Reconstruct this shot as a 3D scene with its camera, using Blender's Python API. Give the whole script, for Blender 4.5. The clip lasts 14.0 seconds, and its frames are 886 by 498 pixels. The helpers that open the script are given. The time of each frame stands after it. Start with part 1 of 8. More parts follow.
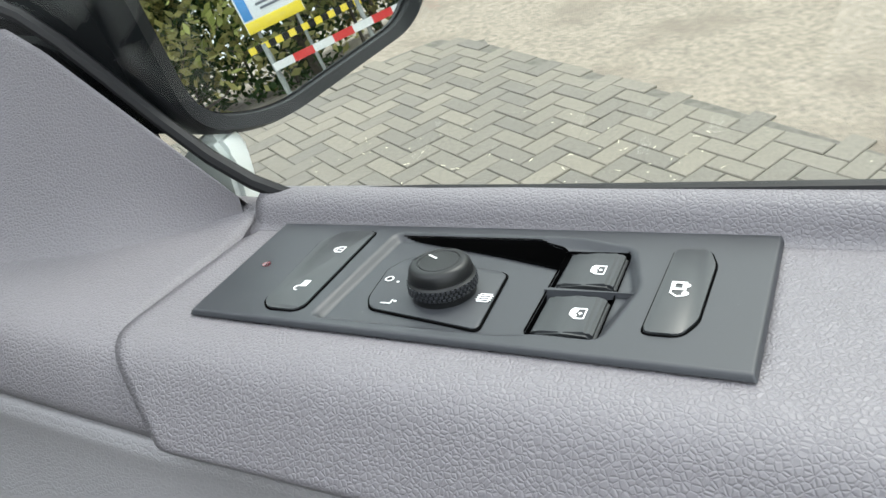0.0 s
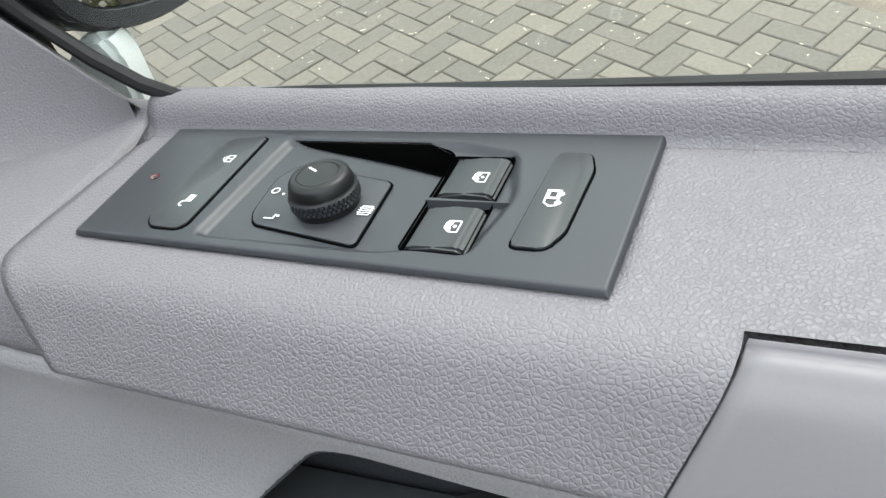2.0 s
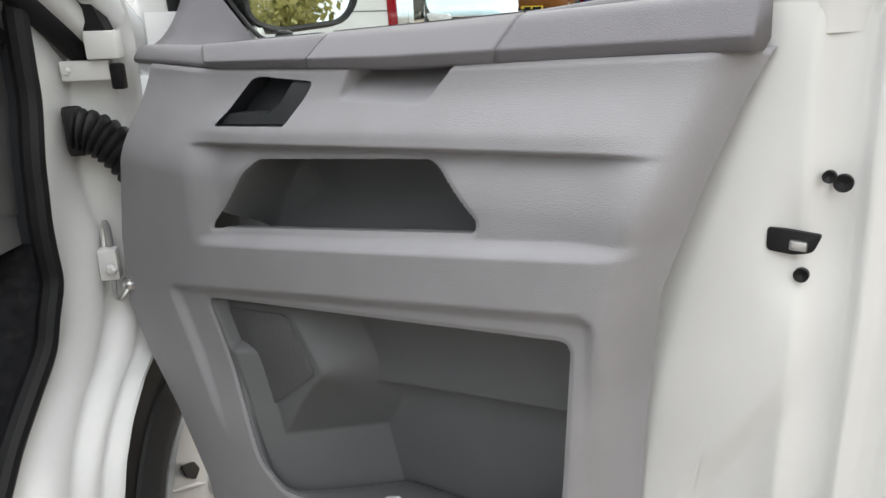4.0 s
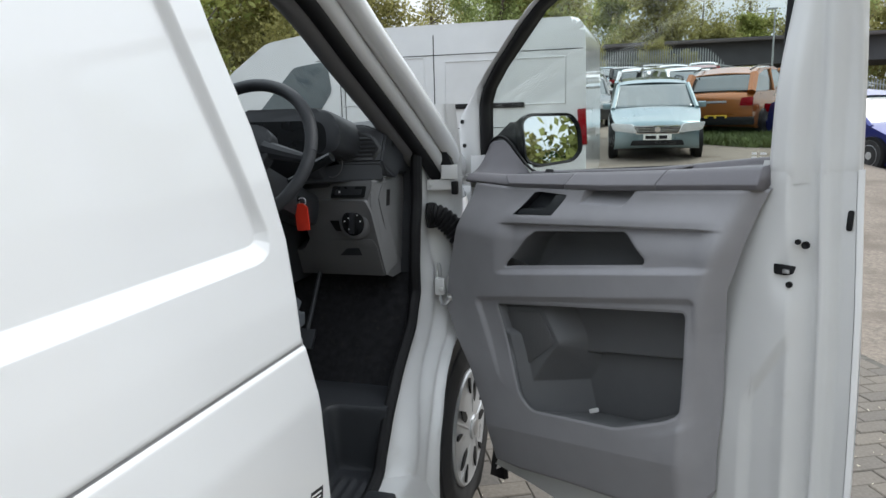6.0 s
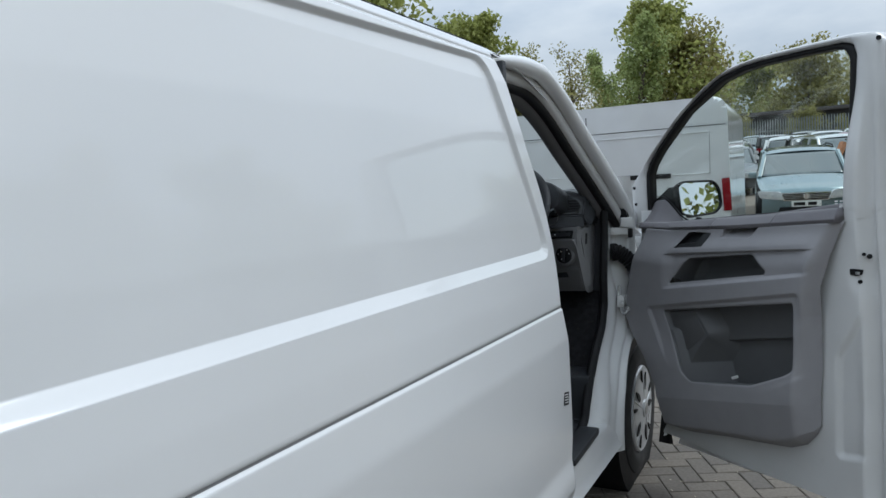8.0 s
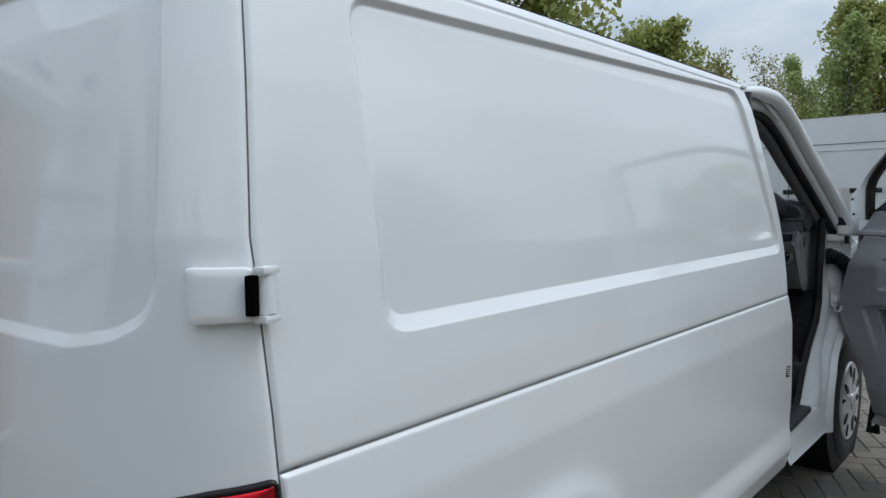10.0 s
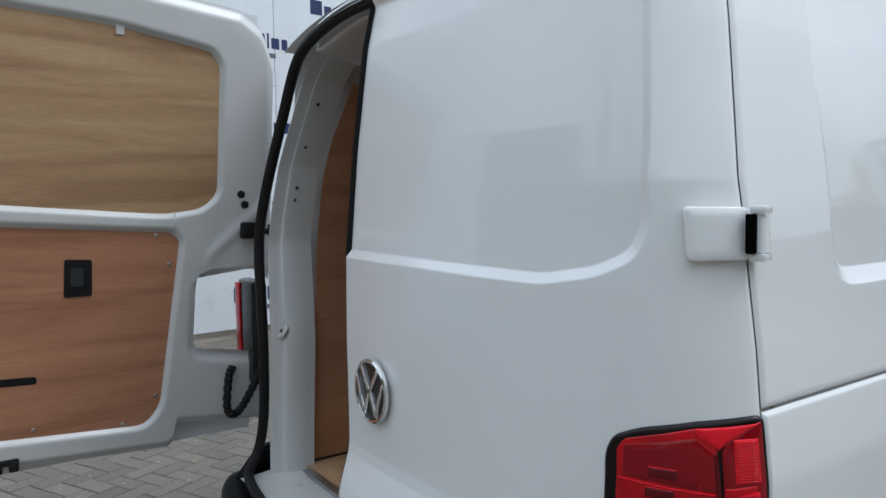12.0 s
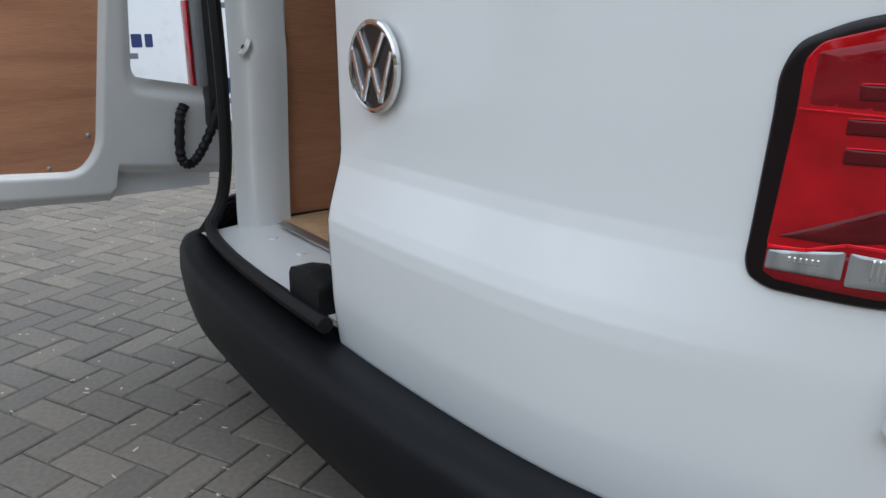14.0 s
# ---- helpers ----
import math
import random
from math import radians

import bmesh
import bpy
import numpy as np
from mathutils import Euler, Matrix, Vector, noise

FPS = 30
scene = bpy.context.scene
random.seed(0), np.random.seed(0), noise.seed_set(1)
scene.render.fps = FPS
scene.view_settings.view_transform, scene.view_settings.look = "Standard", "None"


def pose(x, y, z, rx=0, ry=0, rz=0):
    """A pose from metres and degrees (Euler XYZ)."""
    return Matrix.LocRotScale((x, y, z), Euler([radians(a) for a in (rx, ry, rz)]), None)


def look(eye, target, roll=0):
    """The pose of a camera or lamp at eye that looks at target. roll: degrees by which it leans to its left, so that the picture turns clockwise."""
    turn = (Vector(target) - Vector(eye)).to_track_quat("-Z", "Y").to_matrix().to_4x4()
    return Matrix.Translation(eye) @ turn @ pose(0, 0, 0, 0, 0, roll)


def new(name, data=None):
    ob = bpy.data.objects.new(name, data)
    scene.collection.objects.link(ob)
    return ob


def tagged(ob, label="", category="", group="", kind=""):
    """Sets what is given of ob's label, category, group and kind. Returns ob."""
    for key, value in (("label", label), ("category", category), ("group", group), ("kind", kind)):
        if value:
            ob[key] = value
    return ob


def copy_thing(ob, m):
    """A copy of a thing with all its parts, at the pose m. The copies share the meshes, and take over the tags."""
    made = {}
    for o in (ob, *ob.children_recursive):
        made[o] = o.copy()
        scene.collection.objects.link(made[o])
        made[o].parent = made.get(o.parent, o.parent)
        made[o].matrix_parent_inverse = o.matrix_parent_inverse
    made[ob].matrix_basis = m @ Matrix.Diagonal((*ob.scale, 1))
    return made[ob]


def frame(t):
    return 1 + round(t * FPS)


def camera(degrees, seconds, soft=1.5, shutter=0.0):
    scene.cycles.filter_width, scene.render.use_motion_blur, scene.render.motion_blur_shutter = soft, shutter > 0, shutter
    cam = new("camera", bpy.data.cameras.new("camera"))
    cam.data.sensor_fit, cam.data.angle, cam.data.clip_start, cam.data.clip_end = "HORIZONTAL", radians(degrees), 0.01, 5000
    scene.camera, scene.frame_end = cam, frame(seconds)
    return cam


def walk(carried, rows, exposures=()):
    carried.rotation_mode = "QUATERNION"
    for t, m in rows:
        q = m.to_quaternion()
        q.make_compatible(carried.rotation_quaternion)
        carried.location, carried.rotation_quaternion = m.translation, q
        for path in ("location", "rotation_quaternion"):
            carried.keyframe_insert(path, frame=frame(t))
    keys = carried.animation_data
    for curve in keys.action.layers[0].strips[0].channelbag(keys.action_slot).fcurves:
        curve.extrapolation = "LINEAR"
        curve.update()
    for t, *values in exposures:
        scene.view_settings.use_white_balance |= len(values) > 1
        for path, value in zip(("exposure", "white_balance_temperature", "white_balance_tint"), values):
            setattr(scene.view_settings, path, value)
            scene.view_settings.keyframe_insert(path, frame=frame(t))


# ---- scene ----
cam = camera(63.9, 14.0)
PATH = [
    (0, (0.2974, 3.548, 1.4563), (0.4512, 5.1872, 0.3212), -12.2),
    (0.5, (0.2985, 3.6, 1.4534), (0.4382, 5.0126, 0.0455), -15.61),
    (1, (0.3128, 3.6414, 1.4656), (0.4023, 4.8543, -0.1218), -19.7),
    (1.5, (0.3248, 3.6424, 1.4653), (0.3927, 4.8006, -0.1644), -20.52),
    (2, (0.3352, 3.5531, 1.4602), (0.453, 4.9491, 0.0327), -14.89),
    (2.2, (0.3586, 3.4836, 1.4731), (0.4985, 5.0268, 0.2086), -13.58),
    (4.3, (0.609, 2.528, 1.322), (0.477, 4.415, 0.674), -0.3),
    (4.5, (0.608, 2.416, 1.322), (0.459, 4.3, 0.667), -0.1),
    (4.7, (0.612, 2.282, 1.323), (0.432, 4.164, 0.67), 0.1),
    (5, (0.639, 2.166, 1.346), (0.387, 4.05, 0.724), 0.3),
    (5.5, (0.681, 1.938, 1.396), (0.254, 3.823, 0.883), -0.4),
    (6, (0.628, 1.649, 1.469), (0.051, 3.527, 1.095), -1.5),
    (6.5, (0.609, 1.331, 1.524), (-0.097, 3.186, 1.278), -2),
    (7, (0.678, 1.059, 1.501), (-0.124, 2.882, 1.317), -2.6),
    (7.2, (0.706, 0.948, 1.491), (-0.128, 2.757, 1.322), -2.8),
    (9.5, (0.854, -0.236, 1.425), (-0.331, 1.368, 1.272), -1.5),
    (10, (0.862, -0.345, 1.443), (-0.458, 1.153, 1.32), -0.9),
    (10.5, (0.756, -0.495, 1.427), (-0.678, 0.897, 1.355), -0.5),
    (11, (0.684, -0.601, 1.439), (-0.852, 0.678, 1.381), -0.4),
    (11.5, (0.637, -0.683, 1.431), (-0.967, 0.508, 1.357), -0.7),
    (12, (0.594, -0.729, 1.37), (-1.049, 0.403, 1.243), -0.9),
    (12.5, (0.553, -0.73, 1.274), (-1.102, 0.371, 1.048), -1),
    (13, (0.518, -0.739, 1.213), (-1.123, 0.348, 0.859), -1),
    (13.5, (0.424, -0.725, 1.136), (-1.167, 0.378, 0.633), -0.2),
    (14, (0.194, -0.589, 1.012), (-1.323, 0.566, 0.41), 0.3),
]
EXPOSURE = [(0.0, 1.6, 6550, 6), (1.2, 1.75, 6550, 6), (2.2, 1.55, 6600, 7), (4.3, 1.4, 6900, 10), (5.0, 1.3, 6800, 10), (5.5, 1.1, 6700, 10), (6.0, 0.65, 6300, 8), (6.5, 0.25, 6000, 6), (7.2, 0.1, 5900, 6), (9.3, -0.05, 5900, 6), (11.0, -0.05, 5900, 6), (12.0, 0.12, 5900, 6), (13.0, 0.35, 6000, 8), (14.0, 0.6, 6000, 8)]
walk(cam, [(t, look(eye, target, roll)) for t, eye, target, roll in PATH], EXPOSURE)

# ---- light ----
world = bpy.data.worlds.new("overcast_sky")
scene.world = world
world.use_nodes = True
wn, wl = world.node_tree.nodes, world.node_tree.links
wn.clear()
w_out = wn.new("ShaderNodeOutputWorld")
w_bg = wn.new("ShaderNodeBackground")
w_sky = wn.new("ShaderNodeTexSky")
w_sky.sky_type = "NISHITA"
w_sky.sun_disc = False
w_sky.sun_elevation = radians(48)
w_sky.sun_rotation = radians(52)
w_sky.dust_density = 4.0
w_sky.ozone_density = 1.0
w_tc = wn.new("ShaderNodeTexCoord")
w_map = wn.new("ShaderNodeMapping")
w_map.inputs["Scale"].default_value = (1.0, 1.0, 2.6)
w_noise = wn.new("ShaderNodeTexNoise")
w_noise.inputs["Scale"].default_value = 2.6
w_noise.inputs["Detail"].default_value = 7.0
w_noise.inputs["Roughness"].default_value = 0.55
w_ramp = wn.new("ShaderNodeValToRGB")
w_ramp.color_ramp.elements[0].position = 0.34
w_ramp.color_ramp.elements[0].color = (5.6, 6.3, 7.2, 1)
w_ramp.color_ramp.elements[1].position = 0.62
w_ramp.color_ramp.elements[1].color = (9.2, 9.4, 9.6, 1)
w_mix = wn.new("ShaderNodeMix")
w_mix.data_type = "RGBA"
w_mix.inputs[0].default_value = 0.88
wl.new(w_tc.outputs["Generated"], w_map.inputs[0])
wl.new(w_map.outputs[0], w_noise.inputs["Vector"])
wl.new(w_noise.outputs["Fac"], w_ramp.inputs[0])
wl.new(w_sky.outputs[0], w_mix.inputs[6])
wl.new(w_ramp.outputs[0], w_mix.inputs[7])
# An overcast sky is brightest overhead.
w_sep = wn.new("ShaderNodeSeparateXYZ")
w_grade = wn.new("ShaderNodeMapRange")
w_grade.inputs["To Min"].default_value = 0.55
w_grade.inputs["To Max"].default_value = 1.65
w_mul = wn.new("ShaderNodeVectorMath")
w_mul.operation = "SCALE"
wl.new(w_tc.outputs["Generated"], w_sep.inputs[0])
wl.new(w_sep.outputs[2], w_grade.inputs["Value"])
wl.new(w_mix.outputs[2], w_mul.inputs[0])
wl.new(w_grade.outputs[0], w_mul.inputs["Scale"])
wl.new(w_mul.outputs[0], w_bg.inputs[0])
w_bg.inputs[1].default_value = 0.115
wl.new(w_bg.outputs[0], w_out.inputs[0])

sun_data = bpy.data.lights.new("sun", "SUN")
sun_data.energy = 0.85
sun_data.angle = radians(25)
sun_data.color = (1.0, 0.97, 0.93)
sun = new("sun", sun_data)
sun.matrix_world = look((9, 8, 15), (0, 1, 0))


# ---- materials ----
def material(name, colour, rough=0.5, metal=0.0, coat=0.0, var=0.06, scale=6.0, bump=0.0, bump_scale=300.0, style="noise", spec=0.5, stretch=(1, 1, 1), rough_var=0.08, depth=0.001, dirt=None):
    m = bpy.data.materials.new(name)
    m.use_nodes = True
    n, l = m.node_tree.nodes, m.node_tree.links
    b = n["Principled BSDF"]
    b.inputs["Roughness"].default_value = rough
    b.inputs["Metallic"].default_value = metal
    b.inputs["Specular IOR Level"].default_value = spec
    b.inputs["Coat Weight"].default_value = coat
    b.inputs["Coat Roughness"].default_value = 0.04
    tc = n.new("ShaderNodeTexCoord")
    mp = n.new("ShaderNodeMapping")
    mp.inputs["Scale"].default_value = stretch
    l.new(tc.outputs["Object"], mp.inputs[0])
    ns = n.new("ShaderNodeTexNoise")
    ns.inputs["Scale"].default_value = scale
    ns.inputs["Detail"].default_value = 6.0
    l.new(mp.outputs[0], ns.inputs["Vector"])
    rp = n.new("ShaderNodeValToRGB")
    lo = [c * (1 - var) for c in colour]
    hi = [min(1.0, c * (1 + var)) for c in colour]
    rp.color_ramp.elements[0].position, rp.color_ramp.elements[1].position = 0.3, 0.7
    rp.color_ramp.elements[0].color = (*lo, 1)
    rp.color_ramp.elements[1].color = (*hi, 1)
    l.new(ns.outputs["Fac"], rp.inputs[0])
    colour_out = rp.outputs[0]
    if dirt:
        n2 = n.new("ShaderNodeTexNoise")
        n2.inputs["Scale"].default_value = dirt[1]
        n2.inputs["Detail"].default_value = 8.0
        l.new(mp.outputs[0], n2.inputs["Vector"])
        r2 = n.new("ShaderNodeValToRGB")
        r2.color_ramp.elements[0].position, r2.color_ramp.elements[1].position = dirt[2], dirt[3]
        l.new(n2.outputs["Fac"], r2.inputs[0])
        mx = n.new("ShaderNodeMix")
        mx.data_type = "RGBA"
        l.new(r2.outputs[0], mx.inputs[0])
        l.new(colour_out, mx.inputs[6])
        mx.inputs[7].default_value = (*dirt[0], 1)
        colour_out = mx.outputs[2]
    l.new(colour_out, b.inputs["Base Color"])
    if rough_var:
        mr = n.new("ShaderNodeMapRange")
        mr.inputs["To Min"].default_value = max(0.0, rough - rough_var)
        mr.inputs["To Max"].default_value = min(1.0, rough + rough_var)
        l.new(ns.outputs["Fac"], mr.inputs["Value"])
        l.new(mr.outputs[0], b.inputs["Roughness"])
    if bump:
        bp = n.new("ShaderNodeBump")
        bp.inputs["Strength"].default_value = bump
        bp.inputs["Distance"].default_value = depth
        if style == "leather":
            v = n.new("ShaderNodeTexVoronoi")
            v.feature = "DISTANCE_TO_EDGE"
            v.inputs["Scale"].default_value = bump_scale
            w = n.new("ShaderNodeTexNoise")
            w.inputs["Scale"].default_value = bump_scale * 0.5
            add = n.new("ShaderNodeMix")
            add.data_type = "VECTOR"
            add.inputs[0].default_value = 0.35 / bump_scale
            l.new(mp.outputs[0], w.inputs["Vector"])
            l.new(mp.outputs[0], add.inputs[4])
            l.new(w.outputs["Color"], add.inputs[5])
            l.new(add.outputs[1], v.inputs["Vector"])
            r3 = n.new("ShaderNodeValToRGB")
            r3.color_ramp.elements[1].position = 0.22
            l.new(v.outputs["Distance"], r3.inputs[0])
            l.new(r3.outputs[0], bp.inputs["Height"])
        elif style == "mesh":
            v = n.new("ShaderNodeTexVoronoi")
            v.inputs["Scale"].default_value = bump_scale
            v.inputs["Randomness"].default_value = 0.0
            l.new(mp.outputs[0], v.inputs["Vector"])
            l.new(v.outputs["Distance"], bp.inputs["Height"])
        else:
            w = n.new("ShaderNodeTexNoise")
            w.inputs["Scale"].default_value = bump_scale
            w.inputs["Detail"].default_value = 3.0
            l.new(mp.outputs[0], w.inputs["Vector"])
            l.new(w.outputs["Fac"], bp.inputs["Height"])
        l.new(bp.outputs[0], b.inputs["Normal"])
    return m


def glass_material(name, tint, gloss=0.05):
    m = bpy.data.materials.new(name)
    m.use_nodes = True
    n, l = m.node_tree.nodes, m.node_tree.links
    n.clear()
    out, mix = n.new("ShaderNodeOutputMaterial"), n.new("ShaderNodeMixShader")
    tr, gl, fr = n.new("ShaderNodeBsdfTransparent"), n.new("ShaderNodeBsdfGlossy"), n.new("ShaderNodeLayerWeight")
    power, mr = n.new("ShaderNodeMath"), n.new("ShaderNodeMapRange")
    tr.inputs[0].default_value = (*tint, 1)
    gl.inputs["Roughness"].default_value = 0.02
    power.operation = "POWER"
    power.inputs[1].default_value = 4.5
    mr.inputs["To Min"].default_value = gloss
    mr.inputs["To Max"].default_value = 0.9
    l.new(fr.outputs["Facing"], power.inputs[0])
    l.new(power.outputs[0], mr.inputs["Value"])
    l.new(mr.outputs[0], mix.inputs[0])
    l.new(tr.outputs[0], mix.inputs[1])
    l.new(gl.outputs[0], mix.inputs[2])
    l.new(mix.outputs[0], out.inputs[0])
    return m


def wood_material(name, a, b_, dark):
    m = material(name, a, 0.55, var=0.12, scale=3.0, bump=0.15, bump_scale=160, stretch=(1, 1, 6), depth=0.0006)
    n, l = m.node_tree.nodes, m.node_tree.links
    tc = n.new("ShaderNodeTexCoord")
    mp = n.new("ShaderNodeMapping")
    mp.inputs["Scale"].default_value = (1.0, 0.8, 9.0)
    mp.inputs["Rotation"].default_value = (radians(3), 0, 0)
    w = n.new("ShaderNodeTexNoise")
    w.inputs["Scale"].default_value = 1.6
    w.inputs["Detail"].default_value = 8.0
    w.inputs["Distortion"].default_value = 0.7
    r = n.new("ShaderNodeValToRGB")
    r.color_ramp.elements[0].position, r.color_ramp.elements[0].color = 0.33, (*dark, 1)
    r.color_ramp.elements[1].position, r.color_ramp.elements[1].color = 0.66, (*b_, 1)
    e = r.color_ramp.elements.new(0.47)
    e.color = (*a, 1)
    l.new(tc.outputs["Object"], mp.inputs[0])
    l.new(mp.outputs[0], w.inputs["Vector"])
    l.new(w.outputs["Fac"], r.inputs[0])
    f = n.new("ShaderNodeTexNoise")
    f.inputs["Scale"].default_value = 40.0
    mp2 = n.new("ShaderNodeMapping")
    mp2.inputs["Scale"].default_value = (1.0, 0.5, 14.0)
    l.new(tc.outputs["Object"], mp2.inputs[0])
    l.new(mp2.outputs[0], f.inputs["Vector"])
    mx = n.new("ShaderNodeMix")
    mx.data_type = "RGBA"
    mx.blend_type = "OVERLAY"
    mx.inputs[0].default_value = 0.3
    l.new(r.outputs[0], mx.inputs[6])
    l.new(f.outputs["Fac"], mx.inputs[7])
    l.new(mx.outputs[2], n["Principled BSDF"].inputs["Base Color"])
    return m


def paver_material(name, colour):
    """Concrete block, its tone by the block."""
    m = material(name, colour, 0.85, var=0.16, scale=60, bump=0.5, bump_scale=420, depth=0.0015, spec=0.3)
    n, l = m.node_tree.nodes, m.node_tree.links
    base = n["Principled BSDF"].inputs["Base Color"]
    old = base.links[0].from_socket
    info = n.new("ShaderNodeObjectInfo")
    geo = n.new("ShaderNodeNewGeometry")
    add = n.new("ShaderNodeMath")
    add.operation = "ADD"
    fr = n.new("ShaderNodeMath")
    fr.operation = "FRACT"
    l.new(info.outputs["Random"], add.inputs[0])
    l.new(geo.outputs["Random Per Island"], add.inputs[1])
    l.new(add.outputs[0], fr.inputs[0])
    rp = n.new("ShaderNodeValToRGB")
    rp.color_ramp.elements[0].color = (0.82, 0.81, 0.81, 1)
    rp.color_ramp.elements[1].color = (1.12, 1.08, 1.02, 1)
    l.new(fr.outputs[0], rp.inputs[0])
    mx = n.new("ShaderNodeMix")
    mx.data_type = "RGBA"
    mx.blend_type = "MULTIPLY"
    mx.inputs[0].default_value = 1.0
    l.new(old, mx.inputs[6])
    l.new(rp.outputs[0], mx.inputs[7])
    l.new(mx.outputs[2], base)
    return m


def leaf_material(name, a, b_):
    m = material(name, a, 0.6, var=0.1, spec=0.25)
    n, l = m.node_tree.nodes, m.node_tree.links
    geo = n.new("ShaderNodeNewGeometry")
    rp = n.new("ShaderNodeValToRGB")
    rp.color_ramp.elements[0].color, rp.color_ramp.elements[1].color = (*a, 1), (*b_, 1)
    l.new(geo.outputs["Random Per Island"], rp.inputs[0])
    l.new(rp.outputs[0], n["Principled BSDF"].inputs["Base Color"])
    # Thin leaves let some light through.
    tl, mix = n.new("ShaderNodeBsdfTranslucent"), n.new("ShaderNodeMixShader")
    mix.inputs[0].default_value = 0.45
    l.new(rp.outputs[0], tl.inputs[0])
    l.new(n["Principled BSDF"].outputs[0], mix.inputs[1])
    l.new(tl.outputs[0], mix.inputs[2])
    l.new(mix.outputs[0], n["Material Output"].inputs[0])
    return m


WHITE = material("white_paint", (0.78, 0.79, 0.80), 0.32, coat=1.0, var=0.015, scale=2.0, rough_var=0.03)
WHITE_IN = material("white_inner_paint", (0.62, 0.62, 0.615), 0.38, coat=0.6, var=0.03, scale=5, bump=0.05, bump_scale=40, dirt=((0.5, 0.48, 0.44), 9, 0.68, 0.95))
GREY_CARD = material("grey_door_plastic", (0.275, 0.269, 0.280), 0.62, var=0.05, scale=12, bump=0.35, bump_scale=420, style="leather", depth=0.0006)
# Grey of the pocket insides, set darker than the card.
BIN = material("bin_inside_grey", (0.118, 0.120, 0.124), 0.6, var=0.05, scale=12, bump=0.15, bump_scale=600, depth=0.0004)
GREY_SOFT = material("grained_grey_trim", (0.150, 0.142, 0.153), 0.5, var=0.04, scale=20, bump=0.42, bump_scale=520, style="leather", depth=0.0007)
GREY_SMOOTH = material("smooth_grey_trim", (0.162, 0.154, 0.163), 0.5, var=0.03, scale=20, bump=0.1, bump_scale=900, depth=0.0003)
DARK_TRIM = material("dark_trim_plastic", (0.026, 0.028, 0.032), 0.5, spec=0.4, var=0.1, scale=14, bump=0.3, bump_scale=420, style="leather", depth=0.0005)
SWITCH = material("switch_plate_plastic", (0.027, 0.029, 0.034), 0.45, var=0.06, scale=30, bump=0.12, bump_scale=1600, depth=0.0002, dirt=((0.14, 0.14, 0.14), 900, 0.74, 0.8))
SWITCH_BTN = material("switch_button_plastic", (0.026, 0.028, 0.030), 0.38, var=0.06, scale=40, bump=0.08, bump_scale=2000, depth=0.0002)
# Near-black without gloss: the shade of open gaps, put in as colour.
GAP = material("gap_shade_black", (0.003, 0.003, 0.003), 0.95, spec=0.0, var=0.0, rough_var=0)
KNOB = material("knob_plastic", (0.006, 0.0065, 0.007), 0.42, spec=0.35, var=0.06, scale=40)
JOINT = material("shaded_panel_joint", (0.33, 0.33, 0.335), 0.8, var=0.1, spec=0.1)
BLACK = material("black_rubber", (0.007, 0.007, 0.008), 0.55, spec=0.3, var=0.15, scale=20, bump=0.1, bump_scale=300)
GLOSSBLACK = material("black_plastic", (0.014, 0.015, 0.016), 0.25, var=0.1, scale=10)
BUMPER = material("black_bumper_plastic", (0.006, 0.0064, 0.008), 0.5, spec=0.17, var=0.12, scale=5, bump=0.25, bump_scale=700, depth=0.0006)
MARK = material("white_marking", (0.82, 0.82, 0.82), 0.5, var=0.02)
CHROME = material("chrome", (0.78, 0.78, 0.79), 0.08, metal=1.0, var=0.02, rough_var=0.03)
STEEL = material("zinc_steel", (0.5, 0.5, 0.5), 0.35, metal=0.9, var=0.1, scale=30)
MIRROR = material("mirror_glass", (0.9, 0.92, 0.92), 0.01, metal=1.0, var=0.0, rough_var=0)
TYRE = material("tyre_rubber", (0.02, 0.02, 0.021), 0.75, var=0.2, scale=12, bump=0.2, bump_scale=200, dirt=((0.07, 0.065, 0.06), 8, 0.55, 0.85))
SILVER = material("silver_plastic_paint", (0.55, 0.56, 0.57), 0.3, metal=0.5, var=0.04, dirt=((0.3, 0.29, 0.27), 14, 0.6, 0.9))
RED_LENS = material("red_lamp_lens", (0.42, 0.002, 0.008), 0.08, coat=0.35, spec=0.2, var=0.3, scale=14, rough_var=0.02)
# Bright red serves the reflectors and the painted glints on the tail lamp.
RED_BRIGHT = material("bright_red_reflector_and_glint", (0.75, 0.006, 0.02), 0.15, coat=0.35, spec=0.2, var=0.12, scale=60, rough_var=0.02)
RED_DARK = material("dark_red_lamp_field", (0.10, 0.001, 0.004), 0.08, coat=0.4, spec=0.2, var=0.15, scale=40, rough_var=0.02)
LAMP_RIM = material("dark_red_black_rim", (0.006, 0.002, 0.003), 0.25, spec=0.3, var=0.1, rough_var=0.02)
PLATE_AMBER = material("amber_plastic", (0.55, 0.24, 0.03), 0.3, coat=1.0, var=0.1)
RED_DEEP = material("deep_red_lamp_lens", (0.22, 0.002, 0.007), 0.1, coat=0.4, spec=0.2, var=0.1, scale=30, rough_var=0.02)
CLEAR_LENS = material("clear_lamp_lens", (0.35, 0.36, 0.37), 0.1, metal=0.6, coat=1.0, var=0.25, scale=60, stretch=(1, 1, 0.2), bump=0.6, bump_scale=160)
RED_TAG = material("red_tag_plastic", (0.75, 0.045, 0.02), 0.35, coat=0.3, var=0.04)
FABRIC = material("dark_seat_fabric", (0.045, 0.052, 0.062), 0.9, var=0.2, scale=60, bump=0.5, bump_scale=900, depth=0.0008)
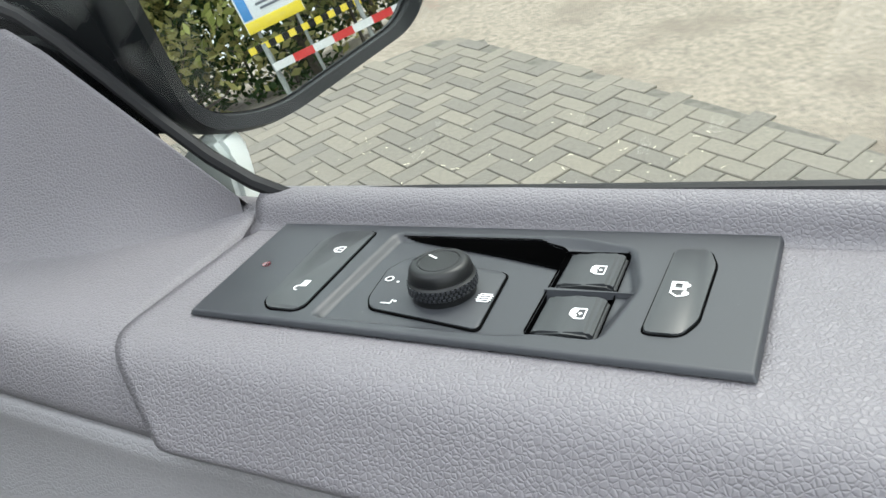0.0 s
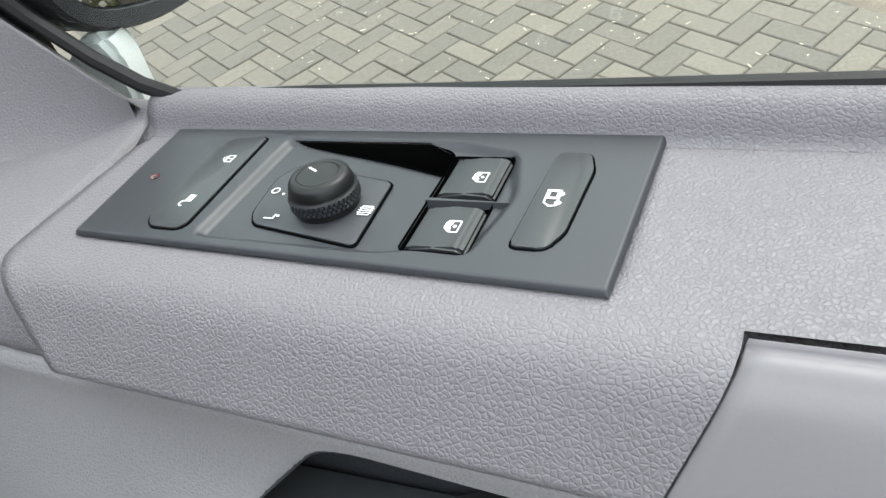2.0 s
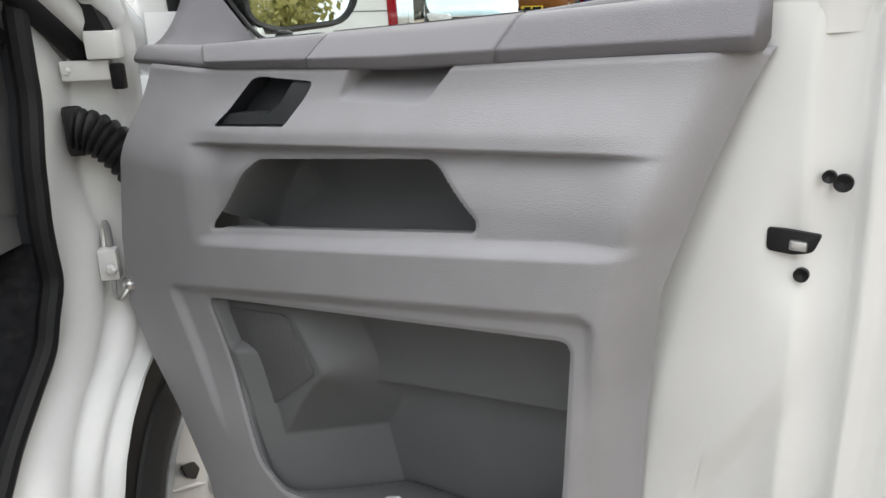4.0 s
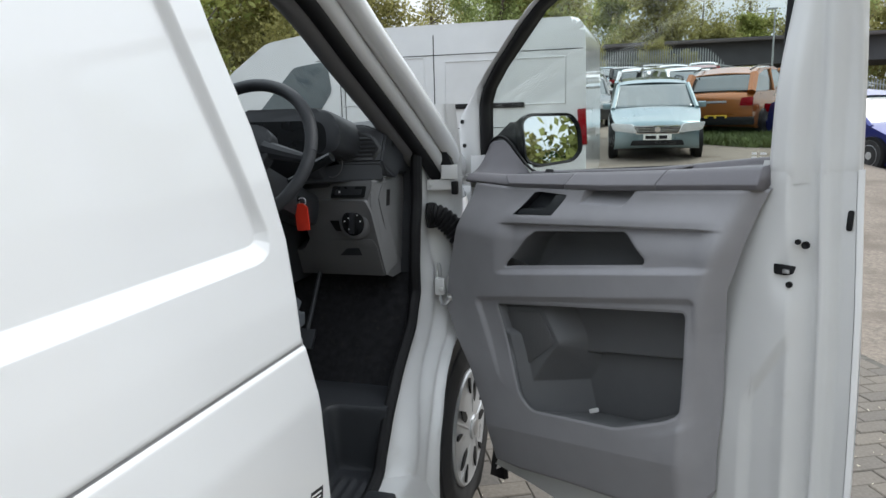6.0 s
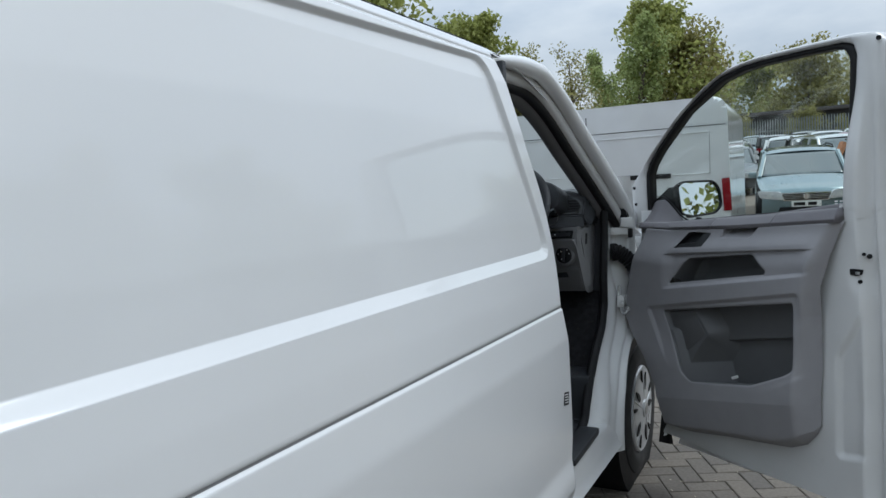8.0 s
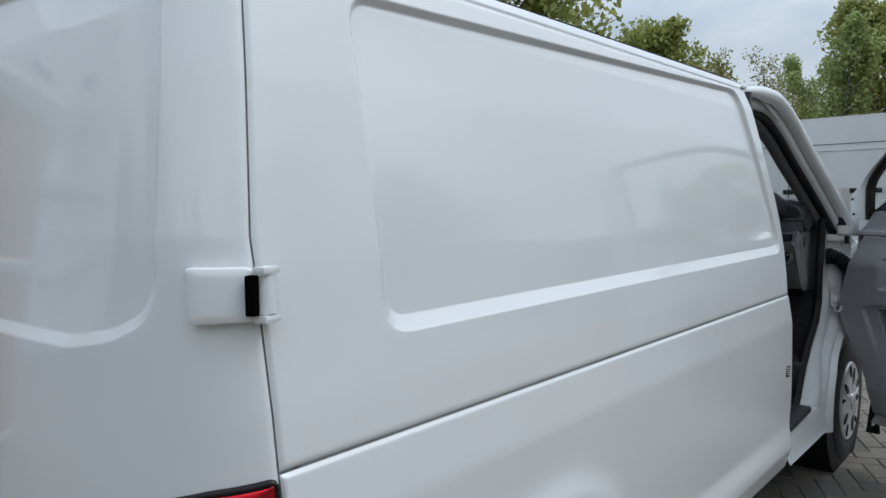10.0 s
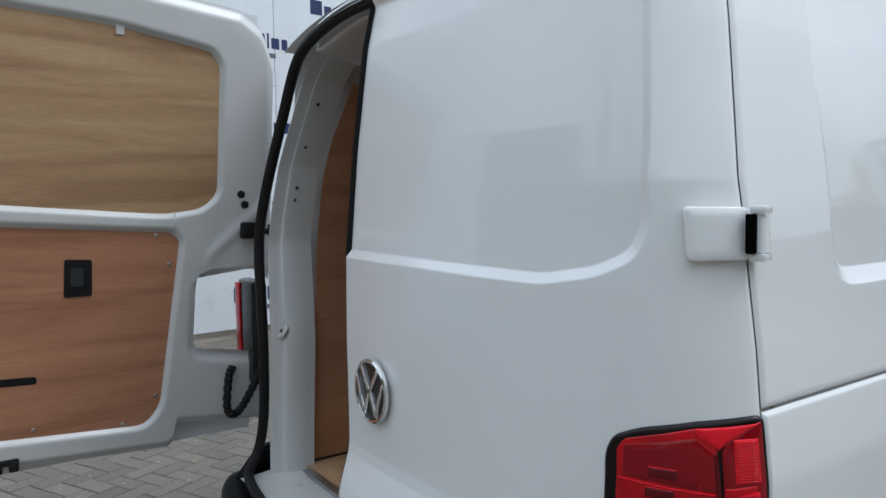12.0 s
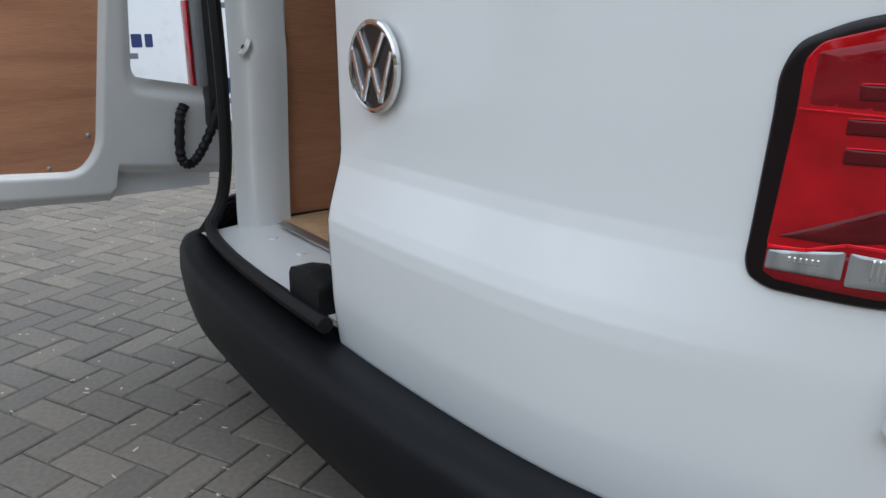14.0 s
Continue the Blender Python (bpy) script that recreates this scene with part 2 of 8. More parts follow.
CARPET = material("dark_floor_mat", (0.018, 0.018, 0.020), 0.9, spec=0.15, var=0.3, scale=50, bump=0.6, bump_scale=800, dirt=((0.035, 0.033, 0.03), 35, 0.6, 0.8))
DASH = material("dark_dashboard_plastic", (0.029, 0.031, 0.036), 0.55, var=0.08, scale=20, bump=0.2, bump_scale=500, style="leather", depth=0.0005)
DASH_GREY = material("grey_dashboard_plastic", (0.145, 0.145, 0.148), 0.58, var=0.05, scale=20, bump=0.2, bump_scale=500, style="leather", depth=0.0005)
PLY_LIGHT = wood_material("pale_plywood", (0.42, 0.262, 0.138), (0.50, 0.33, 0.185), (0.33, 0.195, 0.10))
PLY_RED = wood_material("reddish_plywood", (0.42, 0.195, 0.108), (0.48, 0.235, 0.132), (0.33, 0.145, 0.080))
GLASS = glass_material("tinted_window_glass", (0.92, 0.95, 0.93), 0.035)
PAVER = paver_material("grey_block", (0.165, 0.150, 0.132))
SAND = material("joint_sand", (0.11, 0.10, 0.085), 0.95, var=0.3, scale=25, bump=0.6, bump_scale=300, dirt=((0.05, 0.075, 0.025), 12, 0.6, 0.8))
GRAVEL = material("packed_gravel", (0.225, 0.188, 0.152), 0.95, var=0.3, scale=30, bump=0.9, bump_scale=90, depth=0.01, dirt=((0.15, 0.12, 0.095), 1.3, 0.5, 0.68))
GRASS = material("grass_blades", (0.11, 0.145, 0.045), 0.7, var=0.35, scale=4)
BOARD = material("white_hoarding_sheet", (0.72, 0.75, 0.79), 0.5, var=0.03, scale=2, dirt=((0.55, 0.56, 0.58), 5, 0.6, 0.95))
NAVY = material("navy_print", (0.012, 0.028, 0.11), 0.5, var=0.03)
GREYPRINT = material("grey_print", (0.12, 0.13, 0.16), 0.5, var=0.03)
DIRTYSTEEL = material("galvanised_fence_steel", (0.32, 0.34, 0.34), 0.5, metal=0.3, var=0.1)
BARK = material("tree_bark", (0.11, 0.09, 0.07), 0.9, var=0.35, scale=12, bump=0.6, bump_scale=40, depth=0.02)
LEAF_A = leaf_material("spring_leaves", (0.20, 0.23, 0.06), (0.48, 0.50, 0.17))
LEAF_B = leaf_material("olive_leaves", (0.20, 0.19, 0.065), (0.44, 0.41, 0.16))
LEAF_C = leaf_material("birch_leaves", (0.25, 0.31, 0.11), (0.50, 0.56, 0.24))
HEDGE = leaf_material("hedge_leaves", (0.02, 0.045, 0.012), (0.06, 0.11, 0.03))


# ---- shape helpers ----
def finish(name, mesh, mat_, parent=None, label="", smooth=True):
    mesh.materials.append(mat_)
    if smooth:
        mesh.shade_smooth()
    ob = new(name, mesh)
    if parent is not None:
        ob.parent = parent
        ob.matrix_parent_inverse = parent.matrix_world.inverted()
    if label:
        ob["label"] = label
    return ob


def raw(name, verts, faces, mat_, parent=None, label="", smooth=True):
    me = bpy.data.meshes.new(name)
    me.from_pydata([tuple(map(float, v)) for v in verts], [], [tuple(map(int, f)) for f in faces])
    me.update()
    return finish(name, me, mat_, parent, label, smooth)


def part(name, bm, mat_, parent=None, label="", smooth=True, sharp=35):
    bmesh.ops.recalc_face_normals(bm, faces=bm.faces[:])
    me = bpy.data.meshes.new(name)
    bm.to_mesh(me)
    bm.free()
    ob = finish(name, me, mat_, parent, label, smooth)
    if smooth:
        me.set_sharp_from_angle(angle=radians(sharp))
    return ob


def thing(name, label, category, group="", kind="", at=(0, 0, 0)):
    e = new(name)
    e.location = at
    bpy.context.view_layer.update()
    return tagged(e, label, category, group, kind)


def ss(a, b, x):
    t = np.clip((x - a) / (b - a), 0, 1)
    return t * t * (3 - 2 * t)


def rounded(pts, r, n=5):
    """A closed outline with its corners rounded."""
    out, k = [], len(pts)
    for i in range(k):
        p, a, b = Vector(pts[i]), Vector(pts[i - 1]), Vector(pts[(i + 1) % k])
        da, db = (a - p), (b - p)
        d = min(r, da.length * 0.45, db.length * 0.45)
        s, e = p + da.normalized() * d, p + db.normalized() * d
        for j in range(n + 1):
            t = j / n
            out.append(tuple((1 - t) ** 2 * s + 2 * t * (1 - t) * p + t * t * e))
    return out


def inside(pts):
    """Signed distance to a closed outline, below zero within it."""
    pts = np.array(pts, float)

    def sd(x, y):
        best = np.full(np.shape(x), 1e9)
        odd = np.zeros(np.shape(x), bool)
        for i in range(len(pts)):
            (ax, ay), (bx, by) = pts[i - 1], pts[i]
            ex, ey = bx - ax, by - ay
            t = np.clip(((x - ax) * ex + (y - ay) * ey) / (ex * ex + ey * ey + 1e-12), 0, 1)
            best = np.minimum(best, np.hypot(x - ax - t * ex, y - ay - t * ey))
            cross = (ay > y) != (by > y)
            with np.errstate(divide="ignore", invalid="ignore"):
                odd ^= cross & (x < (bx - ax) * (y - ay) / (by - ay + 1e-15) + ax)
        return np.where(odd, -best, best)

    return sd


def sheet(name, A, B, fn, mat_, parent=None, label="", holes=(), thick=0.0):
    """A grid over A x B, laid out by fn(a, b) -> x, y, z; holes are signed distances in a, b."""
    a, b = np.meshgrid(np.asarray(A, float), np.asarray(B, float), indexing="ij")
    step = max(abs(A[1] - A[0]), abs(B[1] - B[0]))
    for sd in holes:
        d = sd(a, b)
        e = step * 0.05
        ga, gb = (sd(a + e, b) - d) / e, (sd(a, b + e) - d) / e
        near = (np.abs(d) < 0.62 * step)
        a, b = np.where(near, a - d * ga, a), np.where(near, b - d * gb, b)
    P = np.stack(np.broadcast_arrays(*fn(a, b)), -1)
    na, nb = a.shape
    idx = np.arange(na * nb).reshape(na, nb)
    quads = np.stack([idx[:-1, :-1], idx[1:, :-1], idx[1:, 1:], idx[:-1, 1:]], -1).reshape(-1, 4)
    if holes:
        fa, fb = a.ravel()[quads].mean(1), b.ravel()[quads].mean(1)
        keep = np.ones(len(quads), bool)
        for sd in holes:
            keep &= sd(fa, fb) > 0
        quads = quads[keep]
    used, inv = np.unique(quads, return_inverse=True)
    ob = raw(name, P.reshape(-1, 3)[used], inv.reshape(-1, 4), mat_, parent, label)
    if thick:
        md = ob.modifiers.new("thickness", "SOLIDIFY")
        md.thickness = abs(thick)
        md.offset = math.copysign(1.0, thick)
    return ob


def box(bm, size, m=Matrix(), bevel=0.0, seg=2):
    g = bmesh.ops.create_cube(bm, size=1.0, matrix=m @ Matrix.Diagonal((*size, 1)))
    if bevel:
        edges = list({e for v in g["verts"] for e in v.link_edges})
        bmesh.ops.bevel(bm, geom=edges, offset=bevel, segments=seg, affect="EDGES", profile=0.6)


def prism(bm, outline, depth, m=Matrix(), bevel=0.0, seg=2, both=False):
    """An outline in the x, y plane pushed along z from 0 to depth."""
    low = [bm.verts.new(m @ Vector((x, y, 0))) for x, y in outline]
    top = [bm.verts.new(m @ Vector((x, y, depth))) for x, y in outline]
    k = len(outline)
    f0, f1 = bm.faces.new(low[::-1]), bm.faces.new(top)
    for i in range(k):
        bm.faces.new((low[i], low[(i + 1) % k], top[(i + 1) % k], top[i]))
    if bevel:
        edges = list(f1.edges) + (list(f0.edges) if both else [])
        bmesh.ops.bevel(bm, geom=edges, offset=bevel, segments=seg, affect="EDGES", profile=0.6)


def lathe(bm, profile, m=Matrix(), n=32):
    """Turns (radius, z) points round z."""
    rings = []
    for r, z in profile:
        rings.append([bm.verts.new(m @ Vector((r * math.cos(2 * math.pi * i / n), r * math.sin(2 * math.pi * i / n), z))) for i in range(n)])
    for a, b in zip(rings, rings[1:]):
        for i in range(n):
            bm.faces.new((a[i], a[(i + 1) % n], b[(i + 1) % n], b[i]))
    if profile[0][0] > 1e-5:
        bm.faces.new(rings[0][::-1])
    if profile[-1][0] > 1e-5:
        bm.faces.new(rings[-1])


def tube(bm, pts, r, n=10):
    """A round bar along points; r may be a list."""
    pts = [Vector(p) for p in pts]
    rr = r if isinstance(r, (list, tuple)) else [r] * len(pts)
    rings, side = [], None
    for i, p in enumerate(pts):
        d = (pts[min(i + 1, len(pts) - 1)] - pts[max(i - 1, 0)]).normalized()
        if side is None:
            side = d.orthogonal().normalized()
        side = (side - d * side.dot(d)).normalized()
        up = d.cross(side)
        rings.append([bm.verts.new(p + rr[i] * (math.cos(2 * math.pi * k / n) * side + math.sin(2 * math.pi * k / n) * up)) for k in range(n)])
    for a, b in zip(rings, rings[1:]):
        for k in range(n):
            bm.faces.new((a[k], a[(k + 1) % n], b[(k + 1) % n], b[k]))
    bm.faces.new(rings[0][::-1])
    bm.faces.new(rings[-1])


def smooth_line(pts, n=8):
    """Points of a smooth line through pts."""
    pts = [Vector(p) for p in pts]
    out = []
    for i in range(len(pts) - 1):
        p0, p1, p2, p3 = pts[max(i - 1, 0)], pts[i], pts[i + 1], pts[min(i + 2, len(pts) - 1)]
        for k in range(n):
            t = k / n
            out.append(0.5 * (2 * p1 + (p2 - p0) * t + (2 * p0 - 5 * p1 + 4 * p2 - p3) * t * t + (3 * p1 - p0 - 3 * p2 + p3) * t ** 3))
    return out + [pts[-1]]


def sweep(name, path, section, mat_, parent=None, label="", closed=False):
    """A section of (out, up) points carried along a level path; out is to the path's right."""
    path = [Vector(p) for p in path]
    verts, k = [], len(section)
    for i, p in enumerate(path):
        d = (path[min(i + 1, len(path) - 1)] - path[max(i - 1, 0)])
        d.z = 0
        d.normalize()
        right = Vector((d.y, -d.x, 0))
        verts += [p + right * o + Vector((0, 0, u)) for o, u in section]
    faces = []
    for i in range(len(path) - 1):
        for j in range(k if closed else k - 1):
            faces.append((i * k + j, (i + 1) * k + j, (i + 1) * k + (j + 1) % k, i * k + (j + 1) % k))
    if closed:
        faces += [tuple(range(k - 1, -1, -1)), tuple((len(path) - 1) * k + j for j in range(k))]
    return raw(name, verts, faces, mat_, parent, label)


def ring_between(name, outer, inner, place, mat_, parent, label="", n=120, thick=0.02, crown=0.0):
    """A flat frame between two open outlines of (u, z), each resampled to n points; place(u, w, z) -> world, w out of the plane."""
    def even(line):
        line = np.array(line, float)
        s = np.r_[0, np.cumsum(np.hypot(*np.diff(line, axis=0).T))]
        t = np.linspace(0, s[-1], n)
        return np.stack([np.interp(t, s, line[:, 0]), np.interp(t, s, line[:, 1])], 1)
    o, i_ = even(outer), even(inner)
    rows = []
    for f, w in [(0.0, -thick)] + [(k / 14, crown * math.sin(math.pi * k / 14) ** 0.6) for k in range(15)] + [(1.0, -thick)]:
        q = o * (1 - f) + i_ * f
        rows.append([place(u, w, z) for u, z in q])
    k = len(rows)
    verts = [rows[r][c] for c in range(n) for r in range(k)]
    faces = [(c * k + r, (c + 1) * k + r, (c + 1) * k + (r + 1) % k, c * k + (r + 1) % k) for c in range(n - 1) for r in range(k)]
    return raw(name, verts, faces, mat_, parent, label)


# ---- the white van ----
van = thing("panel_van", "white panel van with driver's door and one rear door open", "van")

SIDE = np.array([(0.24, -0.06), (0.30, -0.035), (0.38, -0.012), (0.48, -0.012), (0.65, -0.002), (0.93, 0.009), (0.945, 0.0085), (1.05, 0.0), (1.14, -0.005), (1.25, -0.016), (1.36, -0.026), (1.5, -0.045), (1.65, -0.066), (1.80, -0.092), (1.87, -0.112), (1.90, -0.130), (1.93, -0.17)])
FRONT_EDGE = np.array([(0.30, 2.87), (0.56, 2.885), (0.74, 2.86), (0.90, 2.835), (1.048, 2.80), (1.053, 2.79), (1.25, 2.785), (1.45, 2.735), (1.6, 2.675), (1.8, 2.61), (1.9, 2.56)])
REAR_EDGE = np.array([(0.24, 0.29), (0.9, 0.27), (1.05, 0.265), (1.4, 0.25), (1.76, 0.285), (1.93, 0.33)])


def side_x(z):
    return np.interp(z, SIDE[:, 0], SIDE[:, 1])


def front_y(z):
    return np.interp(z, FRONT_EDGE[:, 0], FRONT_EDGE[:, 1])


def rear_y(z):
    return np.interp(z, REAR_EDGE[:, 0], REAR_EDGE[:, 1])


recess_side = inside(rounded([(0.500, 1.815), (0.505, 1.231), (2.73, 1.241), (2.60, 1.56), (2.475, 1.862)], 0.06))
WHEEL_R, WHEEL_F, HUB_Z, ARCH = 0.995, 3.995, 0.335, 0.405


def upper_side(a, b):
    z = b
    y = rear_y(z) + (front_y(z) - rear_y(z)) * a
    d = recess_side(y, z)
    low = np.exp(-((z - 1.240) / 0.05) ** 2)
    fade = 1 - 0.65 * np.exp(-((z - 1.50) / 0.16) ** 2) * ss(0.95, 0.55, y)
    ramp = np.clip((0.006 + 0.008 * low - d) / (0.014 + 0.017 * low), 0, 1)
    x = side_x(z) - 0.015 * fade * ramp
    x = x - 0.006 * np.exp(-((z - 1.878) / 0.005) ** 2)
    edge = np.minimum(np.minimum((z - 1.052), a * 2.4), np.minimum((1 - a) * 2.4, 1.0))
    return x - 0.006 * ss(0.006, 0.0, edge), y, z


def lower_side(a, b):
    y0 = 0.27 + 2.66 * a
    low = np.where(np.abs(y0 - WHEEL_R) < ARCH, HUB_Z + np.sqrt(np.maximum(ARCH ** 2 - (y0 - WHEEL_R) ** 2, 0)), 0.30)
    low = np.maximum(low, 0.30)
    z = low + (1.047 - low) * b
    y = rear_y(z) + (front_y(z) - rear_y(z)) * a
    r = np.hypot(y - WHEEL_R, z - HUB_Z)
    flare = 0.016 * np.exp(-((r - ARCH - 0.012) / 0.05) ** 2) * ss(0.2, 0.5, z)
    swage = 0.012 * ss(0.50, 0.40, z)
    edge = np.minimum(np.minimum(1.047 - z, a * 2.6), (1 - a) * 2.6)
    return side_x(z) + flare + swage - 0.006 * ss(0.006, 0.0, edge), y, z


sheet("side_panel", np.r_[0, 0.001, 0.002, np.linspace(0.004, 0.06, 12), np.linspace(0.062, 0.16, 75), np.linspace(0.164, 0.90, 150), np.linspace(0.902, 0.996, 75), 0.998, 0.999, 1], np.r_[1.052, 1.0535, 1.056, np.linspace(1.06, 1.205, 20), np.linspace(1.207, 1.28, 50), np.linspace(1.285, 1.79, 70), np.linspace(1.793, 1.91, 50)], upper_side, WHITE, van)
sheet("side_panel", np.r_[0, 0.001, 0.002, np.linspace(0.004, 0.996, 260), 0.998, 0.999, 1], np.r_[np.linspace(0, 0.985, 90), 0.99, 0.994, 0.997, 1], lower_side, WHITE, van)
# Dark joints behind the panel gaps.
sheet("panel_joint", np.linspace(0.30, 2.80, 30), np.linspace(1.04, 1.06, 3), lambda a, b: (side_x(b) - 0.0075, a, b), JOINT, van)
sheet("panel_joint", np.linspace(-0.02, 0.03, 3), np.linspace(0.30, 1.90, 60), lambda a, b: (side_x(b) - 0.0085, rear_y(b) + a, b), JOINT, van)
# Far side, plain.
sheet("side_panel", np.linspace(0.3, 4.0, 60), np.linspace(0.30, 1.15, 40), lambda a, b: (-1.904 - side_x(b), a, b), WHITE, van)
sheet("side_panel", np.linspace(0.3, 2.7, 60), np.linspace(1.15, 1.91, 40), lambda a, b: (-1.904 - side_x(b), a, b), WHITE, van)


# Roof, with the drip channel along its edges.
def roof_shape(a, b):
    t = np.abs(2 * b - 1)
    x = -0.952 + (2 * b - 1) * 0.805
    z = 1.985 - 0.055 * t ** 4 - 0.012 * t ** 2
    front = ss(2.3, 3.25, a)
    z = z - 0.10 * front ** 2 - 0.02 * ss(0.6, 0.25, a)
    return x, a, z


sheet("roof", np.linspace(0.24, 3.05, 120), np.linspace(0, 1, 60), roof_shape, WHITE, van)
for sgn in (0, 1):
    def rail(a, b, sgn=sgn):
        sec = np.array([(-0.128, 1.895), (-0.135, 1.908), (-0.150, 1.916), (-0.158, 1.906), (-0.165, 1.908), (-0.172, 1.924), (-0.2, 1.93)])
        i = b * (len(sec) - 1)
        x, z = np.interp(i, np.arange(len(sec)), sec[:, 0]), np.interp(i, np.arange(len(sec)), sec[:, 1])
        drop = 0.11 * ss(2.4, 3.2, a) ** 2
        return (x if sgn == 0 else -1.904 - x), a, z - drop
    sheet("drip_rail", np.linspace(0.30, 3.1, 90), np.linspace(0, 1, 13), rail, WHITE, van)

# A-pillar: arch over the driver's doorway, from the roof to the scuttle.
pillar = smooth_line([(-0.115, 2.56, 1.875), (-0.125, 2.80, 1.885), (-0.13, 3.05, 1.858), (-0.125, 3.25, 1.785), (-0.11, 3.45, 1.665), (-0.085, 3.70, 1.51), (-0.06, 3.92, 1.36), (-0.04, 4.05, 1.25)], 8)
for sgn in (0, 1):
    def flip(p, sgn=sgn):
        return Vector((p[0] if sgn == 0 else -1.904 - p[0], p[1], p[2]))
    for nm, off, rad, mm in (("pillar_skin", (0.005, 0.0, 0.02), 0.032, WHITE), ("pillar_shut", (-0.035, -0.02, -0.02), 0.030, WHITE_IN), ("door_seal", (-0.045, -0.035, -0.05), 0.021, BLACK), ("pillar_trim", (-0.085, -0.02, -0.055), 0.036, DASH_GREY)):
        bm = bmesh.new()
        tube(bm, [flip(p + Vector(off) - Vector((0.04, 0, 0.02)) * max(0.0, 1 - i / 14)) for i, p in enumerate(pillar)], [rad * min(1.0, 0.25 + i / 14) for i in range(len(pillar))], 12)
        part(nm, bm, mm, van)


# Front post with hinges: from the seal to the wing.
def seal_y(z):
    return np.interp(z, [0.28, 0.45, 0.60, 0.70, 0.80, 0.90, 1.00, 1.10, 1.20, 1.35, 1.50], [3.18, 3.40, 3.505, 3.60, 3.725, 3.782, 3.785, 3.80, 3.825, 3.835, 3.80])


def wing_y(z):
    return np.interp(z, [0.28, 0.35, 0.45, 0.5, 0.6, 0.65, 0.7, 0.73, 0.8, 0.9, 1.1, 1.3, 1.5], [3.588, 3.588, 3.604, 3.622, 3.686, 3.737, 3.815, 3.885, 3.93, 3.957, 3.977, 3.982, 3.91])


def post_shape(a, b):
    y = seal_y(b) + (wing_y(b) - seal_y(b)) * a
    x = -0.118 + 0.030 * ss(1.08, 0.90, b) * ss(0.15, 0.6, a) + 0.045 * ss(0.75, 0.45, b) * ss(0.0, 0.5, a)
    edge = -0.044 + 0.014 * ss(0.75, 0.5, b)
    x = x + (edge - x) * ss(0.60, 0.84, a) + 0.031 * ss(0.86, 1.0, a)
    return x, y, b


sheet("kick_trim", np.linspace(-0.22, -0.120, 8), np.linspace(0.96, 1.50, 30), lambda a, b: (a, seal_y(b) + 0.012 + 0 * a, b), DARK_TRIM, van)
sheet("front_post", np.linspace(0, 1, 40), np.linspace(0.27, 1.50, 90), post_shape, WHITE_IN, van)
bm = bmesh.new()
tube(bm, smooth_line([(-0.121, seal_y(z) - 0.015, z) for z in np.linspace(1.5, 0.45, 22)] + [(-0.12, 3.28, 0.42), (-0.115, 3.05, 0.42), (-0.115, 2.93, 0.44)], 4), 0.019, 10)
part("door_seal", bm, BLACK, van, "black rubber door seal")
bm = bmesh.new()
tube(bm, smooth_line([(-0.14, float(front_y(z)) + 0.0, z) for z in np.linspace(0.44, 1.85, 14)], 4), 0.022, 10)
part("door_seal", bm, BLACK, van)


# Rear shut face of the doorway.
def b_post(a, b):
    return side_x(b) - 0.004 - 0.15 * a, front_y(b) - 0.004 - 0.02 * np.sin(a * math.pi), b


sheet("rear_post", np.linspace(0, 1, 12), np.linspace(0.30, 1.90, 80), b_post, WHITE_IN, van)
sheet("rear_post_trim", np.linspace(0, 1, 8), np.linspace(0.50, 1.88, 40), lambda a, b: (-0.16 - 0.25 * a, front_y(b) - 0.03 + 0.05 * a, b), DARK_TRIM, van)


# Wing ahead of the door, with the wheel arch.
def wing_shape(a, b):
    y0 = 3.60 + 0.95 * a
    low = np.where(np.abs(y0 - WHEEL_F) < ARCH, HUB_Z + np.sqrt(np.maximum(ARCH ** 2 - (y0 - WHEEL_F) ** 2, 0)), 0.30)
    z = low + (1.16 - low) * b
    yy = np.maximum(y0, wing_y(z) * (1 - a) + y0 * a)
    return side_x(z) - 0.012 - 0.10 * ss(4.2, 4.6, yy) - 0.05 * ss(0.85, 1.16, z) ** 2, yy, z


sheet("front_wing", np.linspace(0, 1, 70), np.linspace(0, 1, 40), wing_shape, WHITE, van)
sheet("bonnet", np.linspace(4.0, 4.55, 14), np.linspace(0, 1, 30), lambda a, b: (-1.83 + 1.755 * b, a, 1.16 + 0.12 * ss(4.6, 3.95, a) + 0.03 * np.sin(b * math.pi)), WHITE, van)
sheet("front_wing", np.linspace(4.0, 4.55, 14), np.linspace(0.3, 1.17, 12), lambda a, b: (-1.87 + 0 * a, a, b), WHITE, van)
sheet("front_panel", np.linspace(-1.83, -0.075, 20), np.linspace(0.25, 1.19, 14), lambda a, b: (a, 4.55 + 0.22 * np.sin((a + 1.83) / 1.755 * math.pi) + 0 * b, b), WHITE, van)
for yy, rr in ((WHEEL_F, 0.44), (WHEEL_R, 0.44)):
    for sx in (-0.03, -1.87):
        bm = bmesh.new()
        lathe(bm, [(0.40, 0.0), (rr - 0.03, 0.0), (rr - 0.03, 0.30), (0.02, 0.30)], Matrix.Translation((sx, yy, HUB_Z)) @ Matrix.Rotation(radians(-90 if sx > -1 else 90), 4, "Y"), 40)
        part("wheel_arch_liner", bm, BLACK, van)

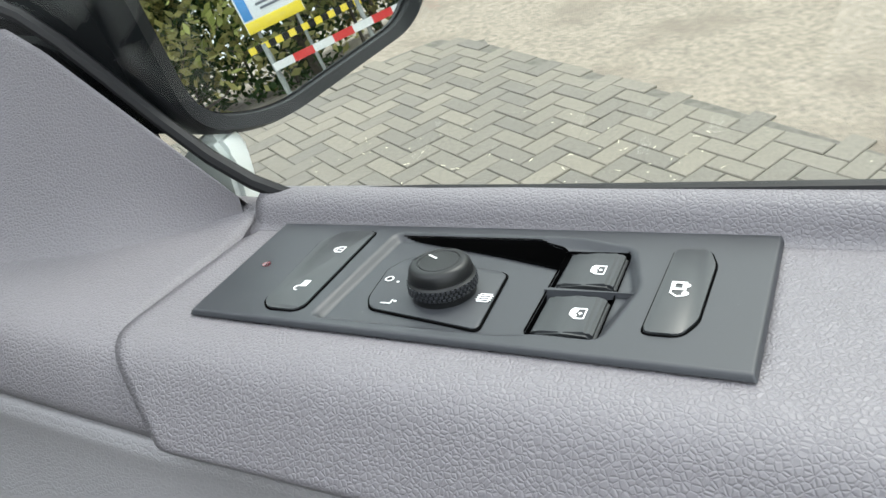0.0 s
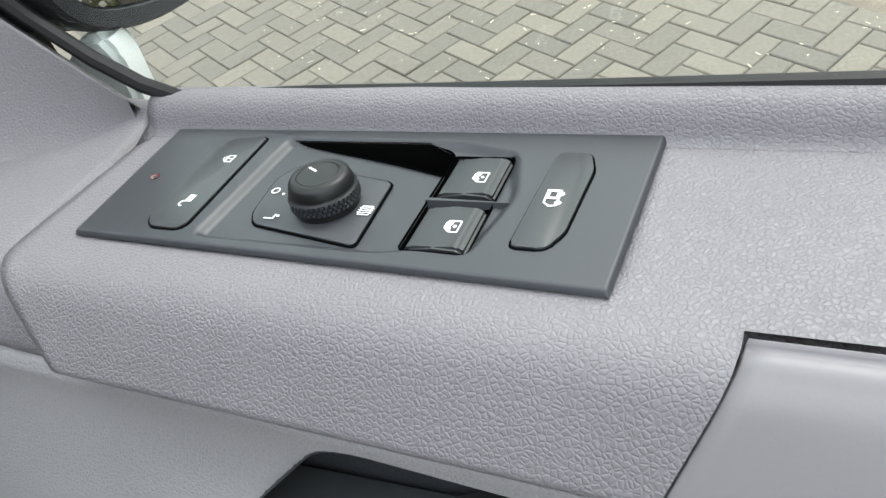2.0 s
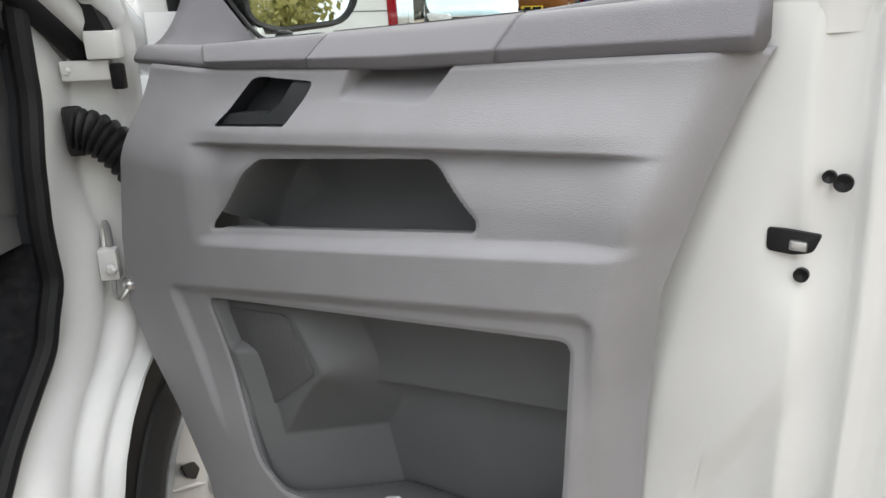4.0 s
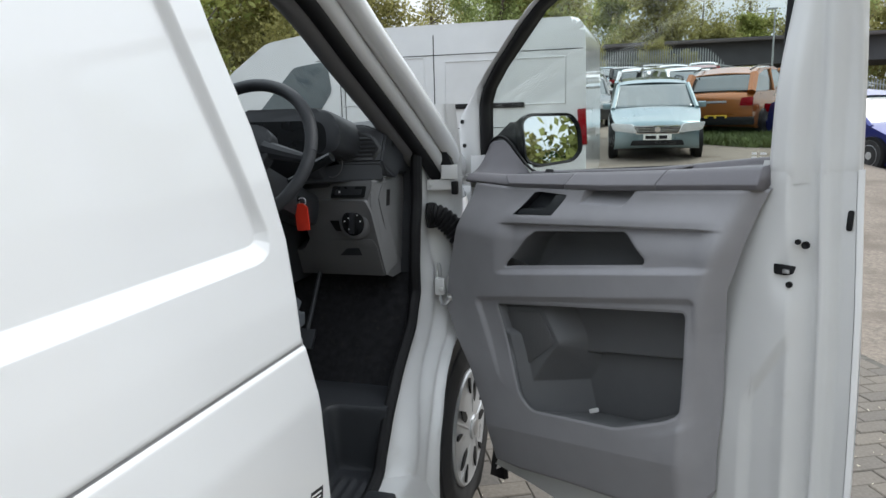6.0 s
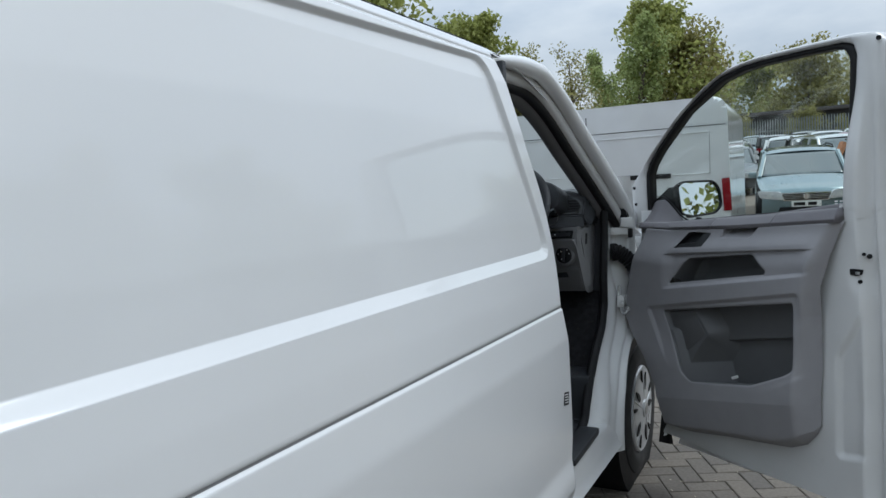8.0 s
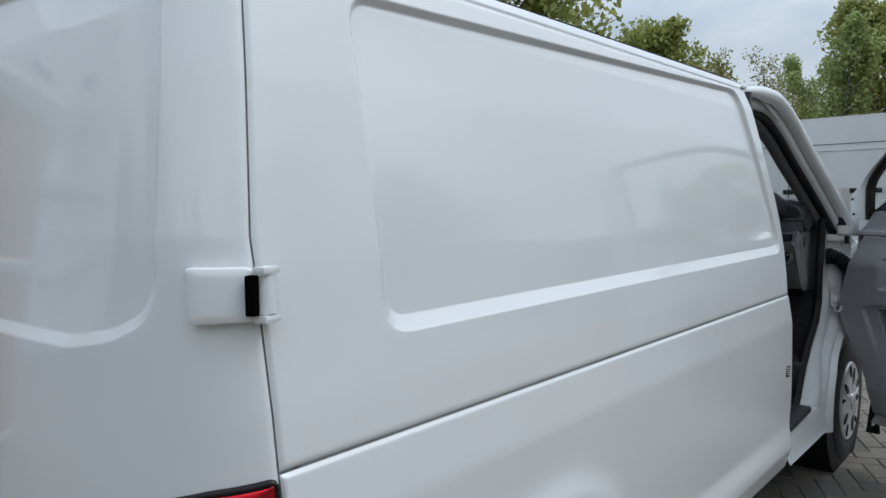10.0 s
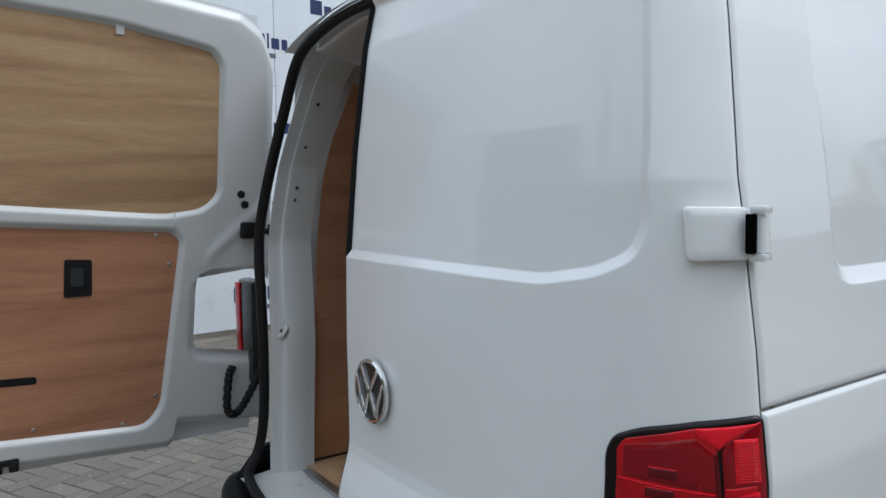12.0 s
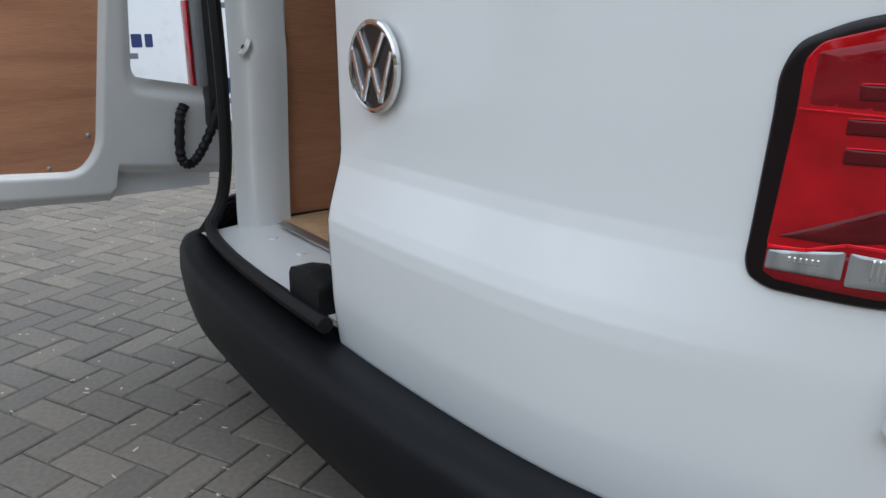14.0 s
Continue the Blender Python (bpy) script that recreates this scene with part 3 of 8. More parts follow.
# Windscreen and cab glass.
sheet("windscreen", np.linspace(-1.78, -0.13, 24), np.linspace(0, 1, 14), lambda a, b: (a + (a + 0.952) * -0.06 * b, 4.02 - 0.92 * b + 0.10 * (1 - ((a + 0.952) / 0.83) ** 2) * (1 - 0.4 * b), 1.24 + 0.63 * b), GLASS, van, "tinted windscreen").visible_shadow = False
win_l = inside(rounded([(2.85, 1.26), (3.78, 1.26), (3.72, 1.42), (3.22, 1.76), (2.85, 1.80)], 0.06))
sheet("passenger_door", np.linspace(2.7, 4.0, 66), np.linspace(1.15, 1.88, 40), lambda a, b: (-1.904 - side_x(b) - 0.002, np.minimum(a, 4.08 - 1.45 * np.maximum(b - 1.25, 0)), b), WHITE, van, holes=[win_l])
sheet("passenger_door_trim", np.linspace(2.72, 3.95, 50), np.linspace(0.45, 1.25, 20), lambda a, b: (-1.80 + 0 * a, a, b), DARK_TRIM, van)
sheet("passenger_window", np.linspace(2.83, 3.8, 12), np.linspace(1.24, 1.82, 8), lambda a, b: (-1.904 - side_x(b) + 0.012, np.minimum(a, 4.02 - 1.45 * np.maximum(b - 1.25, 0)), b), GLASS, van).visible_shadow = False

# Cab floor, step well and bulkhead.
bm = bmesh.new()
box(bm, (1.40, 1.1, 0.04), Matrix.Translation((-1.135, 3.33, 0.60)), 0.004)
box(bm, (0.33, 0.27, 0.04), Matrix.Translation((-0.275, 3.745, 0.60)), 0.004)
box(bm, (0.33, 0.16, 0.04), Matrix.Translation((-0.275, 2.85, 0.60)), 0.004)
part("cab_floor", bm, CARPET, van, "dark ribbed cab floor mat")
well = inside(rounded([(-0.245, 2.93), (-0.262, 3.20), (-0.292, 3.455), (-0.08, 3.47), (-0.08, 2.93)], 0.04))


def well_shape(a, b):
    d = well(a, b)
    rib = 0.005 * ss(-0.2, 0.6, np.sin((a + 0.10 * b) * 2 * math.pi / 0.034)) * ss(-0.03, -0.05, d) * ss(3.40, 3.36, b)
    return a, b, 0.625 - 0.19 * ss(0.006, -0.026, d) + rib


sheet("step_well", np.linspace(-0.50, -0.118, 80), np.linspace(2.86, 3.70, 200), well_shape, DARK_TRIM, van, "dark moulded entry step with ribs")
sheet("door_sill", np.linspace(2.88, 3.60, 40), np.linspace(0, 1, 14), lambda a, b: (-0.125 + 0.12 * b, a, 0.435 - 0.02 * b - 0.115 * ss(0.6, 1.0, b)), WHITE_IN, van)
bm = bmesh.new()
box(bm, (0.085, 0.34, 0.03), Matrix.Translation((-0.07, 3.13, 0.44)) @ Matrix.Rotation(radians(3), 4, "X"), 0.012)
part("sill_step", bm, DARK_TRIM, van, "black step tread on the sill")
bm = bmesh.new()
box(bm, (1.7, 0.03, 1.45), Matrix.Translation((-0.952, 2.62, 1.15)), 0.005)
part("bulkhead", bm, DARK_TRIM, van, "dark bulkhead behind the seats")
sheet("toe_board", np.linspace(-1.8, -0.14, 20), np.linspace(0, 1, 10), lambda a, b: (a, 3.62 + 0.28 * b, 0.60 + 0.55 * b), CARPET, van)
sheet("cab_headlining", np.linspace(-1.78, -0.13, 10), np.linspace(2.6, 3.1, 8), lambda a, b: (a, b, 1.90 - 0.06 * ss(2.6, 3.2, b)), DASH_GREY, van)


# Dashboard, seen from the driver's doorway.
dash_line = [(3.51, 1.425), (3.54, 1.46), (3.64, 1.475), (3.82, 1.44), (4.05, 1.31)]
dash_face = [(4.0, 1.25), (3.64, 1.24), (3.55, 1.30), (3.51, 1.37)] + dash_line
bm = bmesh.new()
prism(bm, [(y, z) for y, z in dash_face], 1.44, Matrix.Translation((-0.325, 0, 0)) @ Matrix(((0, 0, -1, 0), (1, 0, 0, 0), (0, 1, 0, 0), (0, 0, 0, 1))), 0.015, both=True)
dashboard = part("dashboard", bm, DASH, van, "dark dashboard top with air vents")
DASH_CORNER = [(-0.34, 3.66, 1.465), (-0.16, 3.73, 1.42), (-0.34, 3.82, 1.44), (-0.15, 3.84, 1.40), (-0.34, 4.05, 1.31), (-0.15, 3.98, 1.30), (-0.34, 3.72, 1.27), (-0.165, 3.74, 1.29), (-0.15, 3.95, 1.27)]
# Instrument hood ahead of the steering wheel.
bm = bmesh.new()
prism(bm, rounded([(-0.20, 0), (0.20, 0), (0.17, 0.13), (-0.17, 0.13)], 0.06), 0.20, Matrix.Translation((-0.42, 3.68, 1.325)) @ Matrix.Rotation(radians(78), 4, "X"), 0.015, both=True)
part("instrument_hood", bm, DASH, van)
bm = bmesh.new()
prism(bm, rounded([(-0.15, 0.01), (0.15, 0.01), (0.14, 0.105), (-0.14, 0.105)], 0.04), 0.006, Matrix.Translation((-0.42, 3.485, 1.355)) @ Matrix.Rotation(radians(78), 4, "X"))
part("instrument_panel", bm, GLOSSBLACK, van)
# Side vent in its own wedge-shaped block.
YZX = Matrix(((0, 0, 1, 0), (1, 0, 0, 0), (0, 1, 0, 0), (0, 0, 0, 1)))


def hull(name, pts, mat_, parent, label="", bevel=0.008):
    bm = bmesh.new()
    for q in pts:
        bm.verts.new(q)
    bmesh.ops.convex_hull(bm, input=bm.verts[:])
    bmesh.ops.delete(bm, geom=[v for v in bm.verts if not v.link_faces], context="VERTS")
    bmesh.ops.dissolve_limit(bm, angle_limit=radians(8), verts=bm.verts[:], edges=bm.edges[:])
    bmesh.ops.bevel(bm, geom=bm.edges[:], offset=bevel, segments=2, affect="EDGES", clamp_overlap=True)
    return part(name, bm, mat_, parent, label)


vent_m = Matrix.Translation((-0.26, 3.63, 1.385)) @ Matrix.Rotation(radians(18), 4, "Z") @ Matrix.Rotation(radians(74), 4, "X")
hood_m = Matrix.Translation((-0.195, 3.535, 1.385)) @ Matrix.Rotation(radians(-14), 4, "Z") @ Matrix.Rotation(radians(82), 4, "X")
hull("dash_corner", DASH_CORNER, DASH, van, bevel=0.008)
vent = hull("air_vent", [vent_m @ Vector(q) for q in ((-0.075, 0.062, 0.0), (-0.045, -0.056, 0.004), (0.090, -0.056, 0.004), (0.104, 0.036, -0.004), (0.04, 0.060, -0.004))] + [(-0.152, 3.780, 1.362), (-0.152, 3.795, 1.340), (-0.152, 3.725, 1.276), (-0.172, 3.68, 1.284), (-0.17, 3.72, 1.416), (-0.25, 3.80, 1.455), (-0.28, 3.80, 1.30)], DASH, van, "dark side air vent block", 0.006)
hull("dash_lip", [vent_m @ Vector(q) for q in ((-0.160, -0.114, 0.004), (-0.150, -0.086, 0.0), (-0.050, -0.058, 0.004), (0.088, -0.060, 0.002), (0.093, -0.110, -0.004), (-0.16, -0.11, -0.06), (0.09, -0.108, -0.06))], DASH, van, bevel=0.004)
bm = bmesh.new()
prism(bm, rounded([(-0.055, 0.048), (0.030, 0.038), (0.070, 0.022), (0.093, -0.016), (0.070, -0.048), (-0.044, -0.050)], 0.006), 0.004, vent_m @ Matrix.Translation((0, 0, 0.001)), 0.0015)
part("vent_frame", bm, GLOSSBLACK, vent)
bm = bmesh.new()
prism(bm, rounded([(-0.047, 0.041), (0.027, 0.031), (0.062, 0.016), (0.083, -0.016), (0.065, -0.041), (-0.038, -0.043)], 0.006), 0.003, vent_m @ Matrix.Translation((0, 0, 0.0034)))
part("vent_opening", bm, BLACK, vent)
for x0, x1, y in ((-0.036, 0.062, -0.034), (-0.037, 0.070, -0.022), (-0.038, 0.076, -0.010), (-0.040, 0.070, 0.003), (-0.041, 0.060, 0.016)):
    bm = bmesh.new()
    box(bm, (x1 - x0, 0.004, 0.008), vent_m @ Matrix.Translation(((x0 + x1) / 2, y, 0.008)) @ Matrix.Rotation(radians(35), 4, "X"), 0.001)
    part("vent_slat", bm, DASH, vent)
bm = bmesh.new()
box(bm, (0.006, 0.012, 0.010), vent_m @ Matrix.Translation((0.012, -0.001, 0.011)), 0.002)
part("vent_tab", bm, DASH, vent)
bm = bmesh.new()
prism(bm, [(3.715, 1.400), (3.765, 1.352), (3.752, 1.352), (3.708, 1.376)], 0.004, Matrix.Translation((-0.163, 0, 0)) @ YZX)
part("vent_opening", bm, BLACK, vent)
bm = bmesh.new()
tube(bm, [hood_m @ Vector((-0.118 + 0.038 * math.cos(i * math.pi / 16), -0.052 + 0.038 * math.sin(i * math.pi / 16), -0.03)) for i in range(33)], 0.0016, 6)
part("dial_ring", bm, DASH_GREY, van, "pale instrument dial ring")
# Lower panel in grey: upright fascia with the switch bank, knee panel below the fold.
fascia_m = Matrix.Translation((-0.262, 3.601, 1.246)) @ Matrix.Rotation(radians(-8), 4, "Z") @ Matrix.Rotation(radians(82), 4, "X")
knee_m = Matrix.Translation((-0.256, 3.612, 1.152)) @ Matrix.Rotation(radians(-10), 4, "Z") @ Matrix.Rotation(radians(110), 4, "X")
bm = bmesh.new()
prism(bm, rounded([(-0.184, 0.014), (-0.113, 0.028), (0.078, 0.036), (0.076, 0.010), (0.066, -0.016), (0.064, -0.040), (-0.190, -0.042)], 0.006), 0.08, fascia_m @ Matrix.Translation((0, 0, -0.08)), 0.004)
fascia = part("dash_fascia", bm, DASH_GREY, van, "grey dashboard fascia with a switch bank")
bm = bmesh.new()
prism(bm, rounded([(-0.184, 0.070), (0.060, 0.074), (0.070, 0.038), (0.070, -0.060), (0.070, -0.186), (-0.468, -0.216), (-0.412, -0.124), (-0.223, -0.113), (-0.187, -0.068), (-0.190, -0.030)], 0.008), 0.08, knee_m @ Matrix.Translation((0, 0, -0.08)), 0.005)
lower = part("lower_dash", bm, DASH_GREY, van, "grey lower dashboard panel")
bm = bmesh.new()
prism(bm, rounded([(-0.163, -0.085), (-0.145, -0.070), (0.052, -0.056), (0.062, -0.080), (0.064, -0.180), (-0.222, -0.196)], 0.008), 0.003, knee_m @ Matrix.Translation((0, 0, -0.0005)), 0.0012)
glovebox = part("fuse_cover", bm, DASH_GREY, lower)
bm = bmesh.new()
prism(bm, rounded([(-0.051, -0.094), (-0.005, -0.089), (0.001, -0.115), (-0.084, -0.121)], 0.004), 0.002, knee_m @ Matrix.Translation((0, 0, 0.0012)))
part("finger_recess", bm, DARK_TRIM, glovebox)
bm = bmesh.new()
prism(bm, rounded([(-0.055, 0.015), (0.060, 0.018), (0.054, -0.016), (-0.062, -0.021)], 0.004), 0.006, fascia_m @ Matrix.Translation((0, 0, -0.001)), 0.002)
part("switch_bank", bm, GLOSSBLACK, fascia, "gloss black switch bank")
bm = bmesh.new()
prism(bm, rounded([(-0.045, 0.007), (0.048, 0.009), (0.044, -0.008), (-0.048, -0.011)], 0.003), 0.003, fascia_m @ Matrix.Translation((0, 0, 0.0035)), 0.001)
part("blank_switch", bm, DARK_TRIM, fascia)
bm = bmesh.new()
box(bm, (0.006, 0.006, 0.0005), fascia_m @ Matrix.Translation((-0.030, -0.001, 0.0068)))
part("switch_mark", bm, MARK, fascia)
SW_M = knee_m @ Matrix.Translation((0.001, 0.0, 0.0)) @ Matrix.Rotation(radians(-20), 4, "X")
bm = bmesh.new()
lathe(bm, [(0.056, -0.012), (0.052, 0.004), (0.048, 0.007), (0.041, 0.008), (0.040, 0.004)], SW_M, 44)
part("switch_rim", bm, DASH_GREY, lower)
bm = bmesh.new()
lathe(bm, [(0.040, 0.003), (0.039, 0.009), (0.036, 0.011), (0.0, 0.012)], SW_M, 40)
part("light_switch", bm, GLOSSBLACK, lower, "round rotary light switch")
bm = bmesh.new()
box(bm, (0.016, 0.066, 0.014), SW_M @ Matrix.Rotation(radians(-6), 4, "Z") @ Matrix.Translation((0.002, 0, 0.016)), 0.004)
part("switch_grip", bm, DARK_TRIM, lower)
for x, y in ((-0.004, 0.016), (-0.004, -0.018), (-0.026, 0.004), (0.030, 0.006), (0.020, 0.024)):
    bm = bmesh.new()
    box(bm, (0.004, 0.004, 0.0006), SW_M @ Matrix.Translation((x, y, 0.0236 if abs(x) < 0.01 else 0.0122)))
    part("switch_mark", bm, MARK, lower)
bm = bmesh.new()
prism(bm, rounded([(-0.088, 0.002), (-0.051, 0.003), (-0.049, -0.033), (-0.074, -0.033)], 0.004), 0.003, knee_m @ Matrix.Translation((0, 0, -0.001)))
part("dimmer_slot", bm, BLACK, lower)
# Dash end, facing the doorway: body, cover and its slot.
cap = hull("dash_end", [fascia_m @ Vector((0.070, 0.035, -0.001)), fascia_m @ Vector((0.062, -0.040, -0.001)), knee_m @ Vector((0.068, 0.038, -0.001)), knee_m @ Vector((0.066, -0.184, -0.001)), fascia_m @ Vector((0.03, 0.03, -0.07)), knee_m @ Vector((0.03, -0.18, -0.07))] + [(-0.178, y, z) for y, z in ((3.655, 1.286), (3.640, 1.272), (3.607, 1.228), (3.690, 1.030), (3.720, 0.957), (3.87, 1.28), (3.87, 0.955))], DASH_GREY, van, "grey dashboard end", 0.004)
bm = bmesh.new()
prism(bm, rounded([(3.652, 1.262), (3.690, 1.272), (3.862, 1.270), (3.845, 1.003), (3.708, 1.030), (3.622, 1.224)], 0.008), 0.004, Matrix.Translation((-0.179, 0, 0)) @ YZX, 0.0015)
part("end_cover", bm, DASH_GREY, cap)
bm = bmesh.new()
prism(bm, rounded([(3.680, 1.195), (3.688, 1.244), (3.714, 1.243), (3.705, 1.194)], 0.003), 0.003, Matrix.Translation((-0.1765, 0, 0)) @ YZX)
part("airbag_slot", bm, BLACK, cap)
bm = bmesh.new()
box(bm, (1.30, 0.30, 0.30), Matrix.Translation((-1.15, 3.68, 1.08)), 0.03)
part("dash_body", bm, DASH, van)
bm = bmesh.new()
box(bm, (0.10, 0.34, 0.10), Matrix.Translation((-0.41, 3.45, 1.245)) @ Matrix.Rotation(radians(-22), 4, "X"), 0.03)
column = part("steering_column", bm, DASH, van)
bm = bmesh.new()
tube(bm, [(-0.37, 3.43, 1.29), (-0.31, 3.42, 1.318), (-0.275, 3.42, 1.340), (-0.225, 3.42, 1.362)], [0.010, 0.009, 0.014, 0.015], 10)
part("column_stalk", bm, GLOSSBLACK, column)
# Steering wheel.
sw_m = Matrix.Translation((-0.405, 3.27, 1.385)) @ Matrix.Rotation(radians(62), 4, "X")
bm = bmesh.new()
ring = [(0.194 * math.cos(i * math.pi / 30), 0.194 * math.sin(i * math.pi / 30), 0) for i in range(61)]
tube(bm, [sw_m @ Vector(p) for p in ring], 0.0165, 12)
wheel_s = part("steering_wheel", bm, DASH, van, "dark leather steering wheel")
bm = bmesh.new()
prism(bm, rounded([(-0.085, -0.05), (0.085, -0.05), (0.095, 0.04), (0.05, 0.065), (-0.05, 0.065), (-0.095, 0.04)], 0.03), 0.035, sw_m @ Matrix.Translation((0, 0, -0.01)), 0.012)
part("airbag_cover", bm, DASH, wheel_s)
bm = bmesh.new()
lathe(bm, [(0.027, 0), (0.030, 0.003), (0.033, 0.0)], sw_m @ Matrix.Translation((0, 0.005, 0.025)), 28)
part("centre_ring", bm, DASH_GREY, wheel_s)
for a0, a1, mm in ((-6, 0, DASH), (186, 180, DASH)):
    bm = bmesh.new()
    c, s = math.cos(radians(a0)), math.sin(radians(a0))
    tube(bm, [sw_m @ Vector((0.07 * c, 0.07 * s + 0.01, 0.01)), sw_m @ Vector((0.18 * c, 0.18 * s, 0))], [0.024, 0.013], 10)
    part("wheel_spoke", bm, mm, wheel_s)
bm = bmesh.new()
prism(bm, rounded([(-0.03, -0.175), (0.03, -0.175), (0.065, -0.05), (-0.065, -0.05)], 0.012), 0.014, sw_m @ Matrix.Translation((0, 0, 0)), 0.005)
part("wheel_spoke", bm, SILVER, wheel_s, "silver lower spoke")
# Driver's seat.
bm = bmesh.new()
prism(bm, rounded([(2.72, 0.93), (3.12, 0.96), (3.24, 0.99), (3.29, 0.95), (3.28, 0.86), (3.20, 0.83), (2.72, 0.82)], 0.05, 6), 0.48, Matrix.Translation((-0.265, 0, 0.03)) @ Matrix(((0, 0, -1, 0), (1, 0, 0, 0), (0, 1, 0, 0), (0, 0, 0, 1))), 0.045, 4, both=True)
seat = part("driver_seat", bm, FABRIC, van, "dark fabric driver's seat cushion")
bm = bmesh.new()
prism(bm, rounded([(2.70, 0.86), (3.24, 0.86), (3.295, 0.84), (3.25, 0.60), (2.70, 0.60)], 0.03), 0.44, Matrix.Translation((-0.285, 0, 0.0)) @ Matrix(((0, 0, -1, 0), (1, 0, 0, 0), (0, 1, 0, 0), (0, 0, 0, 1))), 0.02, both=True)
part("seat_base", bm, DARK_TRIM, seat)
bm = bmesh.new()
box(bm, (0.46, 0.13, 0.62), Matrix.Translation((-0.50, 2.72, 1.22)) @ Matrix.Rotation(radians(-10), 4, "X"), 0.05, 4)
part("seat_back", bm, FABRIC, seat)
# Pedals.
for px in (-0.66, -0.54, -0.43):
    bm = bmesh.new()
    tube(bm, [(px, 3.72, 0.98), (px, 3.60, 0.80)], 0.008, 8)
    box(bm, (0.06, 0.012, 0.065), Matrix.Translation((px, 3.585, 0.78)) @ Matrix.Rotation(radians(-35), 4, "X"), 0.004)
    part("pedal", bm, DARK_TRIM, van)


# Small printed sticker at the foot of the doorway.
bm = bmesh.new()
box(bm, (0.001, 0.052, 0.045), Matrix.Translation((0.0018, 2.798, 0.728)) @ Matrix.Rotation(radians(-10), 4, "X"))
sticker = part("sticker", bm, BLACK, van, "small black printed sticker")
for k in range(4):
    bm = bmesh.new()
    box(bm, (0.0006, 0.040 - 0.008 * (k % 2), 0.003), Matrix.Translation((0.0026, 2.798, 0.742 - 0.009 * k)) @ Matrix.Rotation(radians(-10), 4, "X"))
    part("print_bar", bm, MARK, sticker, smooth=False)

# ---- wheels ----
def road_wheel(at, face):
    e = Matrix.Translation(at) @ Matrix.Rotation(radians(90 * face), 4, "Y")
    bm = bmesh.new()
    lathe(bm, [(0.205, -0.20), (0.27, -0.212), (0.315, -0.20), (0.333, -0.17), (0.336, -0.105), (0.333, -0.04), (0.315, -0.012), (0.27, 0.002), (0.225, -0.004), (0.205, -0.016)], e, 72)
    w = part("wheel", bm, TYRE, van, "worn black tyre with silver wheel trim")
    for k in range(60):
        a = 2 * math.pi * k / 60
        for da, dz, tw in ((0.0, -0.045, 20), (0.04, -0.165, -20)):
            bm = bmesh.new()
            box(bm, (0.006, 0.010, 0.052), e @ Matrix.Rotation(a + da, 4, "Z") @ Matrix.Translation((0.3335, 0, dz)) @ Matrix.Rotation(radians(tw), 4, "X"), 0.0)
            part("tread_block", bm, TYRE, w, smooth=False)
    bm = bmesh.new()
    lathe(bm, [(0.212, -0.02), (0.214, -0.004), (0.207, 0.003), (0.196, 0.000), (0.12, 0.006), (0.07, 0.010), (0.045, 0.012), (0.043, 0.018), (0.036, 0.020), (0.0, 0.021)], e, 60)
    trim = part("wheel_trim", bm, SILVER, w, "silver plastic wheel trim")
    for k in range(5):
        m = e @ Matrix.Rotation(2 * math.pi * k / 5 + 0.3, 4, "Z")
        for outline in ([(0.088, -0.010), (0.125, -0.024), (0.186, -0.012), (0.150, 0.008), (0.105, 0.012)], [(0.120, 0.052), (0.150, 0.060), (0.182, 0.076), (0.176, 0.094), (0.140, 0.072)]):
            bm = bmesh.new()
            prism(bm, rounded(outline, 0.008), 0.006, m @ Matrix.Translation((0, 0, 0.0035)))
            part("trim_slot", bm, BLACK, trim)
        bm = bmesh.new()
        tube(bm, [m @ Vector((r, 0.020 + 0.16 * (r - 0.05) ** 1.2, z)) for r, z in ((0.055, 0.009), (0.10, 0.006), (0.15, 0.002), (0.198, -0.002))], [0.004, 0.006, 0.006, 0.004], 8)
        part("trim_spoke", bm, SILVER, trim)
    bm = bmesh.new()
    lathe(bm, [(0.030, 0.018), (0.030, 0.0225), (0.026, 0.0235), (0.0, 0.0225)], e, 28)
    part("hub_cap", bm, STEEL, trim)
    bm = bmesh.new()
    lathe(bm, [(0.20, -0.15), (0.205, -0.06), (0.0, -0.06)], e, 40)
    part("rim", bm, BLACK, w)
    return w


road_wheel((-0.012, WHEEL_F + 0.02, HUB_Z), 1)
road_wheel((-0.035, WHEEL_R, HUB_Z), 1)
road_wheel((-1.875, WHEEL_F, HUB_Z), -1)
road_wheel((-1.87, WHEEL_R, HUB_Z), -1)


# ---- the open driver's door; u runs from the hinge outwards, v towards the cab side ----
DOOR_A = radians(35)
DU, DN, DO = Vector((math.cos(DOOR_A), -math.sin(DOOR_A), 0)), Vector((-math.sin(DOOR_A), -math.cos(DOOR_A), 0)), Vector((0, 3.9, 0))
DOOR = Matrix(((DU.x, 0, DN.x, DO.x), (DU.y, 0, DN.y, DO.y), (0, 1, 0, 0), (0, 0, 0, 1)))  # local x: u, y: height, z: v


def dpos(u, v, z):
    return DO + DU * float(u) + DN * float(v) + Vector((0, 0, float(z)))


def dgrid(u, v, z):
    return DO.x + DU.x * u + DN.x * v, DO.y + DU.y * u + DN.y * v, z + 0 * u


# The ledge with its switches falls a little towards the glass.
TILT_C = DO + Vector((0, 0, 1.272))
TILT_0 = Matrix.Translation(TILT_C) @ Matrix.Rotation(radians(-7.6), 4, DU) @ Matrix.Translation(-TILT_C)
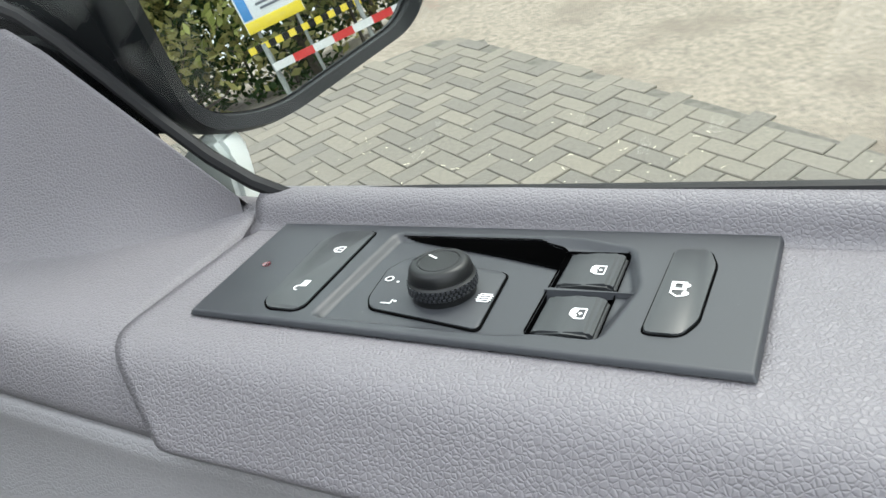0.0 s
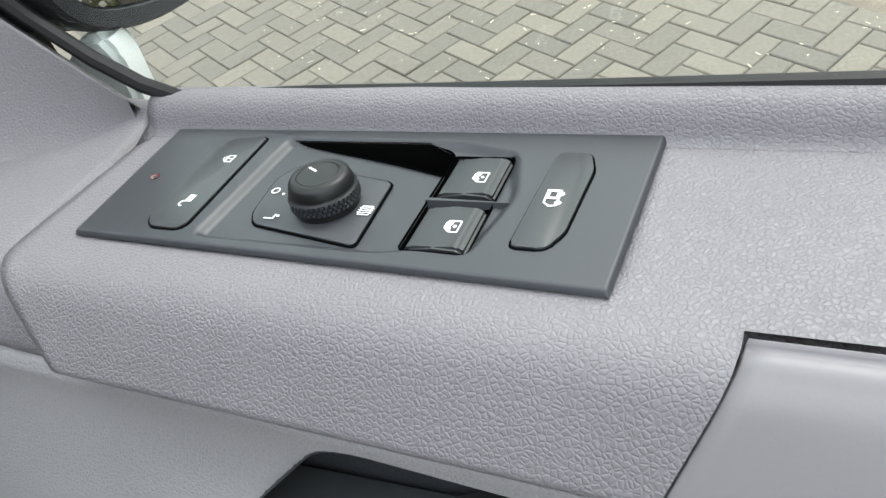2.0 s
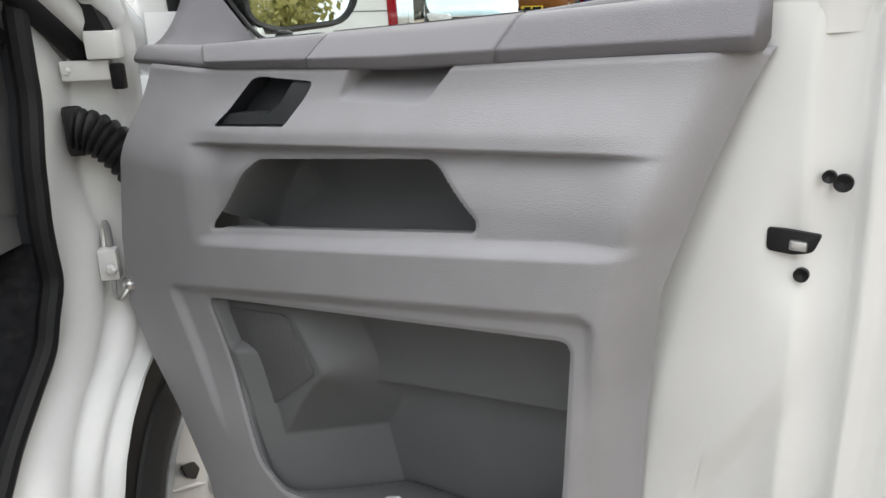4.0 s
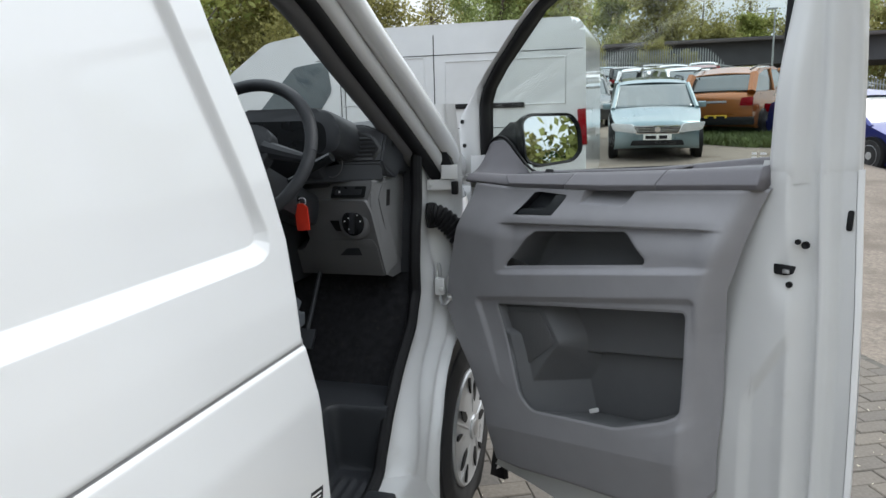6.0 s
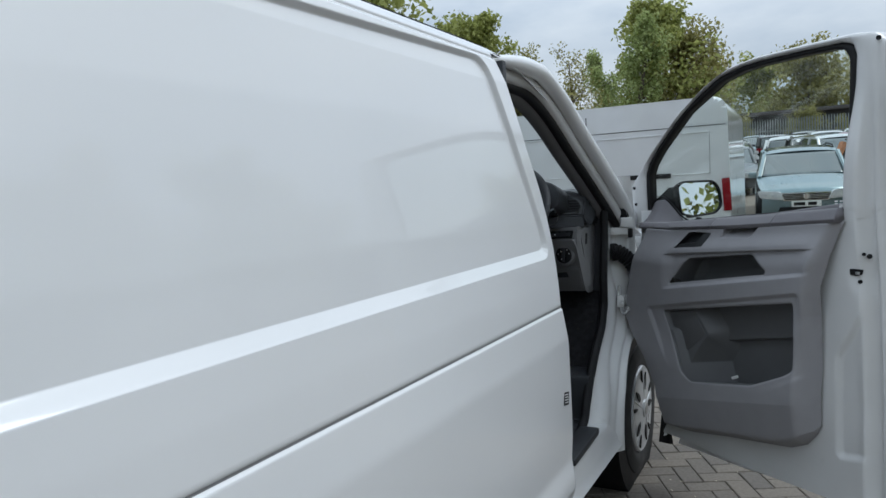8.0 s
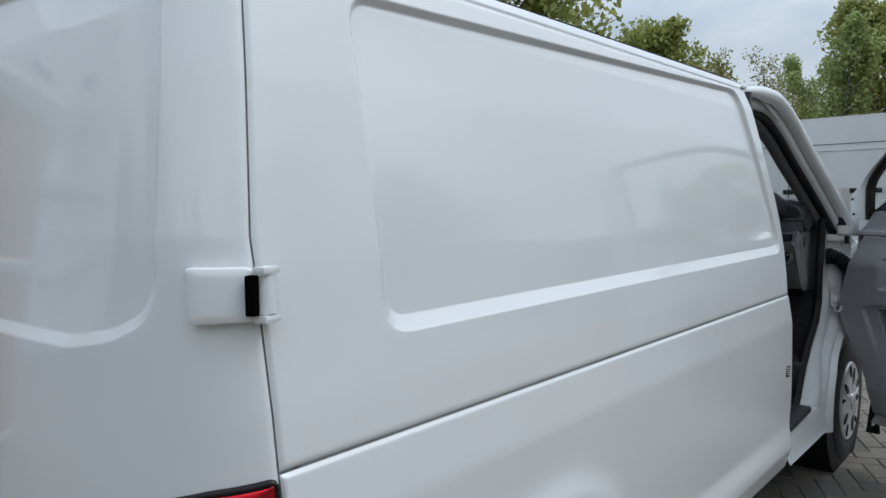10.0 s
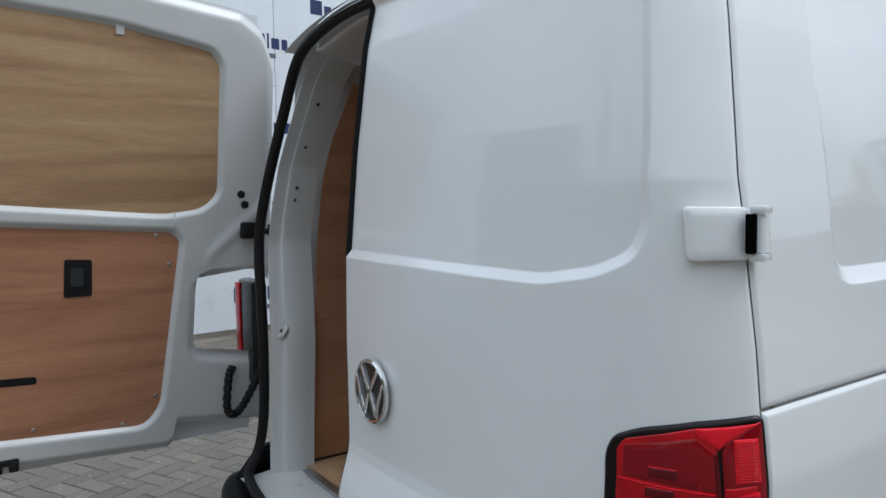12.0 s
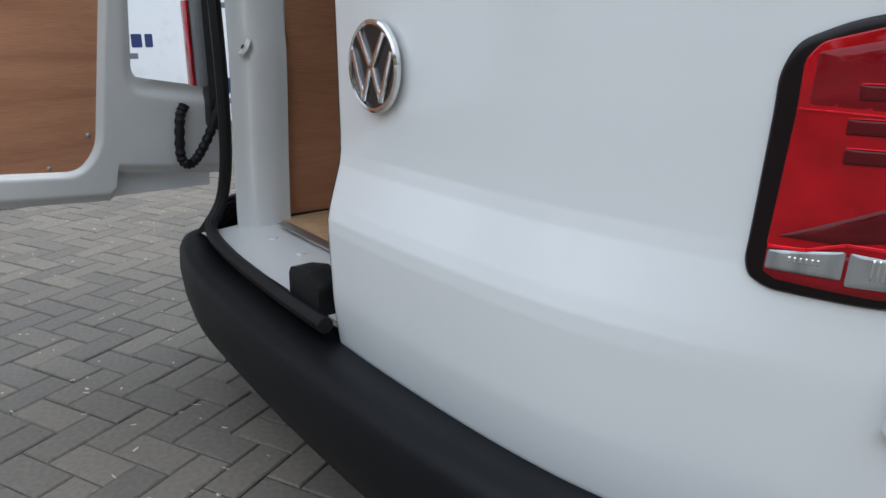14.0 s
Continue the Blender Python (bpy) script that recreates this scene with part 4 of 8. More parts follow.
# The waistline climbs towards the latch.
LIFT_C = dpos(0.37, -0.03, 1.272)
LIFT = Matrix.Translation((0, 0, 0.022)) @ Matrix.Translation(LIFT_C) @ Matrix.Rotation(math.atan(0.066), 4, DN) @ Matrix.Translation(-LIFT_C)
TILT = LIFT @ TILT_0


def tilted(u, v, z, f=1.0):
    p = dpos(u, v, z)
    return LIFT @ (p + (TILT_0 @ p - p) * f)


def rise(u):
    return 0.022 + 0.066 * (u - 0.37)


# Inner steel, then the outer skin.
diag = inside(rounded([(0.985, 0.80), (1.13, 1.02), (1.16, 1.0), (1.165, 0.45), (0.985, 0.42)], 0.03))
UL = np.array([(0.24, 0.10), (0.36, 0.15), (0.53, 0.12), (0.66, 0.055), (0.75, -0.03), (0.84, -0.065), (0.96, -0.05), (1.10, -0.01), (1.30, 0.0)])


def edge_u(z):
    """The door's rear edge, leaning forward towards the top."""
    return np.interp(z, [0.25, 0.52, 0.64, 0.80, 0.92, 1.02, 1.13, 1.25, 1.37], [1.190, 1.188, 1.187, 1.184, 1.181, 1.178, 1.172, 1.165, 1.160])


def slim(u, z):
    return (1.195 - edge_u(z)) * ss(0.98, 1.10, u)


def door_inner(a, b):
    ul = np.interp(b, UL[:, 0], UL[:, 1])
    u = ul + (1.195 - ul) * a
    z = 0.25 + (b - 0.25) * ((1.225 + 0.125 * ss(0.992, 1.004, u)) - 0.25) / 1.09
    v = -0.050 - 0.055 * ss(1.085, 1.125, u) - 0.03 * ss(1.150, 1.165, u) + 0.012 * np.exp(-((u - 1.138) / 0.006) ** 2)
    v = v - 0.014 * ss(0.012, -0.02, diag(u, z)) * ss(1.13, 1.05, u)
    v = v - 0.012 * np.exp(-(((u - 1.09) / 0.03) ** 2 + ((z - 1.10) / 0.05) ** 2))
    return dgrid(u - slim(u, z), v, z + 0.02 * ss(0.6, 0.2, u) * ss(0.4, 0.24, z))


card_hole = inside(rounded([(0.20, 0.55), (0.20, 1.15), (0.80, 1.20), (0.90, 1.02), (0.90, 0.60), (0.70, 0.55)], 0.03))
latch_hole = inside(rounded([(1.048, 1.120), (1.093, 1.112), (1.090, 1.100), (1.075, 1.092), (1.057, 1.092)], 0.006))
door = sheet("driver_door", np.linspace(0, 1, 260), np.linspace(0.25, 1.34, 240), door_inner, WHITE_IN, van, "open white driver's door with grey trim card", holes=[lambda a, b: card_hole(np.interp(b, UL[:, 0], UL[:, 1]) * (1 - a) + 1.195 * a, 0.25 + (b - 0.25) * 0.975 / 1.09)])
sheet("door_skin", np.linspace(0, 1, 60), np.linspace(0.25, 1.31, 60), lambda a, b: dgrid(np.interp(b, UL[:, 0], UL[:, 1]) + (edge_u(b) + 0.003 - np.interp(b, UL[:, 0], UL[:, 1])) * a, -0.175 + 0.03 * ((b - 0.8) / 0.55) ** 2 + 0 * a, b - 0.055 + 0.066 * np.maximum(1.2 * a - 0.45, 0)), WHITE, door)
for edge, u_of in (("door_edge", lambda b: edge_u(b) + 0.0015), ("door_edge", lambda b: np.interp(b, UL[:, 0], UL[:, 1]))):
    sheet(edge, np.linspace(0, 1, 10), np.linspace(0.25, 1.33, 60), lambda a, b, u_of=u_of: dgrid(u_of(b) + 0.006 * np.sin(a * math.pi), -0.05 - 0.12 * a - (0.085 * (1 - a) if u_of(b).max() > 1 else 0), b), WHITE, door)
sheet("door_edge", np.linspace(0.1, 1.2, 40), np.linspace(0, 1, 8), lambda a, b: dgrid(a, -0.05 - 0.12 * b, 0.25 - 0.008 * np.sin(b * math.pi) + 0.02 * ss(0.6, 0.2, a)), WHITE, door)

# Window frame, seal and glass.
F_OUT = [(-0.10, 1.24), (-0.115, 1.34), (-0.122, 1.43), (-0.10, 1.47), (-0.01, 1.555), (0.165, 1.72), (0.355, 1.862), (0.50, 1.925), (0.63, 1.942), (0.83, 1.946), (1.03, 1.946), (1.10, 1.935), (1.13, 1.90), (1.142, 1.75), (1.153, 1.55), (1.162, 1.32), (1.163, 1.30)]
F_MID = [(-0.015, 1.26), (-0.022, 1.40), (-0.022, 1.50), (0.0, 1.555), (0.055, 1.62), (0.225, 1.78), (0.43, 1.893), (0.55, 1.918), (0.63, 1.924), (0.83, 1.926), (0.98, 1.924), (1.022, 1.910), (1.034, 1.87), (1.022, 1.60), (1.014, 1.32), (1.014, 1.30)]
F_IN = [(0.0, 1.27), (0.0, 1.40), (0.0, 1.50), (0.02, 1.545), (0.075, 1.61), (0.245, 1.765), (0.44, 1.872), (0.55, 1.898), (0.63, 1.905), (0.83, 1.908), (0.95, 1.906), (0.99, 1.895), (1.005, 1.86), (0.997, 1.60), (0.988, 1.32), (0.99, 1.26)]
def shut_v(u):
    return -0.050 - 0.055 * ss(1.085, 1.125, u) - 0.03 * ss(1.150, 1.165, u) + 0.012 * np.exp(-((u - 1.138) / 0.006) ** 2)


def frame_place(u, w, z):
    b = float(ss(1.80, 1.45, z)) if u > 0.9 else 0.0
    low = float(shut_v(u + float(slim(u, z)))) + 0.0015 - 0.005 * float(ss(1.338, 1.305, z)) if w > -0.03 else -0.165
    return dpos(u, (1 - b) * (-0.105 + w) + b * low, z)


fr = ring_between("window_frame", F_OUT, F_MID, frame_place, WHITE_IN, door, thick=0.06, crown=0.016, n=160)
ring_between("window_seal", F_MID, F_IN, lambda u, w, z: dpos(u, -0.112 + w, z), BLACK, door, "black window seal", thick=0.04, crown=0.008, n=160)
bm = bmesh.new()
prism(bm, F_MID, 0.004, DOOR @ Matrix.Translation((0, 0, -0.142)))
part("window_glass", bm, GLASS, door, "tinted door glass", smooth=False).visible_shadow = False
bm = bmesh.new()
for bu, bw in ((0.93, 0.012), (0.952, 0.016), (0.975, 0.010)):
    for bz in (1.348, 1.358):
        box(bm, (bw, 0.005, 0.0004), DOOR @ Matrix.Translation((bu, bz, -0.1375)))
part("glass_etching", bm, MARK, door)

# Trim card: one moulded face with pockets, ridges and a cup.
CL = np.array([(0.28, 0.19), (0.32, 0.178), (0.40, 0.166), (0.53, 0.142), (0.657, 0.075), (0.75, 0.0), (0.83, -0.042), (0.90, -0.038), (0.956, -0.03), (1.04, -0.006), (1.25, 0.052), (1.32, 0.06)])
CR = np.array([(0.28, 0.930), (0.45, 0.932), (0.589, 0.938), (0.734, 0.940), (0.825, 0.945), (0.944, 0.955), (1.05, 0.976), (1.109, 0.988), (1.199, 1.010), (1.25, 1.026), (1.32, 1.045)])
CB = np.array([(0.1, 0.335), (0.2, 0.32), (0.3, 0.325), (0.5, 0.36), (0.80, 0.402), (0.87, 0.435), (0.915, 0.49), (0.945, 0.56)])
pocket_a = inside(rounded([(0.266, 1.012), (0.272, 1.026), (0.346, 1.110), (0.374, 1.130), (0.682, 1.162), (0.700, 1.152), (0.757, 1.102), (0.754, 1.088)], 0.010))
pocket_b = inside(rounded([(0.226, 0.888), (0.882, 0.993), (0.878, 0.735), (0.842, 0.710), (0.699, 0.645), (0.392, 0.596), (0.342, 0.630)], 0.016))
frame_b = inside(rounded([(0.138, 0.889), (0.908, 1.028), (0.914, 0.72), (0.70, 0.60), (0.36, 0.56), (0.25, 0.66)], 0.02))
handle_cut = inside(rounded([(0.287, 1.170), (0.350, 1.238), (0.366, 1.2415), (0.474, 1.2395), (0.440, 1.181)], 0.007))
cup = inside(rounded([(0.523, 1.219), (0.556, 1.300), (0.728, 1.300), (0.664, 1.223)], 0.008))
speaker = inside(rounded([(0.190, 0.864), (0.392, 0.897), (0.456, 0.806), (0.316, 0.684)], 0.012))


def card_top(u):
    return 1.229 + rise(u) + 0.06 * np.maximum(0.23 - u, 0) + 0.030 * (0.40 - np.clip(u, 0.1, 0.6))


def card_face(u, z):
    """How far the card stands out, without its pockets."""
    zb = np.interp(u, CB[:, 0], CB[:, 1])
    v = 0.004 + 0.056 * ss(0.0, 0.16, card_top(u) - z) + 0.006 * ss(0.85, 0.62, z)
    fade = ss(0.22, 0.30, u) * ss(0.975, 0.86, u)
    crease, ridge = 1.145 + 0.075 * (u - 0.284), 0.985 + 0.1606 * (u - 0.182)
    v = v + 0.006 * ss(-0.004, 0.020, z - crease) * ss(0.065, 0.02, z - crease) * fade
    v = v - 0.020 * ss(0.002, -0.006, z - crease) * ss(-0.012, 0.006, z - ridge) * fade
    v = v - 0.012 * ss(0.010, -0.012, frame_b(u, z)) * ss(0.62, 0.80, z)
    v = v - 0.20 * np.maximum(0, 0.496 + 0.187 * (u - 0.277) - z) * ss(0.93, 0.90, u)
    v = v - 0.038 * np.clip((z - 1.217) / 0.035, 0, 1.3) * ss(0.002, -0.005, cup(u, z))
    v = v - 0.003 * ss(0.007, 0.0, np.minimum(pocket_a(u, z), pocket_b(u, z)))
    cl, cr = np.interp(z, CL[:, 0], CL[:, 1]), np.interp(z, CR[:, 0], CR[:, 1])
    edge = np.minimum(np.minimum(u - cl, (cr - u) * 0.6), (z - zb) * 0.8)
    return v - (v + 0.045) * (1 - ss(-0.001, 0.045, edge)) ** 2


def card_uz(a, b):
    z0 = np.minimum(b, 1.25)
    u = np.interp(z0, CL[:, 0], CL[:, 1]) * (1 - a) + np.interp(z0, CR[:, 0], CR[:, 1]) * a
    zb = np.interp(u, CB[:, 0], CB[:, 1])
    top = card_top(u)
    return u, top - (1.25 - z0) * (top - zb) / (1.25 - 0.30)


def card_shape(a, b):
    lip = np.clip((b - 1.25) / 0.02, 0, 1)
    u, z = card_uz(a, b)
    return dgrid(u, card_face(u, z) - 0.003 * ss(0.006, 0.0, card_top(u) - z) * (1 - lip) - 0.045 * lip ** 1.3, z + 0.001 * np.sin(lip * math.pi))


card = sheet("trim_card", np.linspace(0, 1, 430), np.r_[np.linspace(0.30, 1.25, 420), 1.2515, 1.2535, 1.256, 1.262, 1.27], card_shape, GREY_CARD, door, "dark grey moulded door card with storage pockets", holes=[lambda a, b, sd=sd: sd(*card_uz(a, b)) for sd in (pocket_a, pocket_b, handle_cut)])


def map_pocket(u, z):
    d = pocket_a(u, z)
    return dgrid(u, card_face(u, z) - 0.0015 - 0.095 * ss(0.0, -0.012, d) - 0.015 * ss(-0.012, -0.05, d), z - 0.045 * ss(0.0, -0.015, d) * ss(0.08, 0.0, z - (1.014 + 0.155 * (u - 0.27))))


def door_bin(u, z):
    """The large lower bin: stepped back wall, sloping near end, speaker block."""
    d = pocket_b(u, z)
    face = card_face(u, z) - 0.0015
    step = z - (0.775 + 0.184 * (u - 0.477))
    back = -0.050 - 0.036 * ss(0.004, -0.010, step)
    near = (u - 0.232) * 0.897 + (z - 0.890) * 0.442
    slope = 0.045 - 0.85 * np.maximum(near - 0.004, 0) - 0.9 * ss(0.80, 0.95, z)
    block = 0.020 - 1.3 * np.maximum(speaker(u, z) - 0.004, 0)
    deep = np.maximum(np.maximum(back, slope), block)
    deep = np.minimum(deep, face)
    return dgrid(u, face + (deep - face) * ss(0.0, -0.010, d), z - 0.085 * ss(0.0, -0.020, d) * ss(0.80, 0.64, z))


# Pocket insides, in a darker grey than the card face.
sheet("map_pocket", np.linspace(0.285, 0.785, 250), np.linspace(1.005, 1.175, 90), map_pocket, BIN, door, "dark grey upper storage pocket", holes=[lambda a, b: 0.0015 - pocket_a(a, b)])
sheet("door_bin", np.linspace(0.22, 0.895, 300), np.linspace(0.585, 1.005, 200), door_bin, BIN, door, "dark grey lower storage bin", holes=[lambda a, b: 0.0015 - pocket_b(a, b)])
bm = bmesh.new()
prism(bm, rounded([(0.222, 0.862), (0.386, 0.888), (0.444, 0.805), (0.320, 0.702)], 0.010), 0.003, DOOR @ Matrix.Translation((0, 0, 0.0195)), 0.001)
part("speaker_grille", bm, material("speaker_grille_plastic", (0.11, 0.11, 0.112), 0.6, bump=1.0, bump_scale=260, style="mesh", depth=0.002), door, "perforated speaker grille")
bm = bmesh.new()
box(bm, (0.030, 0.012, 0.010), DOOR @ Matrix.Translation((0.600, 0.652, 0.030)) @ Matrix.Rotation(radians(25), 4, "Z"), 0.003)
part("bin_clip", bm, WHITE_IN, door, "pale clip in the bin")
# Door release: dark cup with its lever.
SLOPE = Matrix(((1, 0, 0, 0), (0, 1, 0, 0), (0, -0.36, 1, 0.36 * 1.239 + 0.006), (0, 0, 0, 1)))
REL = rounded([(0.287, 1.170), (0.350, 1.238), (0.366, 1.2415), (0.474, 1.2395), (0.440, 1.181)], 0.007)
bm = bmesh.new()
low = [bm.verts.new(DOOR @ SLOPE @ Vector((x, y, -0.034))) for x, y in REL]
top = [bm.verts.new(DOOR @ SLOPE @ Vector((x, y, -0.0005))) for x, y in REL]
bm.faces.new(low)
for i in range(len(low)):
    bm.faces.new((low[i], low[(i + 1) % len(low)], top[(i + 1) % len(low)], top[i]))
part("release_cup", bm, DARK_TRIM, door, "dark door release cup")
bm = bmesh.new()
prism(bm, rounded([(0.2905, 1.172), (0.306, 1.188), (0.394, 1.195), (0.414, 1.209), (0.431, 1.2385), (0.470, 1.2380), (0.438, 1.1825)], 0.005), 0.026, DOOR @ SLOPE @ Matrix.Translation((0, 0, -0.030)), 0.004)
part("release_lever", bm, SWITCH_BTN, door, "dark door release lever")

# Waist ledge in grained plastic, in pieces with fine joints.
BACK = [(-0.042, 1.2742), (-0.080, 1.2742), (-0.1155, 1.2742), (-0.1185, 1.2742), (-0.1215, 1.2765), (-0.125, 1.284), (-0.129, 1.2885), (-0.135, 1.2905), (-0.141, 1.289), (-0.143, 1.276)]
FRONT = [(-0.030, 1.2280), (-0.006, 1.2286), (-0.0015, 1.2298), (0.0012, 1.2330), (0.0048, 1.2385), (0.0052, 1.2410), (0.0035, 1.2440), (-0.0020, 1.2520), (-0.0085, 1.2610), (-0.0130, 1.2665), (-0.0180, 1.2705), (-0.0240, 1.2730), (-0.031, 1.2740)]
LEDGE = FRONT + BACK


def ledge_piece(name, u0, u1, mat_, label="", section=LEDGE, lean=0.024, dip=False, hollow=False, climb=0.0):
    n = max(2, int((u1 - u0) / 0.006))
    sec = smooth_line([Vector((v, z, 0)) for v, z in section], 4)
    verts, k = [], len(sec)
    for i in range(n + 1):
        t = i / n
        for s in sec:
            # Joints lean over the front face alone.
            f = min(1, max(0, (1.2742 - s.y) / 0.045)) * min(1, max(0, (s.x + 0.034) / 0.012))
            skew = -2.2 * t if u0 < 0.1 else -2.2 + 3.2 * t if u0 < 0.3 else 1.0 if u1 < 1 else 1.0 - t
            uu = u0 + (u1 - u0) * t - lean * f * skew
            zz = s.y - (0.03 if dip and 0.236 < uu < 0.444 and -0.1175 < s.x < -0.0425 else 0.0)
            if hollow:
                zz -= 0.042 * float(ss(0.548, 0.566, uu) * ss(0.765, 0.745, uu) * ss(-0.031, -0.040, s.x) * ss(-0.122, -0.108, s.x))
            zz += climb * max(0.0, 0.23 - uu) + 0.030 * (0.40 - min(0.6, max(0.1, uu))) * min(1, max(0, (1.2742 - s.y) / 0.045)) * (1 if s.x > -0.07 else 0)
            verts.append(tilted(uu, s.x, zz, float(1 - ss(0.6, 1.02, uu))))
    faces = [(i * k + j, (i + 1) * k + j, (i + 1) * k + j + 1, i * k + j + 1) for i in range(n) for j in range(k - 1)]
    if u0 != 0.484:
        faces.append(tuple(range(k)))
    if u1 != 0.484:
        faces.append(tuple(n * k + j for j in range(k - 1, -1, -1)))
    return raw(name, verts, faces, mat_, door, label)


ledge_piece("waist_ledge", 0.2005, 0.4840, GREY_SOFT, "grained grey waist ledge", dip=True)
ledge_piece("waist_ledge", 0.4840, 0.7765, GREY_SOFT, "grained grey waist ledge with finger hollow", [(-0.029, 1.2290), (-0.0285, 1.2728), (-0.030, 1.2738)] + BACK, 0.0, hollow=True)
ledge_piece("pull_handle", 0.4852, 0.7765, GREY_SMOOTH, "smooth grey pull handle", FRONT[:-2] + [(-0.0215, 1.2728), (-0.0255, 1.2728), (-0.0275, 1.2715), (-0.0278, 1.2285)])
ledge_piece("waist_ledge", 0.7778, 1.018, GREY_SOFT, "grained grey waist ledge")
END = [(-0.060, 1.2280), (-0.016, 1.2290), (-0.0060, 1.2310), (-0.0030, 1.2360), (-0.004, 1.2420), (-0.010, 1.2540), (-0.018, 1.2640), (-0.029, 1.2690), (-0.045, 1.2715), (-0.080, 1.2730), (-0.110, 1.2745), (-0.135, 1.2820), (-0.142, 1.2790)]
ledge_piece("ledge_end", 0.030, 0.1990, GREY_SOFT, "", END, 0.024, climb=0.06)


# Mirror triangle at the window's front corner.
def sail_shape(a, b):
    u = -0.03 + 0.222 * a
    zt = np.interp(u, [-0.03, 0.01, 0.03, 0.080, 0.10, 0.192], [1.300, 1.366, 1.376, 1.376, 1.362, 1.274])
    vb = np.interp(u, [-0.03, 0.06, 0.13, 0.192], [-0.018, -0.022, -0.060, -0.122])
    zb = 1.272 + vb * 0.133
    c = np.clip(b, 0, 1)
    v = vb + (-0.126 - vb) * c ** 0.75
    z = zb + (zt - zb) * c ** 1.7
    back = np.clip(b - 1, 0, 1)
    return dgrid(u, v - 0.012 * back, z - 0.02 * back + rise(u))


sheet("mirror_triangle", np.linspace(0, 1, 70), np.r_[np.linspace(0, 1, 40), 1.3, 2.0], sail_shape, GREY_SOFT, door, "grained grey trim triangle")
bm = bmesh.new()
tube(bm, smooth_line([dpos(u, v, z + rise(u)) for u, v, z in ((-0.02, -0.134, 1.335), (0.022, -0.134, 1.383), (0.085, -0.134, 1.379), (0.196, -0.136, 1.277), (0.30, -0.139, 1.2688), (0.6, -0.139, 1.272), (0.98, -0.139, 1.274))], 5), 0.0042, 8)
part("glass_seal", bm, BLACK, door)

# Door mirror.
MN = Vector((0.62, -0.77, 0.16)).normalized()
MT = Vector((0, 0, 1)).cross(MN).normalized()
MU = MN.cross(MT)
MC = dpos(0.170, -0.255, 1.376)
MM = Matrix(((MT.x, MU.x, MN.x, MC.x), (MT.y, MU.y, MN.y, MC.y), (MT.z, MU.z, MN.z, MC.z), (0, 0, 0, 1)))
m_out = rounded([(-0.112, -0.070), (-0.116, 0.065), (-0.085, 0.088), (0.080, 0.086), (0.110, 0.045), (0.113, -0.04), (0.078, -0.076), (-0.06, -0.088)], 0.05, 6)
bm = bmesh.new()
rings = []
for f, d in ((0.975, 0.012), (1.0, 0.004), (1.0, -0.02), (0.93, -0.065), (0.78, -0.10), (0.5, -0.118), (0.2, -0.122)):
    rings.append([bm.verts.new(MM @ Vector((x * f, y * f, d))) for x, y in m_out])
inn = [bm.verts.new(MM @ Vector((x * 0.90, y * 0.90, 0.008))) for x, y in m_out]
back = [bm.verts.new(MM @ Vector((x * 0.89, y * 0.89, -0.004))) for x, y in m_out]
rings = [back, inn] + rings
for a, b in zip(rings, rings[1:]):
    for i in range(len(a)):
        bm.faces.new((a[i], a[(i + 1) % len(a)], b[(i + 1) % len(a)], b[i]))
bm.faces.new(rings[-1])
bm.faces.new(rings[0][::-1])
mirror = part("door_mirror", bm, BUMPER, door, "black door mirror")
bm = bmesh.new()
prism(bm, [(x * 0.885, y * 0.885) for x, y in m_out], 0.003, MM @ Matrix.Translation((0, 0, -0.001)))
part("mirror_glass", bm, MIRROR, door, "mirror glass", smooth=False)
bm = bmesh.new()
for q in [dpos(-0.03, -0.16, 1.305), dpos(-0.025, -0.17, 1.375), dpos(0.03, -0.20, 1.435), dpos(0.08, -0.15, 1.362), dpos(0.085, -0.15, 1.305), dpos(0.06, -0.19, 1.300)] + [MM @ Vector(q) for q in ((-0.100, -0.072, -0.012), (-0.104, 0.062, -0.012), (-0.085, -0.07, -0.085), (-0.085, 0.07, -0.085), (-0.03, 0.07, -0.095), (-0.03, -0.07, -0.095))]:
    bm.verts.new(q)
bmesh.ops.convex_hull(bm, input=bm.verts[:])
bmesh.ops.delete(bm, geom=[v for v in bm.verts if not v.link_faces], context="VERTS")
bmesh.ops.dissolve_limit(bm, angle_limit=radians(12), verts=bm.verts[:], edges=bm.edges[:])
part("mirror_arm", bm, BUMPER, door)
bm = bmesh.new()
prism(bm, rounded([(-0.03, 1.27), (0.0, 1.365), (0.08, 1.365), (0.10, 1.345), (0.10, 1.27)], 0.01), 0.03, DOOR @ Matrix.Translation((0, 0, -0.172)), 0.006)
part("mirror_foot", bm, BUMPER, door)
hull("door_shoulder", [dpos(u, v, z) for u, z in ((0.105, 1.258), (0.125, 1.284), (0.150, 1.303), (0.164, 1.304), (0.170, 1.292), (0.166, 1.250)) for v in (-0.152, -0.172)], WHITE, door, bevel=0.004)

# ---- switch panel on the ledge; local x along the ledge, y towards the glass ----
PZ = 1.2752


def flat(u, v, h=0.0):
    return dpos(u / 1000, v / 1000, PZ + h / 1000)


def ppos(u, v, h=0.0):
    """A point in millimetres of u and v on the panel."""
    return TILT @ flat(u, v, h)


PANEL = TILT @ Matrix(((DU.x, -DN.x, 0, DO.x), (DU.y, -DN.y, 0, DO.y), (0, 0, 1, PZ), (0, 0, 0, 1)))


